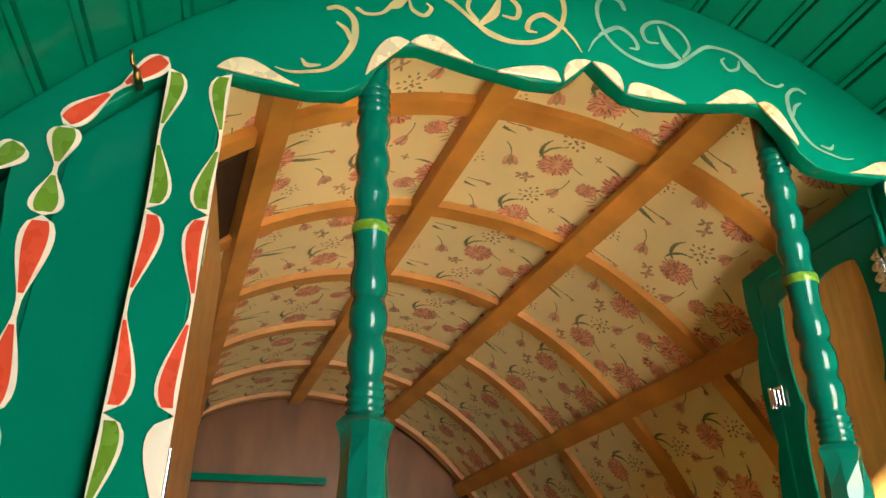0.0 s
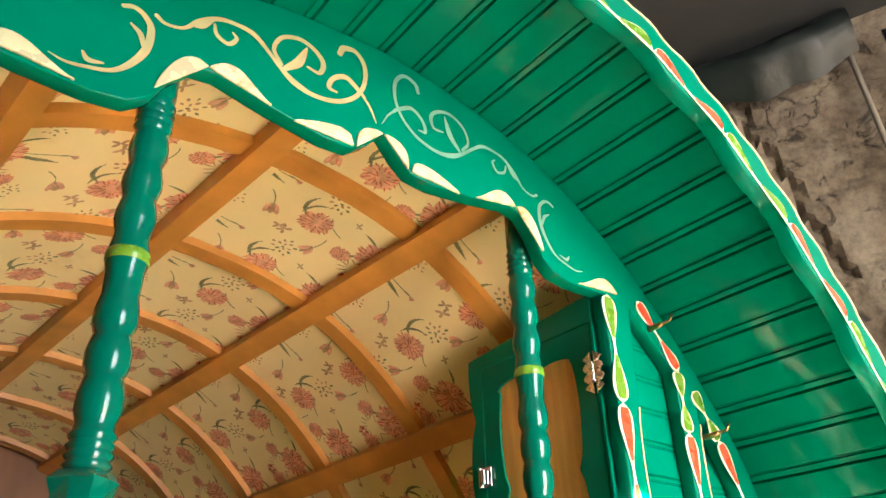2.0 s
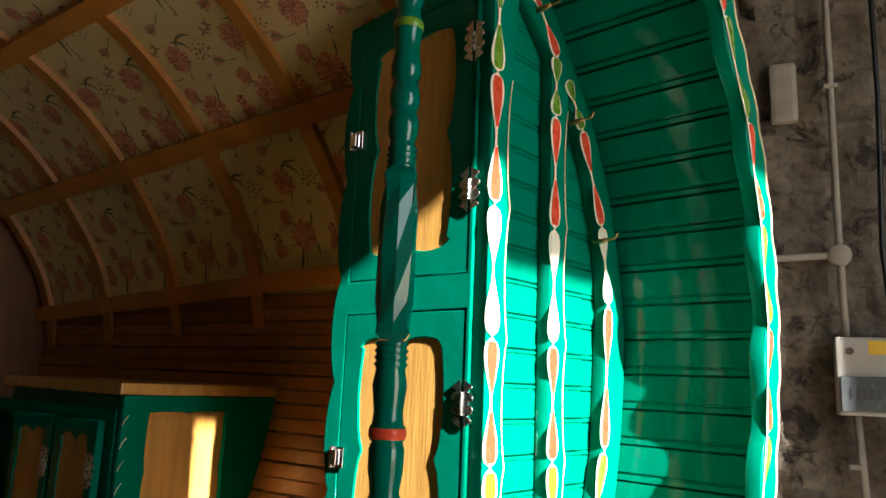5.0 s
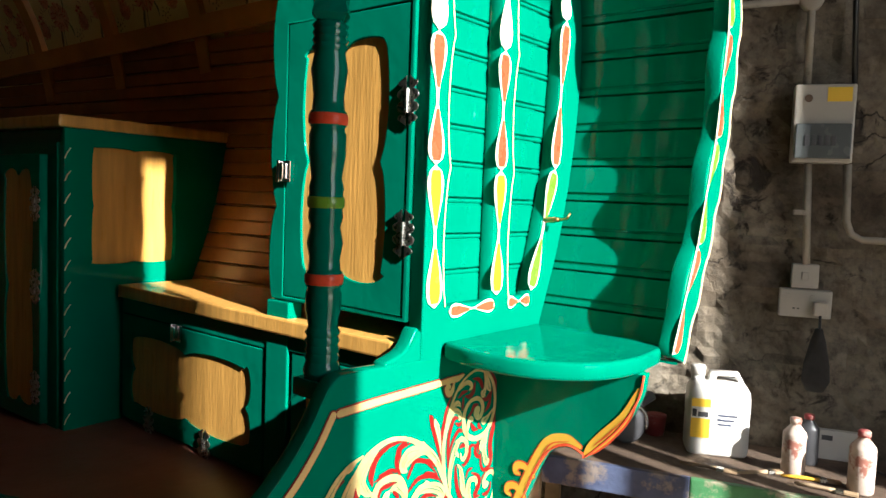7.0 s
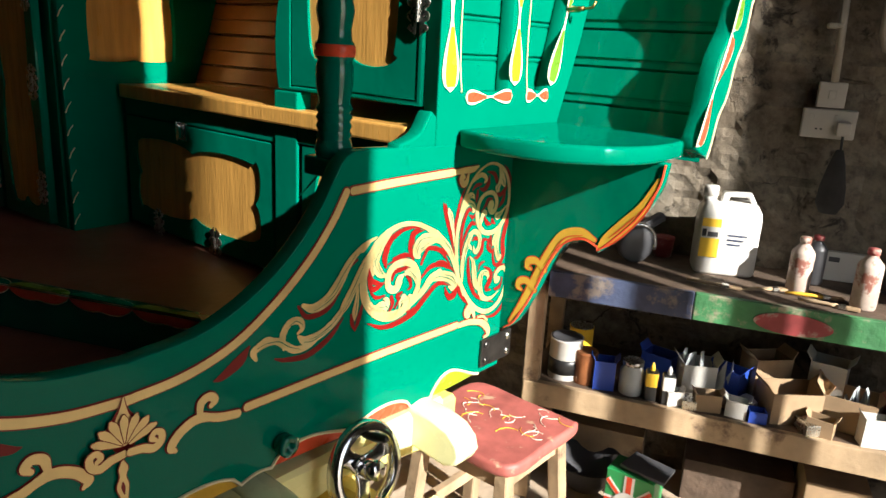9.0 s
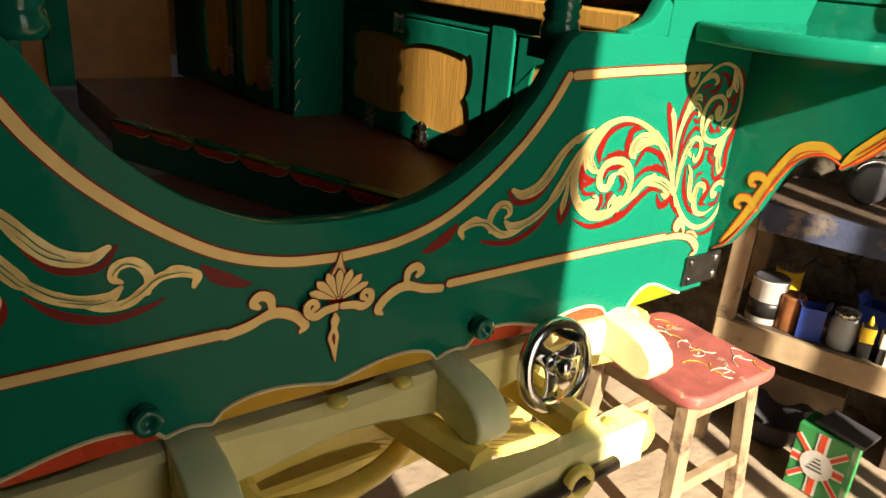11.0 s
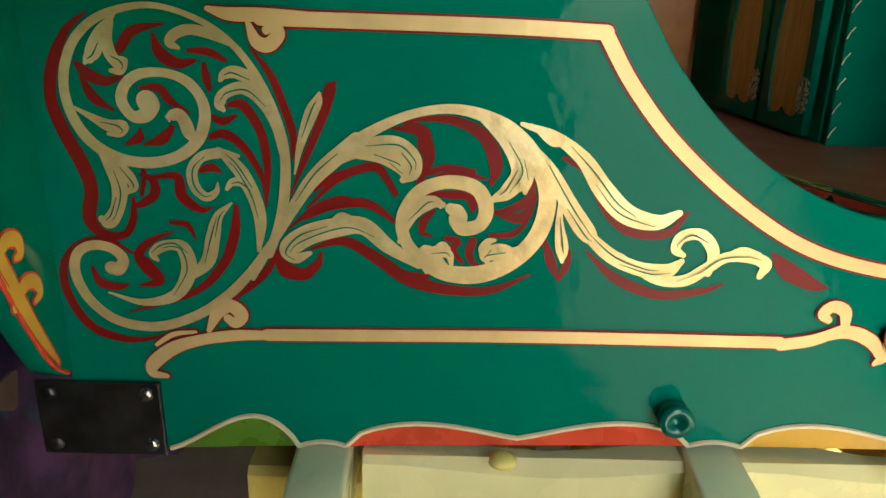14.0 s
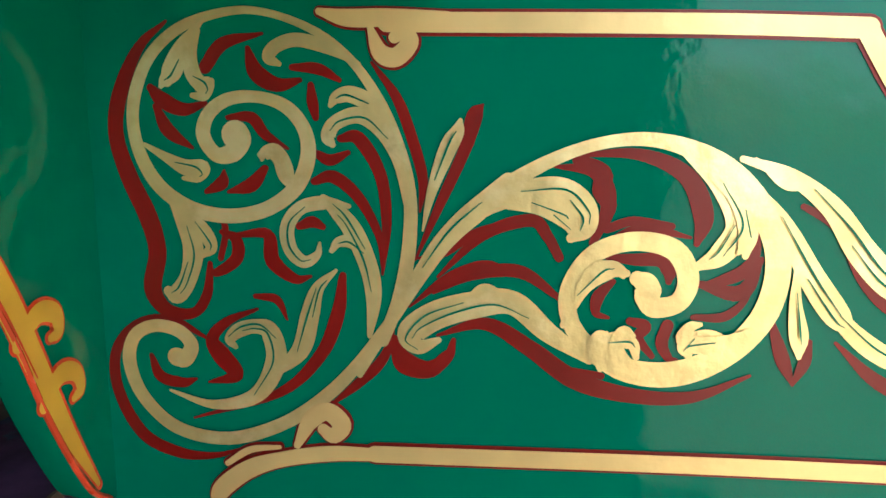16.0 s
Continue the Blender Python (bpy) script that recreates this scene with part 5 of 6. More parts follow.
scroll("red", (-746, 1167, 1.4), (-730, 1167, 3.1), (-721, 1156, 2.8), (-706, 1147, 1))
scroll("red", (-748, 1118, 1.1), (-732, 1123, 3.9), (-722, 1134, 2.1))
scroll("red", (-763, 1118, 1.4), (-752, 1124, 3.6), (-750, 1132, 1.1))
scroll("red", (-809, 1002, 1.5), (-803, 987, 3.4), (-787, 983, 3), (-777, 986, 1.1))
scroll("red", (-700, 1096, 2.1), (-691, 1099, 3.2), (-684, 1096, 1.8))
scroll("red", (-760, 1108, 0.7), (-751, 1094, 1.8), (-755, 1073, 1.8))
scroll("gold", (-660, 994, 2), (-633, 1042, 4.5), (-605, 1085, 6), (-581, 1109, 6.9), (-551, 1133, 4.9), (-511, 1151, 3.9), (-471, 1155, 4.5), (-433, 1142, 6.6), (-407, 1117, 7.8), (-392, 1084, 7.9), (-396, 1048, 8.1), (-417, 1020, 8.1), (-449, 1004, 8.7), (-482, 1005, 8.1), (-507, 1020, 6.3), (-520, 1039, 5.7), (-520, 1060, 6.2), (-506, 1082, 6.1), (-481, 1091, 6.2), (-456, 1086, 6.7), (-446, 1068, 6.8), (-451, 1052, 6.3), (-466, 1048, 6.9), (-472, 1055, 7.3))
scroll("gold", (-589, 1102, 3), (-561, 1118, 6.9), (-531, 1123, 8.5), (-514, 1113, 8), (-512, 1099, 6.6), (-521, 1092, 3))
scroll("gold", (-566, 1113, 2.5), (-541, 1113, 6.5), (-524, 1104, 6), (-518, 1094, 3))
scroll("gold", (-506, 1011, 3.2), (-534, 1029, 6.8), (-557, 1048, 8.2), (-582, 1046, 9.2), (-608, 1038, 9.7), (-625, 1025, 9.2), (-619, 1016, 5.6), (-606, 1021, 2.1))
scroll("gold", (-585, 1053, 1.5), (-574, 1057, 3.6), (-554, 1044, 3.1))
scroll("gold", (-456, 1151, 2.5), (-430, 1128, 6.6), (-417, 1103, 8.3), (-427, 1084, 7.3), (-440, 1076, 3.1))
scroll("gold", (-420, 1126, 2.1), (-411, 1100, 5.7), (-412, 1083, 2.1))
scroll("gold", (-380, 1081, 1.1), (-379, 1054, 3.8), (-375, 1031, 6), (-374, 1018, 1.6))
scroll("gold", (-425, 1139, 2), (-393, 1108, 4.7), (-371, 1071, 8), (-353, 1046, 8.2), (-343, 1037, 2.2))
scroll("gold", (-382, 1095, 1.6), (-359, 1054, 4.3), (-334, 1028, 6.6), (-306, 1014, 6.7), (-278, 1011, 7.4), (-264, 1021, 2.8))
scroll("gold", (-418, 1144, 2), (-389, 1134, 4.6), (-362, 1114, 6.8), (-342, 1087, 9.1), (-319, 1065, 9.3), (-291, 1058, 7.2), (-272, 1067, 3.3))
scroll("gold", (-410, 1144, 1), (-392, 1129, 3.1), (-379, 1127, 1.6))
scroll("gold", (-321, 1026, 2.2), (-289, 1004, 4.5), (-260, 1002, 5.7), (-241, 1014, 5.7), (-223, 1026, 5.1), (-200, 1026, 5.2), (-186, 1020, 5.8), (-190, 1008, 2.9))
scroll("gold", (-238, 1010, 3.4), (-236, 1031, 5.7), (-249, 1047, 5.6), (-266, 1045, 5.6), (-271, 1033, 4.5), (-263, 1027, 2.3))
scroll("gold", (-233, 1017, 2.3), (-212, 1032, 4), (-194, 1029, 2.9))
scroll("gold", (-524, 1034, 2.1), (-512, 1060, 5.2), (-496, 1072, 6.2), (-485, 1070, 2.6))
scroll("gold", (-412, 1023, 2.7), (-431, 1028, 6.5), (-445, 1023, 5.4), (-443, 1017, 2.7))
scroll("gold", (-503, 1014, 2.7), (-491, 1025, 5.8), (-479, 1023, 4.3), (-476, 1014, 2.1))
scroll("red", (-636, 1014, 2.6), (-630, 1001, 4.1), (-611, 1000, 4.7), (-601, 1012, 1.5))
scroll("red", (-607, 1024, 1), (-575, 1033, 3.6), (-545, 1017, 4.7), (-514, 996, 5.3), (-476, 987, 4.3), (-438, 988, 3.3), (-403, 1004, 1.1))
scroll("red", (-610, 1053, 1), (-584, 1066, 3), (-553, 1069, 3.6), (-527, 1052, 1.6))
scroll("red", (-607, 1064, 1), (-577, 1093, 3), (-547, 1103, 3.5), (-536, 1093, 3), (-528, 1079, 2.5))
scroll("red", (-533, 1138, 1), (-506, 1134, 3.5), (-498, 1114, 4), (-507, 1089, 2))
scroll("red", (-502, 1087, 1.5), (-476, 1099, 3.1), (-446, 1094, 1))
scroll("red", (-521, 1145, 1), (-481, 1146, 3), (-451, 1133, 4.6), (-439, 1108, 5.2), (-442, 1090, 1.6))
scroll("red", (-392, 1040, 1.6), (-384, 1017, 3.8), (-376, 999, 1.1))
scroll("red", (-368, 1028, 1.6), (-370, 1014, 3.3), (-376, 999, 1.1))
scroll("red", (-379, 1115, 1.6), (-356, 1101, 3.2), (-338, 1068, 3.3), (-315, 1049, 3.9), (-281, 1047, 3.3), (-264, 1067, 1.7))
scroll("red", (-352, 1028, 1.1), (-322, 1002, 3.9), (-281, 987, 4), (-241, 992, 2.9), (-222, 999, 1.2))
scroll("red", (-180, 1030, 1.7), (-164, 1014, 7), (-137, 1000, 4.7), (-124, 998, 1.2))
scroll("red", (-442, 1065, 1.6), (-413, 1059, 4.3), (-402, 1081, 1.6))
scroll("red", (-524, 1005, 1.1), (-498, 1000, 2.1))
scroll("tip", (-478, 1067, 5.0), (-473, 1064, 7.5), (-471, 1059, 8.5))
scroll("tip", (-499, 1005, 1.7), (-504, 1020, 3.9), (-501, 1028, 3.6), (-496, 1030, 1.6))
scroll("tip", (-463, 1001, 2.2), (-481, 1009, 4.4), (-489, 1020, 4.9), (-485, 1031, 4.6), (-479, 1029, 1.9))
scroll("tip", (-406, 1035, 1.3), (-421, 1027, 4.2), (-437, 1024, 5.9), (-447, 1028, 4.8), (-443, 1036, 3.7), (-437, 1038, 1.6))
scroll("tip", (-516, 1051, 1.1), (-512, 1063, 3.8), (-502, 1073, 4.9), (-491, 1073, 3.8), (-487, 1068, 1.6))
scroll("tip", (-436, 1133, 2.1), (-421, 1120, 4.6), (-414, 1104, 4.9), (-414, 1090, 3.6), (-417, 1085, 1.3))
scroll("tip", (-759, 1228, 1.1), (-773, 1213, 4.6), (-782, 1198, 5.6), (-785, 1190, 3.7))
scroll("tip", (-762, 1222, 1.1), (-768, 1207, 4.1), (-766, 1194, 4.6), (-760, 1186, 5.1), (-755, 1190, 2.3))
scroll("tip", (-705, 1117, 1.4), (-706, 1133, 4.1), (-714, 1145, 5.5), (-722, 1143, 3.7), (-723, 1140, 1.4))
scroll("red", (-497, 1080, 1.6), (-480, 1079, 3.2), (-464, 1079, 3.7), (-458, 1072, 3.7), (-458, 1065, 1.6))
scroll("red", (-493, 1064, 1.6), (-502, 1054, 3.3), (-503, 1043, 2.2), (-495, 1040, 1.1))
scroll("red", (-481, 1038, 2.2), (-471, 1035, 3.2), (-475, 1027, 2.7), (-466, 1015, 1.6))
scroll("red", (-457, 1036, 3.2), (-460, 1024, 3.2), (-455, 1014, 2.2), (-450, 1013, 1.1))
scroll("red", (-434, 1064, 1.6), (-424, 1067, 3.1), (-411, 1074, 3.6), (-405, 1088, 2.1), (-408, 1109, 1.0))
scroll("red", (-441, 1042, 1.6), (-422, 1043, 2.6), (-410, 1054, 1.6), (-407, 1064, 0.8))
scroll("red", (-518, 1142, 3.2), (-503, 1133, 5.3), (-504, 1122, 3.7), (-498, 1114, 4.2), (-500, 1099, 2.7), (-482, 1104, 2.4), (-458, 1101, 1.8))
scroll("buff", (-705, 941, 2.6), (-695, 960, 6.2), (-683, 967, 6.7), (-673, 958, 6.8), (-679, 949, 5.2), (-686, 954, 4.2))
scroll("buff", (-650, 937, 4.8), (-682, 936, 5.8), (-716, 930, 5.7), (-741, 921, 6.8), (-761, 905, 6.8), (-763, 894, 4.7), (-750, 891, 2.6))
scroll("buff", (-718, 939, 1.6), (-739, 936, 2.6), (-756, 925, 2.1))
scroll("buff", (-650, 1222, 2.3), (-644, 1208, 5.5), (-634, 1205, 6), (-625, 1214, 5.5), (-629, 1220, 4.6), (-635, 1217, 3.7))
scroll("buff", (-602, 1228, 4.6), (-638, 1229, 5.5), (-665, 1229, 5.4), (-683, 1233, 2.2))
scroll("buff", (-101, 961, 4.3), (-104, 975, 6), (-116, 980, 6), (-124, 972, 5.4), (-118, 966, 3.6))
scroll("buff", (-158, 939, 6.1), (-128, 945, 6.1), (-100, 958, 4.9))
scroll("buff", (-134, 943, 4.3), (-99, 954, 6.7), (-73, 945, 6.8), (-59, 929, 6.3), (-65, 921, 2.5))
scroll("fascia", (-434, 2704, 4.3), (-421, 2710, 4.8), (-406, 2704, 5.3), (-393, 2685, 6.1), (-393, 2647, 6.8), (-407, 2612, 5.7), (-427, 2588, 3.9), (-456, 2577, 3.4), (-481, 2572, 2.6), (-501, 2576, 1.1))
scroll("fascia", (-419, 2679, 2.5), (-405, 2668, 5.1), (-398, 2650, 3.4))
scroll("fascia", (-466, 2599, 1.9), (-457, 2589, 4.9), (-439, 2593, 1.9))
scroll("fascia", (-390, 2714, 4.5), (-376, 2707, 3.6), (-351, 2715, 3.3), (-331, 2742, 5.3), (-305, 2764, 5), (-277, 2771, 4.7), (-248, 2769, 5.8), (-222, 2750, 4.8), (-196, 2727, 5.4), (-171, 2711, 7.7), (-135, 2704, 5.6), (-92, 2715, 5.3), (-58, 2744, 4.9), (-42, 2783, 5.1), (-44, 2822, 5.9), (-63, 2844, 5.9), (-87, 2838, 7), (-94, 2821, 6.3))
scroll("fascia", (-339, 2727, 1.9), (-326, 2736, 5.8), (-313, 2754, 2.5))
scroll("fascia", (-309, 2750, 2.5), (-303, 2732, 4.4), (-284, 2725, 4.5), (-273, 2742, 4.1), (-280, 2751, 2))
scroll("fascia", (-197, 2736, 4.4), (-212, 2760, 4.4), (-201, 2791, 4.5), (-172, 2807, 5.2), (-143, 2801, 5.4), (-124, 2781, 6), (-129, 2756, 4.7), (-151, 2756, 2.9))
scroll("fascia", (-189, 2731, 5.5), (-169, 2755, 9.6), (-161, 2777, 6.9), (-156, 2795, 2.3))
scroll("fascia", (-41, 2751, 3.8), (-58, 2764, 6.2), (-80, 2775, 6.2), (-103, 2759, 5.4), (-110, 2736, 5.3), (-95, 2733, 2.4))
scroll("fascia", (-52, 2759, 2.5), (-30, 2736, 3.1), (-16, 2708, 1.2))


# buff stripes with dark red edges: along the top, round the dip and along the foot
def band(points, half, y, material, name, parent):
    part(name, brush([(x * 1000, z * 1000, half * 1000) for x, z in points], y), material, parent)


dip = spline([(0.346, 1.221), (0.318, 1.178), (0.276, 1.130), (0.215, 1.079), (0.147, 1.038), (0.075, 1.017), (0.0, 1.011)], 5)
for sgn, end in ((-1, 0.64), (1, 0.585)):
    top_line = [(sgn * end, 1.2265), (sgn * 0.45, 1.2245), (sgn * 0.352, 1.2215)]
    curve = [(sgn * x - 0.007, z) for x, z in dip]
    foot_line = [(sgn * (0.65 if sgn < 0 else 0.62), 0.937), (sgn * 0.40, 0.941), (sgn * 0.16, 0.941)]
    for k, pts in enumerate((top_line, curve, foot_line)):
        band(pts, 0.0062, -0.0018 - 0.0003 * k - 0.0001 * sgn, STRIPE, "stripe", board)
        band(pts, 0.0083, -0.0005 - 0.0003 * k - 0.0001 * sgn, DARKRED, "stripe_edge", board)

# palmette in the middle
palm = part("palmette", brush([(-14, 965, 10), (-14, 978, 16), (-14, 992, 9), (-13, 1004, 4), (-12, 1018, 0.6)], -0.0038), STRIPE, board, "buff painted palmette")
for k in range(7):
    a = radians(-66 + 22 * k)
    part("petal", brush([(-14 + 6 * math.sin(a), 955 + 6 * math.cos(a), 1.5), (-14 + 22 * math.sin(a), 955 + 22 * math.cos(a), 4.2), (-14 + 36 * math.sin(a), 955 + 34 * math.cos(a), 5.2), (-14 + 41 * math.sin(a), 955 + 39 * math.cos(a), 2.4)], -0.0048 - 0.0004 * k), STRIPE, palm)
    part("petal_edge", brush([(-14 + 6 * math.sin(a), 955 + 6 * math.cos(a), 1.5), (-14 + 22 * math.sin(a), 955 + 22 * math.cos(a), 4.2), (-14 + 36 * math.sin(a), 955 + 34 * math.cos(a), 5.2), (-14 + 41 * math.sin(a), 955 + 39 * math.cos(a), 2.4)], -0.0046 - 0.0004 * k, 1.1), DARKRED, palm)
for sg in (1, -1):
    vol = [(-14 + sg * 4, 947, 5), (-14 + sg * 20, 945, 5.5), (-14 + sg * 33, 940, 5.5), (-14 + sg * 43, 946, 5), (-14 + sg * 44, 957, 4.5), (-14 + sg * 36, 961, 4), (-14 + sg * 31, 954, 3.6), (-14 + sg * 36, 950, 3)]
    part("volute", brush(vol, -0.0086 - 0.0003 * sg), STRIPE, palm)
    part("volute_edge", brush(vol, -0.0080 - 0.0003 * sg, 1.3), DARKRED, palm)
drop_pts = [(-18, 935, 2), (-18, 926, 6), (-19, 916, 4), (-20, 903, 7.5), (-19, 890, 5), (-17, 866, 0.5)]
part("drop", brush(drop_pts, -0.0044), STRIPE, palm)
part("drop_edge", brush(drop_pts, -0.0036, 1.4), DARKRED, palm)
part("drop_eye", brush([(-20, 908, 1), (-20, 902, 2.6), (-19, 892, 0.8)], -0.0049), DARKRED, palm)
part("palmette_edge", brush([(-14, 962, 16), (-14, 975, 26), (-14, 992, 14), (-13, 1004, 6), (-12, 1019, 1.5)], -0.0033), DARKRED, palm)

# ochre leaves along the bracket's lower edge
for sgn, xs in ((1, XR), (-1, XL)):
    br = [o for o in wagon.children if o.name.startswith("bracket")][0 if sgn > 0 else 1]
    for pts, m, lift in (([(-292, 1240, 3), (-270, 1190, 9), (-238, 1150, 12), (-212, 1122, 10), (-198, 1106, 3)], OCHRE, 0.0012),
                         ([(-294, 1240, 4), (-272, 1190, 11), (-240, 1150, 14.5), (-214, 1122, 12.5), (-198, 1104, 5)], RED, 0.0006),
                         ([(-188, 1116, 4), (-160, 1124, 9), (-125, 1110, 11), (-100, 1070, 11), (-78, 1022, 10), (-52, 965, 7), (-24, 915, 2)], OCHRE, 0.0012),
                         ([(-188, 1116, 6), (-160, 1123, 11), (-125, 1108, 13), (-98, 1068, 13), (-76, 1020, 12), (-50, 963, 9), (-22, 913, 4)], RED, 0.0006),
                         ([(-92, 1036, 5), (-72, 1050, 7), (-56, 1046, 7), (-54, 1034, 5), (-62, 1032, 3)], OCHRE, 0.0018),
                         ([(-92, 1036, 7), (-72, 1050, 9.5), (-56, 1046, 9.5), (-54, 1034, 7.5), (-62, 1032, 5)], RED, 0.0009),
                         ([(-74, 992, 5), (-56, 1006, 7), (-40, 1002, 6.5), (-36, 990, 5), (-44, 986, 3)], OCHRE, 0.0018),
                         ([(-74, 992, 7), (-56, 1006, 9.5), (-40, 1002, 9), (-36, 990, 7.5), (-44, 986, 5)], RED, 0.0009),
                         ([(-270, 1185, 0.6), (-240, 1150, 1.4), (-215, 1125, 0.6)], RED, 0.0022),
                         ([(-165, 1120, 0.6), (-128, 1106, 1.4), (-102, 1062, 1.2), (-78, 1012, 0.6)], RED, 0.0022)):
        slim = 0.92 if m is OCHRE else 0.90
        bm = brush([(a, b, w * slim) for a, b, w in pts], 0)
        for v in bm.verts:
            v.co = Vector((xs - sgn * (lift + 0.0026), v.co.x, v.co.z))
        part("ochre_leaf" if m is OCHRE else "red_edge", bm, m, br)


# ---- printed flowers on the wallpaper ----
flowers = bmesh.new()
rng = random.Random(4)
STACK = [0]


def blot(cu, cv, ru, rv, ink, turn=0.0, n=7, jag=0.35):
    """One printed dab: an uneven oval, laid over those before it."""
    if not 0.075 < cv < BACK - 0.02:
        return
    STACK[0] += 1
    vs = []
    for k in range(n):
        a = 2 * math.pi * k / n
        r = 1 + jag * (rng.random() - 0.5)
        x, y = ru * r * math.cos(a), rv * r * math.sin(a)
        vs.append(flowers.verts.new(inside(cu + x * math.cos(turn) - y * math.sin(turn), 0.0408 + 0.000006 * STACK[0], cv + x * math.sin(turn) + y * math.cos(turn))))
    flowers.faces.new(vs).material_index = ink


def stem(cu, cv, a, l, bend=0.5, w=0.0016, ink=2):
    """A thin bent stalk; gives its far end."""
    for k in range(6):
        blot(cu, cv, l / 9, w, ink, a, 5, 0.3)
        cu, cv, a = cu + l / 6 * math.cos(a), cv + l / 6 * math.sin(a), a + bend / 6
    return cu, cv


def carnation(cu, cv, r):
    """A full ruffled flower: pale petals edged with small red strokes."""
    for k in range(9):
        a = 0.7 * k
        blot(cu + r * 0.62 * math.cos(a), cv + r * 0.56 * math.sin(a), r * 0.40, r * 0.34, 1, a, 9, 0.5)
    blot(cu, cv, r * 0.6, r * 0.55, 1, 0, 9, 0.3)
    for ring, count in ((0.92, 17), (0.66, 14), (0.42, 10), (0.18, 5)):
        for k in range(count):
            a = 2 * math.pi * (k + 0.6 * rng.random()) / count
            rr = r * ring * (0.9 + 0.2 * rng.random())
            blot(cu + rr * math.cos(a), cv + 0.9 * rr * math.sin(a), r * 0.16, r * 0.045, 0, a + 0.9 * (rng.random() - 0.5), 5, 0.5)


def peony(cu, cv, r):
    """A cream flower drawn with tan petal lines and a red heart."""
    for k in range(15):
        a = 2 * math.pi * k / 15
        blot(cu + r * 0.7 * math.cos(a), cv + r * 0.6 * math.sin(a), r * 0.26, r * 0.035, 3, a + 0.5 * math.sin(3 * k), 5, 0.5)
    for k in range(9):
        a = 2 * math.pi * k / 9
        blot(cu + r * 0.25 * math.cos(a), cv + r * 0.8 + r * 0.2 * math.sin(a), r * 0.15, r * 0.08, k % 2, a, 6, 0.5)


def tulip(cu, cv, r, a):
    for d in (-0.45, 0.45, 0.0):
        blot(cu + r * 0.55 * math.cos(a + d), cv + r * 0.55 * math.sin(a + d), r * 0.62, r * 0.24, 1 if d else 3, a + d * 0.8, 7, 0.25)
    for d in (-0.3, 0.25):
        blot(cu + r * 0.6 * math.cos(a + d), cv + r * 0.6 * math.sin(a + d), r * 0.45, r * 0.03, 0, a + d, 4, 0.3)
    stem(cu, cv, a + math.pi, r * 1.7, 0.7)


def blade(cu, cv, a, l, bend):
    """A long pointed leaf."""
    for k in range(9):
        t = k / 8
        blot(cu, cv, l / 12, l * 0.065 * math.sin(math.pi * (0.08 + 0.84 * t)), 2, a, 6, 0.2)
        cu, cv, a = cu + l / 9 * math.cos(a), cv + l / 9 * math.sin(a), a + bend / 9


def spray(cu, cv, r, ink, count=15):
    """A loose head of small florets."""
    for k in range(count):
        a, q = 2.4 * k, r * math.sqrt(k / count)
        blot(cu + q * math.cos(a), cv + q * math.sin(a), r * 0.17, r * 0.10, ink if k % 3 else 2, a, 5, 0.6)


def moth(cu, cv, r, a):
    for d in (0.6, -0.6, 2.5, -2.5):
        blot(cu + r * 0.5 * math.cos(a + d), cv + r * 0.5 * math.sin(a + d), r * 0.5, r * 0.22, 3, a + d, 6, 0.5)


def repeat(u, v):
    """One repeat of the print."""
    STACK[0] = 0
    stem(u - 0.03, v, 2.9, 0.11, 0.3)
    blade(u - 0.03, v + 0.01, 2.75, 0.10, 0.2)
    blade(u + 0.03, v + 0.02, 0.9, 0.075, -0.5)
    blade(u + 0.02, v - 0.03, -0.6, 0.06, 0.6)
    blade(u - 0.02, v - 0.035, 3.7, 0.06, -0.8)
    peony(u + 0.004, v + 0.070, 0.052)
    carnation(u, v, 0.050)
    carnation(u + 0.066, v + 0.052, 0.026)
    carnation(u - 0.035, v + 0.105, 0.027)
    tulip(u - 0.135, v + 0.012, 0.014, 2.8)
    spray(u - 0.07, v + 0.145, 0.024, 3, 11)
    tulip(u - 0.145, v + 0.115, 0.034, 1.9)
    blade(u - 0.205, v + 0.035, 1.1, 0.085, 1.9)
    moth(u - 0.20, v + 0.175, 0.018, 0.4)
    stem(u + 0.155, v - 0.03, 2.2, 0.07, 0.9)
    carnation(u + 0.175, v + 0.005, 0.042)
    tulip(u + 0.125, v + 0.085, 0.032, 1.2)
    moth(u + 0.215, v + 0.075, 0.020, 1.3)
    spray(u + 0.175, v + 0.135, 0.034, 3, 16)
    blade(u + 0.19, v + 0.165, 0.4, 0.07, 1.4)
    moth(u + 0.10, v + 0.165, 0.013, 2.2)


for col in range(-3, 4):
    for row in range(12):
        repeat(MID + 0.43 * col + 0.06, 0.13 + 0.225 * row - (0.12 if col % 2 else 0.0))
prints = part("flower_print", flowers, [BLOOM, BLOOMPALE, SPRIG, BUD], wagon, "printed red flowers and olive sprigs")
tagged(prints, kind="stuff")


# ---- stool ----
stool = empty("stool", "wooden stool with a worn paint-spattered red seat", "stool", at=pose(1.13, 0.245, 0, 0, 0, 0))
seat = [tuple(v) for v in spline([(-0.165, -0.17), (0.0, -0.185), (0.145, -0.185), (0.16, -0.15), (0.165, 0.0), (0.16, 0.17), (0.0, 0.185), (-0.16, 0.175), (-0.175, 0.0)], 5, True)]
part("seat", plate([seat], 0.036, 0.010, plane="xy", offset=0.432), STOOLRED, stool, "worn red seat spattered with paint")
for sx in (-1, 1):
    for sy in (-1, 1):
        part("leg", beam((sx * 0.125, sy * 0.135, 0.412), (sx * 0.155, sy * 0.165, 0.0), 0.04, 0.04, 0.004, up=(0, 1, 0)), RAWWOOD, stool)
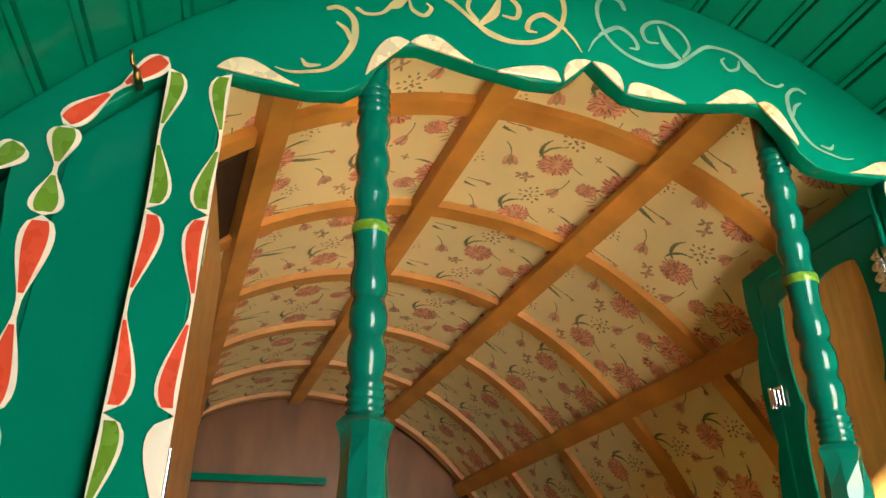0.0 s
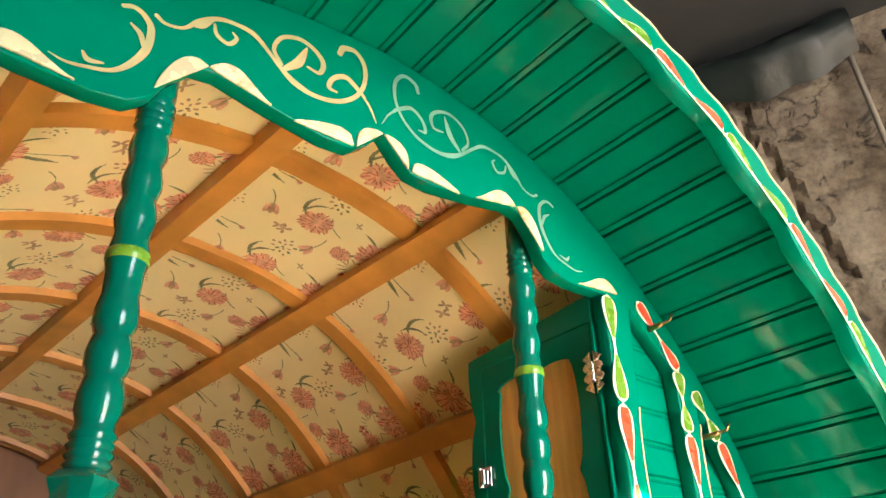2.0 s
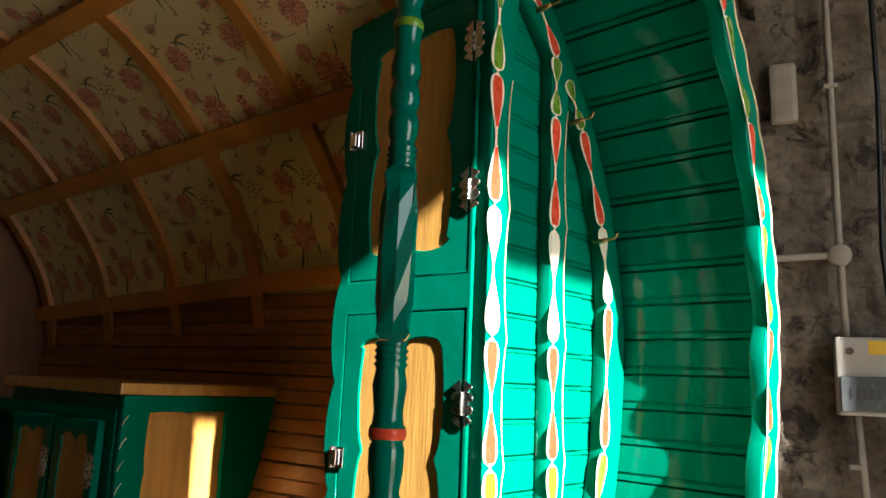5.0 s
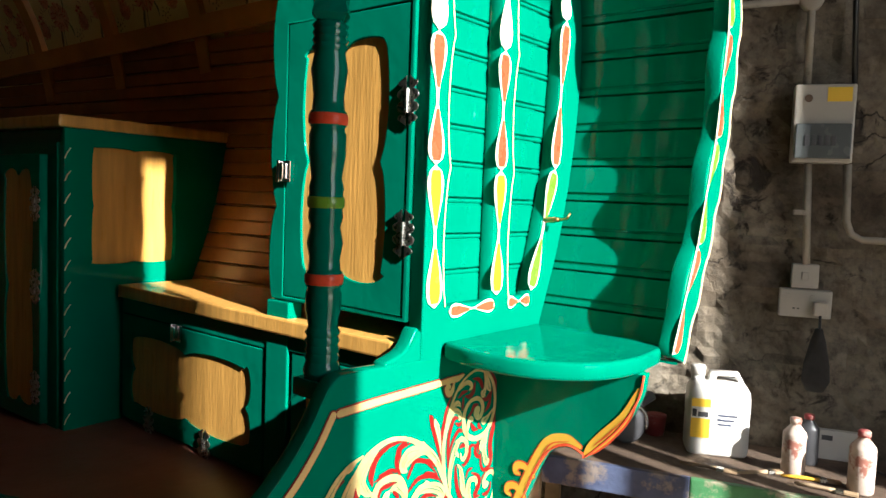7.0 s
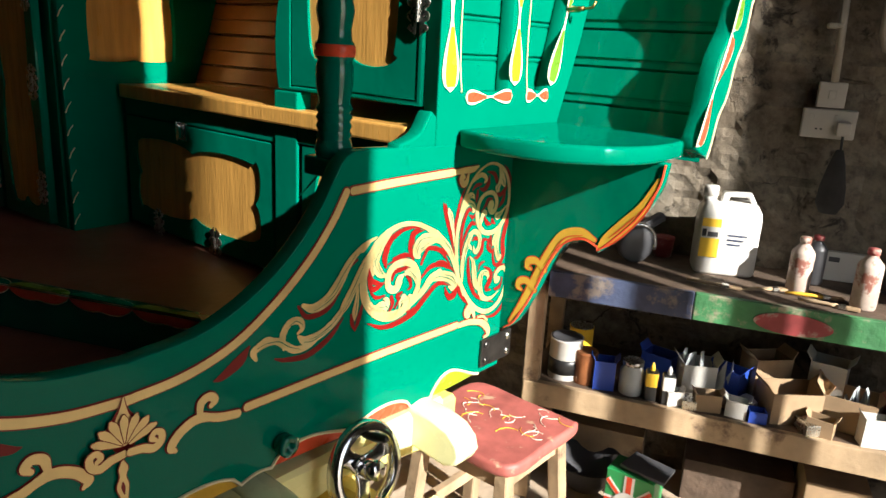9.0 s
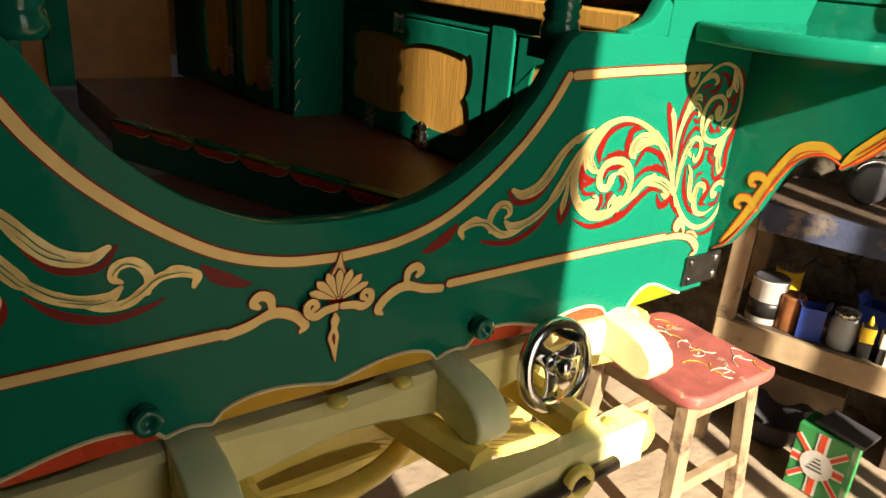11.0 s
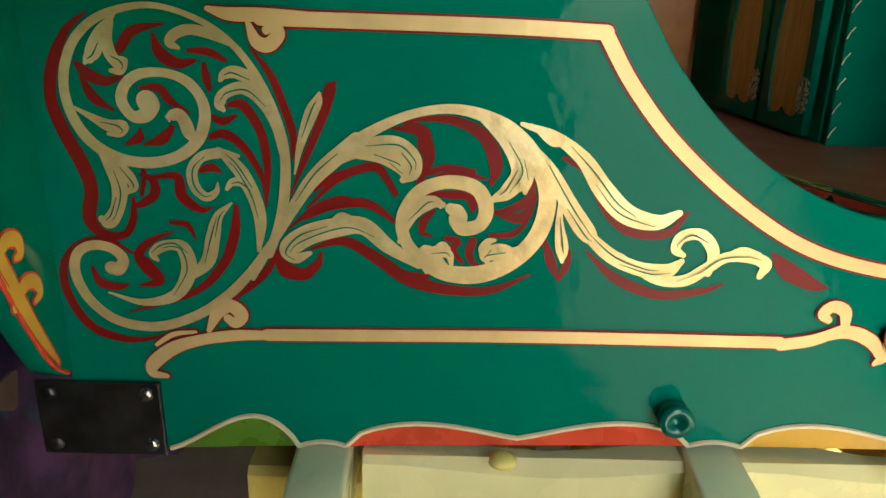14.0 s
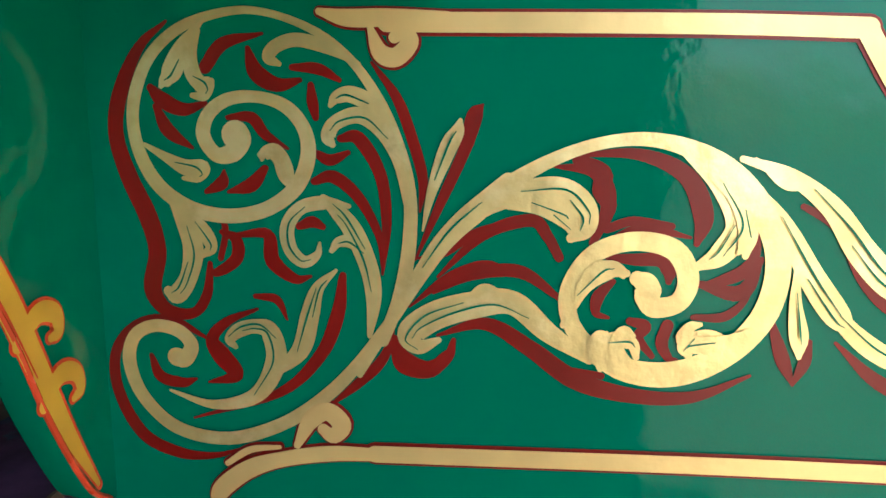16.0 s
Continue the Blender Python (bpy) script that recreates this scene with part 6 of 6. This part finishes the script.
for sy in (-1, 1):
    part("rail", box(-0.11, 0.11, sy * 0.135 - 0.012, sy * 0.135 + 0.012, 0.355, 0.405, 0.002), RAWWOOD, stool)
    part("stretcher", box(-0.13, 0.13, sy * 0.15 - 0.012, sy * 0.15 + 0.012, 0.14, 0.175, 0.002), RAWWOOD, stool)
for sx in (-1, 1):
    part("rail", box(sx * 0.128 - 0.012, sx * 0.128 + 0.012, -0.115, 0.115, 0.355, 0.405, 0.002), RAWWOOD, stool)
rng = random.Random(8)
for k in range(26):
    a, l = rng.random() * 6.28, 0.02 + rng.random() * 0.05
    cx, cy = -0.02 + rng.random() * 0.16, -0.15 + rng.random() * 0.26
    pts = [(cx + l * t * math.cos(a + 1.2 * t), cy + l * t * math.sin(a + 1.2 * t), 0.4512) for t in np.linspace(0, 1, 6)]
    part("paint_drip", tube(pts, 0.0011, 5), WHITE if k % 3 else LABELYEL, stool)


# ---- things on the bench ----
def on_bench(s, d, z=0.8, turn=0.0):
    """A pose on the bench: s along the wall towards the door, d out from it."""
    p = CORNER + ALONG * s + INTO * d
    return pose(p.x, p.y, z, 0, 0, turn)


WALLTURN = math.degrees(math.atan2(ALONG.y, ALONG.x))
# white jerrycan
can = empty("jerrycan", "white plastic jerrycan with a yellow label", "container", at=on_bench(-0.175, 0.115, 0.8, WALLTURN + 8))
W, D, H = 0.092, 0.062, 0.225
rings = []
bm = bmesh.new()
for z, g in ((0.0, 0.93), (0.006, 0.98), (0.015, 1.0), (0.10, 1.0), (0.11, 0.985), (0.12, 1.0), (0.175, 1.0), (0.195, 0.97), (0.215, 0.85), (0.222, 0.78)):
    ring = []
    for k in range(32):
        a = 2 * math.pi * k / 32
        c, s_ = math.cos(a), math.sin(a)
        x = W * g * math.copysign(abs(c) ** 0.35, c)
        y = D * g * math.copysign(abs(s_) ** 0.35, s_)
        ring.append(bm.verts.new((x, y, z)))
    rings.append(ring)
for a, b in zip(rings, rings[1:]):
    for k in range(32):
        bm.faces.new((a[k], a[(k + 1) % 32], b[(k + 1) % 32], b[k]))
bm.faces.new(rings[0][::-1])
bm.faces.new(rings[-1])
part("body", bm, PLASTICWHITE, can, "", True)
part("handle", plate([[(-0.035, 0.215), (-0.025, 0.252), (0.055, 0.252), (0.085, 0.20), (0.07, 0.19)], [(-0.012, 0.222), (-0.006, 0.238), (0.045, 0.238), (0.058, 0.218)]], 0.034, 0.006), PLASTICWHITE, can)
part("neck", lathe([(0.02, 0.215), (0.02, 0.235), (0.017, 0.24)], 20, m=pose(-0.062, 0, 0)), PLASTICWHITE, can, "", True)
part("cap", lathe([(0.022, 0.236), (0.0225, 0.262), (0.020, 0.266), (0.0, 0.267)], 24, m=pose(-0.062, 0, 0)), PLASTICWHITE, can, "white screw cap", True)
lab = part("label", box(-0.083, -0.028, -D - 0.0025, -D - 0.0005, 0.055, 0.175), LABELYEL, can, "yellow and white label")
part("label_field", box(-0.083, -0.028, -D - 0.0035, -D - 0.0026, 0.115, 0.15), PLASTICWHITE, lab)
part("mark", box(-0.08, -0.068, -D - 0.0045, -D - 0.0036, 0.12, 0.143), BLACK, lab)
part("mark", box(-0.064, -0.034, -D - 0.0045, -D - 0.0036, 0.12, 0.135), DARKPLASTIC, lab)
for k in range(3):
    part("print_bar", box(-0.005, 0.05 - 0.008 * k, -D - 0.0015, -D - 0.0005, 0.125 - 0.014 * k, 0.130 - 0.014 * k), BLUEPAINT, lab)


def bottle(s, d, h, r, m, label, capm):
    b = empty("spray_bottle", label, "bottle", "bottles on the bench", at=on_bench(s, d))
    part("body", lathe([(r * 0.9, 0.0), (r, 0.006), (r, h * 0.70), (r * 0.96, h * 0.74), (r * 0.55, h * 0.84), (r * 0.42, h * 0.88), (r * 0.42, h * 0.92)], 22), m, b, "", True)
    part("cap", lathe([(r * 0.5, h * 0.90), (r * 0.5, h * 0.98), (r * 0.4, h)], 16), capm, b, "", True)


bottle(0.035, 0.23, 0.165, 0.032, SPATTER, "paint-spattered white bottle standing on the bench", SPATTER)
bottle(0.195, 0.30, 0.172, 0.033, SPATTER, "paint-spattered white bottle with a pink cap", REDWORN)
bottle(0.085, 0.11, 0.15, 0.03, DARKPLASTIC, "dark bottle with a red cap", REDWORN)
# brushes and sticks lying about
for s, d, a, m in ((-0.06, 0.28, 30, RAWWOOD), (0.07, 0.27, 5, OCHRE), (0.10, 0.33, -10, RAWWOOD), (-0.2, 0.30, -6, RAWWOOD)):
    b = empty("paint_brush", "used paint brush lying on the bench", "brush", "brushes on the bench", at=on_bench(s, d, 0.806, WALLTURN + a))
    part("handle", tube([(-0.07, 0, 0), (-0.03, 0, 0.001), (0.01, 0, 0.001), (0.03, 0, 0)], [0.003, 0.006, 0.005, 0.007], 8), m, b, "", True)
    part("ferrule", box(0.03, 0.05, -0.01, 0.01, -0.004, 0.005, 0.001), NICKEL, b)
    part("bristles", box(0.05, 0.085, -0.011, 0.011, -0.004, 0.004, 0.002), CARD, b)
tape = empty("hand_sander", "dark grey and chrome hand tool standing on the bench", "tool", at=on_bench(-0.44, 0.16, 0.8, WALLTURN + 30))
part("body", lathe([(0.05, -0.018), (0.058, -0.014), (0.058, 0.014), (0.05, 0.018), (0.02, 0.02)], 26, m=pose(0, 0, 0.058, 90, 0, 0)), DARKPLASTIC, tape, "", True)
part("guard", tube([(0.062 * math.cos(a), -0.01, 0.062 + 0.062 * math.sin(a)) for a in np.linspace(-0.3, 2.6, 20)], 0.008, 8), CHROME, tape, "", True)
part("grip", beam((0.0, 0.0, 0.1), (0.09, 0.02, 0.145), 0.035, 0.03, 0.008), DARKPLASTIC, tape)
flat = empty("cardboard_box", "flat white carton leaning at the back of the bench", "box", at=on_bench(0.16, 0.035, 0.8, WALLTURN))
part("carton", box(-0.09, 0.09, -0.012, 0.012, 0.0, 0.09, 0.002), CARDWHITE, flat)
part("print_bar", box(-0.03, 0.0, -0.0145, -0.0125, 0.06, 0.075), DARKPLASTIC, flat)
red_tub = empty("red_tub", "small red plastic tub on the bench", "tub", at=on_bench(-0.36, 0.03, 0.8))
part("body", lathe([(0.03, 0), (0.035, 0.06), (0.036, 0.065)], 18), REDWORN, red_tub, "", True)
cable = empty("cable_coil", "grey cable lying on the bench", "cable", at=on_bench(0.3, 0.12, 0.806, WALLTURN))
part("cable", tube([(-0.1 + 0.02 * k, 0.05 * math.sin(k * 0.9), 0.002 * (k % 3)) for k in range(14)], 0.004, 8), DARKPLASTIC, cable, "", True)

# ---- things on the shelf ----
SH = 0.4255


def tin(s, d, r, h, m, label, lid=NICKEL):
    b = empty("paint_tin", label, "tin", "tins on the shelf", at=on_bench(s, d, SH))
    part("body", lathe([(r * 0.98, 0), (r, 0.004), (r, h - 0.006), (r * 1.03, h - 0.004), (r * 1.03, h)], 26), m, b, "", True)
    part("lid", lathe([(r * 0.96, h), (r * 0.96, h + 0.003), (r * 0.8, h + 0.001), (r * 0.78, h + 0.0005)], 26), lid, b, "", True)
    return b


t1 = tin(-0.60, 0.30, 0.052, 0.135, CARDWHITE, "white and black paint tin with a steel lid", DARKPLASTIC)
part("band", lathe([(0.0525, 0.02), (0.0527, 0.05), (0.0525, 0.07)], 26), BLACK, t1, "", True)
tin(-0.53, 0.315, 0.035, 0.105, RUSTTIN, "rusty copper-coloured tin on the shelf", RUSTTIN)
tin(-0.575, 0.17, 0.04, 0.13, LABELYEL, "yellow tin at the back of the shelf")


def carton(s, d, w, dep, h, m, label, turn=0.0, flaps=True, z=SH):
    b = empty("carton", label, "box", "boxes on the shelf", at=on_bench(s, d, z, WALLTURN + turn))
    t = 0.003
    bm = box(-w / 2, w / 2, -dep / 2, dep / 2, 0, t)
    for q in ((-w / 2, -w / 2 + t, -dep / 2, dep / 2), (w / 2 - t, w / 2, -dep / 2, dep / 2), (-w / 2 + t, w / 2 - t, -dep / 2, -dep / 2 + t), (-w / 2 + t, w / 2 - t, dep / 2 - t, dep / 2)):
        box(*q, t, h, bm=bm)
    part("tray", bm, m, b)
    if flaps:
        for sg in (1, -1):
            bm = beam((sg * w / 2, -dep / 2 + 0.003, h), (sg * w / 2, dep / 2 - 0.003, h + 0.001), 0.002, 0.002, 0.0005)
            bm.free()
            part("flap", plate([[(-dep / 2 + 0.003, 0), (dep / 2 - 0.003, 0), (dep / 2 - 0.01, dep * 0.35), (-dep / 2 + 0.01, dep * 0.32)]], 0.002, plane="yz"), m, b).matrix_local = pose(sg * (w / 2 - 0.001), 0, h - 0.001, 0, sg * 38, 0)
    return b


carton(-0.47, 0.325, 0.065, 0.06, 0.095, CARDBLUE, "open blue carton on the shelf", 10)
carton(-0.31, 0.20, 0.10, 0.08, 0.10, CARDBLUE, "blue carton at the back of the shelf", -20)
carton(-0.20, 0.24, 0.10, 0.09, 0.11, CARDWHITE, "open white carton with paper in it", 15)
carton(-0.10, 0.22, 0.09, 0.07, 0.10, CARDBLUE, "crumpled blue carton on the shelf", -25)
carton(-0.16, 0.335, 0.075, 0.05, 0.055, CARD, "small open brown box on the shelf", 12)
carton(-0.075, 0.335, 0.06, 0.05, 0.05, CARDWHITE, "small open white box on the shelf", -8)
carton(0.07, 0.27, 0.16, 0.11, 0.095, CARD, "large open cardboard box with loose parts", 22)
carton(0.23, 0.25, 0.14, 0.12, 0.10, CARD, "torn cardboard box on the shelf", -12)
carton(0.36, 0.30, 0.09, 0.08, 0.11, REDWORN, "red carton on the shelf", 6)
carton(-0.255, 0.345, 0.05, 0.04, 0.045, CARDWHITE, "small white carton of screws on the shelf", 25)
carton(-0.02, 0.345, 0.05, 0.045, 0.035, CARDBLUE, "small blue packet on the shelf edge", 8, False)
carton(0.15, 0.345, 0.07, 0.05, 0.05, CARD, "small torn cardboard box on the shelf edge", -18)
carton(0.29, 0.345, 0.09, 0.05, 0.085, CARDWHITE, "open white carton with black plastic in it", 10)
carton(0.0, 0.16, 0.12, 0.09, 0.14, CARD, "tall cardboard box at the back of the shelf", 30)
carton(0.18, 0.14, 0.10, 0.09, 0.15, CARDWHITE, "pale carton at the back of the shelf", -15)
jar = empty("jar", "cloudy glass jar with a screw lid", "jar", at=on_bench(-0.385, 0.325, SH))
part("body", lathe([(0.036, 0), (0.038, 0.005), (0.038, 0.075), (0.03, 0.088), (0.03, 0.095)], 24), GLASSJAR, jar, "", True)
part("lid", lathe([(0.033, 0.094), (0.033, 0.107), (0.030, 0.109)], 24), NICKEL, jar, "", True)
for s, d, m, m2, lb in ((-0.325, 0.345, LABELYEL, BLACK, "yellow and black glue bottle"), (-0.275, 0.35, CARDWHITE, BLACK, "white and black slim carton")):
    b = empty("glue_bottle", lb, "bottle", at=on_bench(s, d, SH, WALLTURN + 10))
    part("body", box(-0.017, 0.017, -0.017, 0.017, 0.0, 0.095, 0.003), m2, b)
    part("sleeve", box(-0.018, 0.018, -0.018, 0.018, 0.045, 0.09, 0.003), m, b)
    part("nozzle", lathe([(0.008, 0.095), (0.006, 0.108), (0.002, 0.12)], 12), m, b, "", True)
rng = random.Random(12)
for k in range(26):
    s, d = -0.26 + rng.random() * 0.62, 0.14 + rng.random() * 0.22
    w = 0.012 + rng.random() * 0.022
    b = tagged(part("hardware_packet", box(-w, w, -w * 0.7, w * 0.7, 0, 0.010 + rng.random() * 0.03, 0.002), rng.choice((CARDWHITE, NICKEL, CARD, DARKPLASTIC, BLUEPAINT, GLASSJAR)), None), "small packet of hardware lying on the shelf", "packet", "packets on the shelf")
    b.matrix_world = on_bench(s, d, SH, rng.random() * 180)
for s, d, h in ((-0.22, 0.26, 0.15), (-0.11, 0.26, 0.14), (0.25, 0.25, 0.13)):
    bm = bmesh.new()
    n = 9
    top = [bm.verts.new((0.05 * (k / (n - 1) - 0.5) * (1 + 0.3 * math.sin(k)), 0.014 * math.sin(k * 2.1), h * (0.75 + 0.25 * math.sin(k * 1.7 + s * 20)))) for k in range(n)]
    low_ = [bm.verts.new((0.07 * (k / (n - 1) - 0.5), 0.02 * math.cos(k * 1.4), 0.0)) for k in range(n)]
    for k in range(n - 1):
        bm.faces.new((top[k], top[k + 1], low_[k + 1], low_[k]))
    g = bmesh.ops.extrude_face_region(bm, geom=bm.faces[:])
    bmesh.ops.translate(bm, vec=(0.006, 0.012, 0), verts=[v for v in g["geom"] if isinstance(v, bmesh.types.BMVert)])
    b = tagged(part("paper_bag", bm, GLASSJAR, None), "crumpled clear packet standing on the shelf", "bag", "bags on the shelf")
    b.matrix_world = on_bench(s, d, SH, 40 * s * 10)

# ---- under the bench ----
caddy = empty("tea_tin", "green tin box printed with red and white bars", "tin", at=on_bench(-0.33, 0.40, 0.0, WALLTURN - 14))
part("box", box(-0.075, 0.075, -0.05, 0.05, 0.0, 0.21, 0.004), GREENTIN, caddy)
for a, w in ((45, 0.012), (-45, 0.012), (0, 0.016), (90, 0.016)):
    for m, ww, lift in ((PLASTICWHITE, w, 0.0010), (RED, w * 0.5, 0.0022)):
        l = 0.073 if a in (0,) else 0.10
        bm = box(-l, l, -0.0006, 0.0006, -ww, ww)
        for v in bm.verts:
            p = pose(0, 0, 0, 0, a, 0) @ v.co
            v.co = Vector((max(-0.073, min(0.073, p.x)), p.y - 0.0505 - lift, 0.105 + max(-0.1, min(0.1, p.z))))
        part("print_bar", bm, m, caddy)
part("disc", lathe([(0.045, 0), (0.045, 0.001)], 28, m=pose(0, -0.0535, 0.105, 90, 0, 0)), PLASTICWHITE, caddy)
for k in range(4):
    part("print_bar", box(-0.022 + 0.006 * k, 0.02 - 0.004 * k, -0.0565, -0.0555, 0.088 + 0.012 * k, 0.092 + 0.012 * k), DARKPLASTIC, caddy)
plate_ = tagged(part("sanding_pad", plate([[(-0.065, -0.05), (0.075, -0.04), (0.07, 0.05), (-0.06, 0.045)]], 0.012, 0.003, plane="xy"), DARKPLASTIC, None), "dark grey pad lying on the tin box", "pad")
plate_.matrix_world = on_bench(-0.30, 0.40, 0.222, WALLTURN - 20) @ pose(0, 0, 0, 4, 5, 0)
bowl = empty("plastic_bowl", "grey bowl on the floor under the bench", "bowl", at=on_bench(-0.50, 0.22, 0.0))
part("bowl", lathe([(0.06, 0.0), (0.10, 0.05), (0.12, 0.10), (0.125, 0.105), (0.115, 0.103), (0.09, 0.05), (0.0, 0.012)], 28), DARKPLASTIC, bowl, "", True)
for s, d, w, h, m in ((-0.48, 0.16, 0.30, 0.17, RAWWOOD), (-0.02, 0.2, 0.34, 0.15, DIRTYWOOD), (0.25, 0.3, 0.18, 0.22, CARD)):
    b = tagged(part("storage_crate", box(-w / 2, w / 2, -0.1, 0.1, 0, h, 0.004), m, None), "dusty wooden box under the bench", "box", "boxes under the bench")
    b.matrix_world = on_bench(s, d - 0.14, 0.0, WALLTURN)
for k in range(4):
    st = tagged(part("batten", beam((0, 0, 0), (0.0, 0.55, 0.42), 0.02, 0.035, 0.002), RAWWOOD if k % 2 else OCHRE, None), "loose wooden batten leaning under the bench", "batten", "battens by the bench")
    st.matrix_world = on_bench(-0.80 - 0.05 * k, 0.30 - 0.02 * k, 0.02, 10 + 8 * k)

# ---- electrics on the wall ----
def on_wall(s, z, lift=0.0):
    p = CORNER + ALONG * s + INTO * lift
    return pose(p.x, p.y, z, 0, 0, WALLTURN)


unit = empty("consumer_unit", "white consumer unit with a smoked flap and yellow sticker", "fuse box", at=on_wall(0.07, 1.70, 0.0))
part("case", box(-0.082, 0.082, -0.07, 0.0, 0.0, 0.232, 0.006), AGEDPLASTIC, unit)
part("flap", box(-0.075, 0.075, -0.082, -0.0705, 0.012, 0.115, 0.004), PLASTICGREY, unit, "smoked grey flap")
part("sticker", box(0.005, 0.07, -0.0718, -0.0705, 0.18, 0.222), LABELYEL, unit, "yellow sticker")
part("knob", lathe([(0.011, 0), (0.011, 0.004), (0.008, 0.005)], 18, m=pose(-0.045, -0.0705, 0.19, 90, 0, 0)), DIRTYWOOD, unit)
for k in range(5):
    part("switch", box(-0.05 + 0.018 * k, -0.038 + 0.018 * k, -0.085, -0.0825, 0.05, 0.08, 0.001), DARKPLASTIC, unit)
sock = empty("twin_socket", "white double wall socket with a plug in it", "socket", at=on_wall(0.06, 1.228))
part("plate", box(-0.073, 0.073, -0.035, 0.0, 0.0, 0.086, 0.005), AGEDPLASTIC, sock)
for x in (-0.055, 0.012):
    part("switch", box(x, x + 0.012, -0.038, -0.0355, 0.055, 0.07, 0.001), AGEDPLASTIC, sock)
for x in (-0.035, -0.022):
    part("slot", box(x, x + 0.006, -0.0362, -0.0352, 0.025, 0.029), BLACK, sock)
part("plug", box(0.02, 0.058, -0.065, -0.0355, 0.012, 0.052, 0.006), AGEDPLASTIC, sock)
part("flex", tube([(0.04, -0.055, 0.015), (0.042, -0.058, -0.03), (0.03, -0.04, -0.10)], 0.004, 8), BLACK, sock, "", True)
spur = empty("fused_spur", "white single switched outlet above the socket", "socket", at=on_wall(0.055, 1.318))
part("plate", box(-0.038, 0.038, -0.03, 0.0, 0.0, 0.074, 0.004), AGEDPLASTIC, spur)
part("rocker", box(-0.010, 0.010, -0.034, -0.0305, 0.025, 0.05, 0.002), AGEDPLASTIC, spur)
bag = tagged(part("hanging_bag", lathe([(0.010, 0.19), (0.022, 0.15), (0.036, 0.08), (0.04, 0.03), (0.025, 0.0)], 12), CLOTHDARK, None, "", True), "dark bag hanging on the wall below the socket", "bag")
bag.matrix_world = on_wall(0.10, 1.01, 0.055)


def conduit(name, pts, r, m, label):
    w = [CORNER + ALONG * s + INTO * 0.028 + Vector((0, 0, z)) for s, z in pts]
    return tagged(part(name, tube([tuple(p) for p in w], r, 10), m, None, "", True), label, "conduit", "conduits on the wall")


conduit("conduit", [(0.015, 4.0), (0.02, 3.0), (0.018, 2.21), (0.02, 2.14), (0.022, 1.93)], 0.011, PVC, "painted conduit running down the stone wall")
conduit("conduit", [(0.04, 1.70), (0.055, 1.392)], 0.011, PVC, "painted conduit between fuse box and outlet")
conduit("conduit", [(0.148, 1.70), (0.155, 1.53), (0.17, 1.49), (0.20, 1.474), (0.6, 1.47)], 0.011, PVC, "painted conduit bending along the stone wall")
conduit("conduit", [(-0.75, 2.165), (-0.4, 2.175), (0.0, 2.19)], 0.011, PVC, "painted conduit running level along the stone wall")
conduit("cable", [(0.15, 4.0), (0.15, 3.4), (0.152, 2.7), (0.135, 2.2), (0.15, 1.93)], 0.008, BLACK, "black cable hanging down the stone wall")
jb = tagged(part("junction_box", lathe([(0.034, 0), (0.034, 0.03), (0.028, 0.034)], 22), PVC, None, "", True), "round painted conduit junction box", "junction box")
jb.matrix_world = on_wall(0.018, 2.19, 0.01) @ pose(0, 0, 0, 90, 0, 0)
clipb = tagged(part("wall_block", box(-0.042, 0.042, -0.03, 0.01, 0, 0.21, 0.016), PVC, None), "pale painted block on the stone wall", "block")
clipb.matrix_world = on_wall(-0.12, 2.64, 0.01)
for s, z in ((0.006, 3.13), (0.02, 2.75), (0.03, 1.55)):
    sd = tagged(part("conduit_saddle", box(-0.02, 0.02, -0.042, 0.0, -0.008, 0.008, 0.003), PVC, None), "small painted conduit saddle on the wall", "saddle", "saddles on the conduit")
    sd.matrix_world = on_wall(s, z, 0.0)
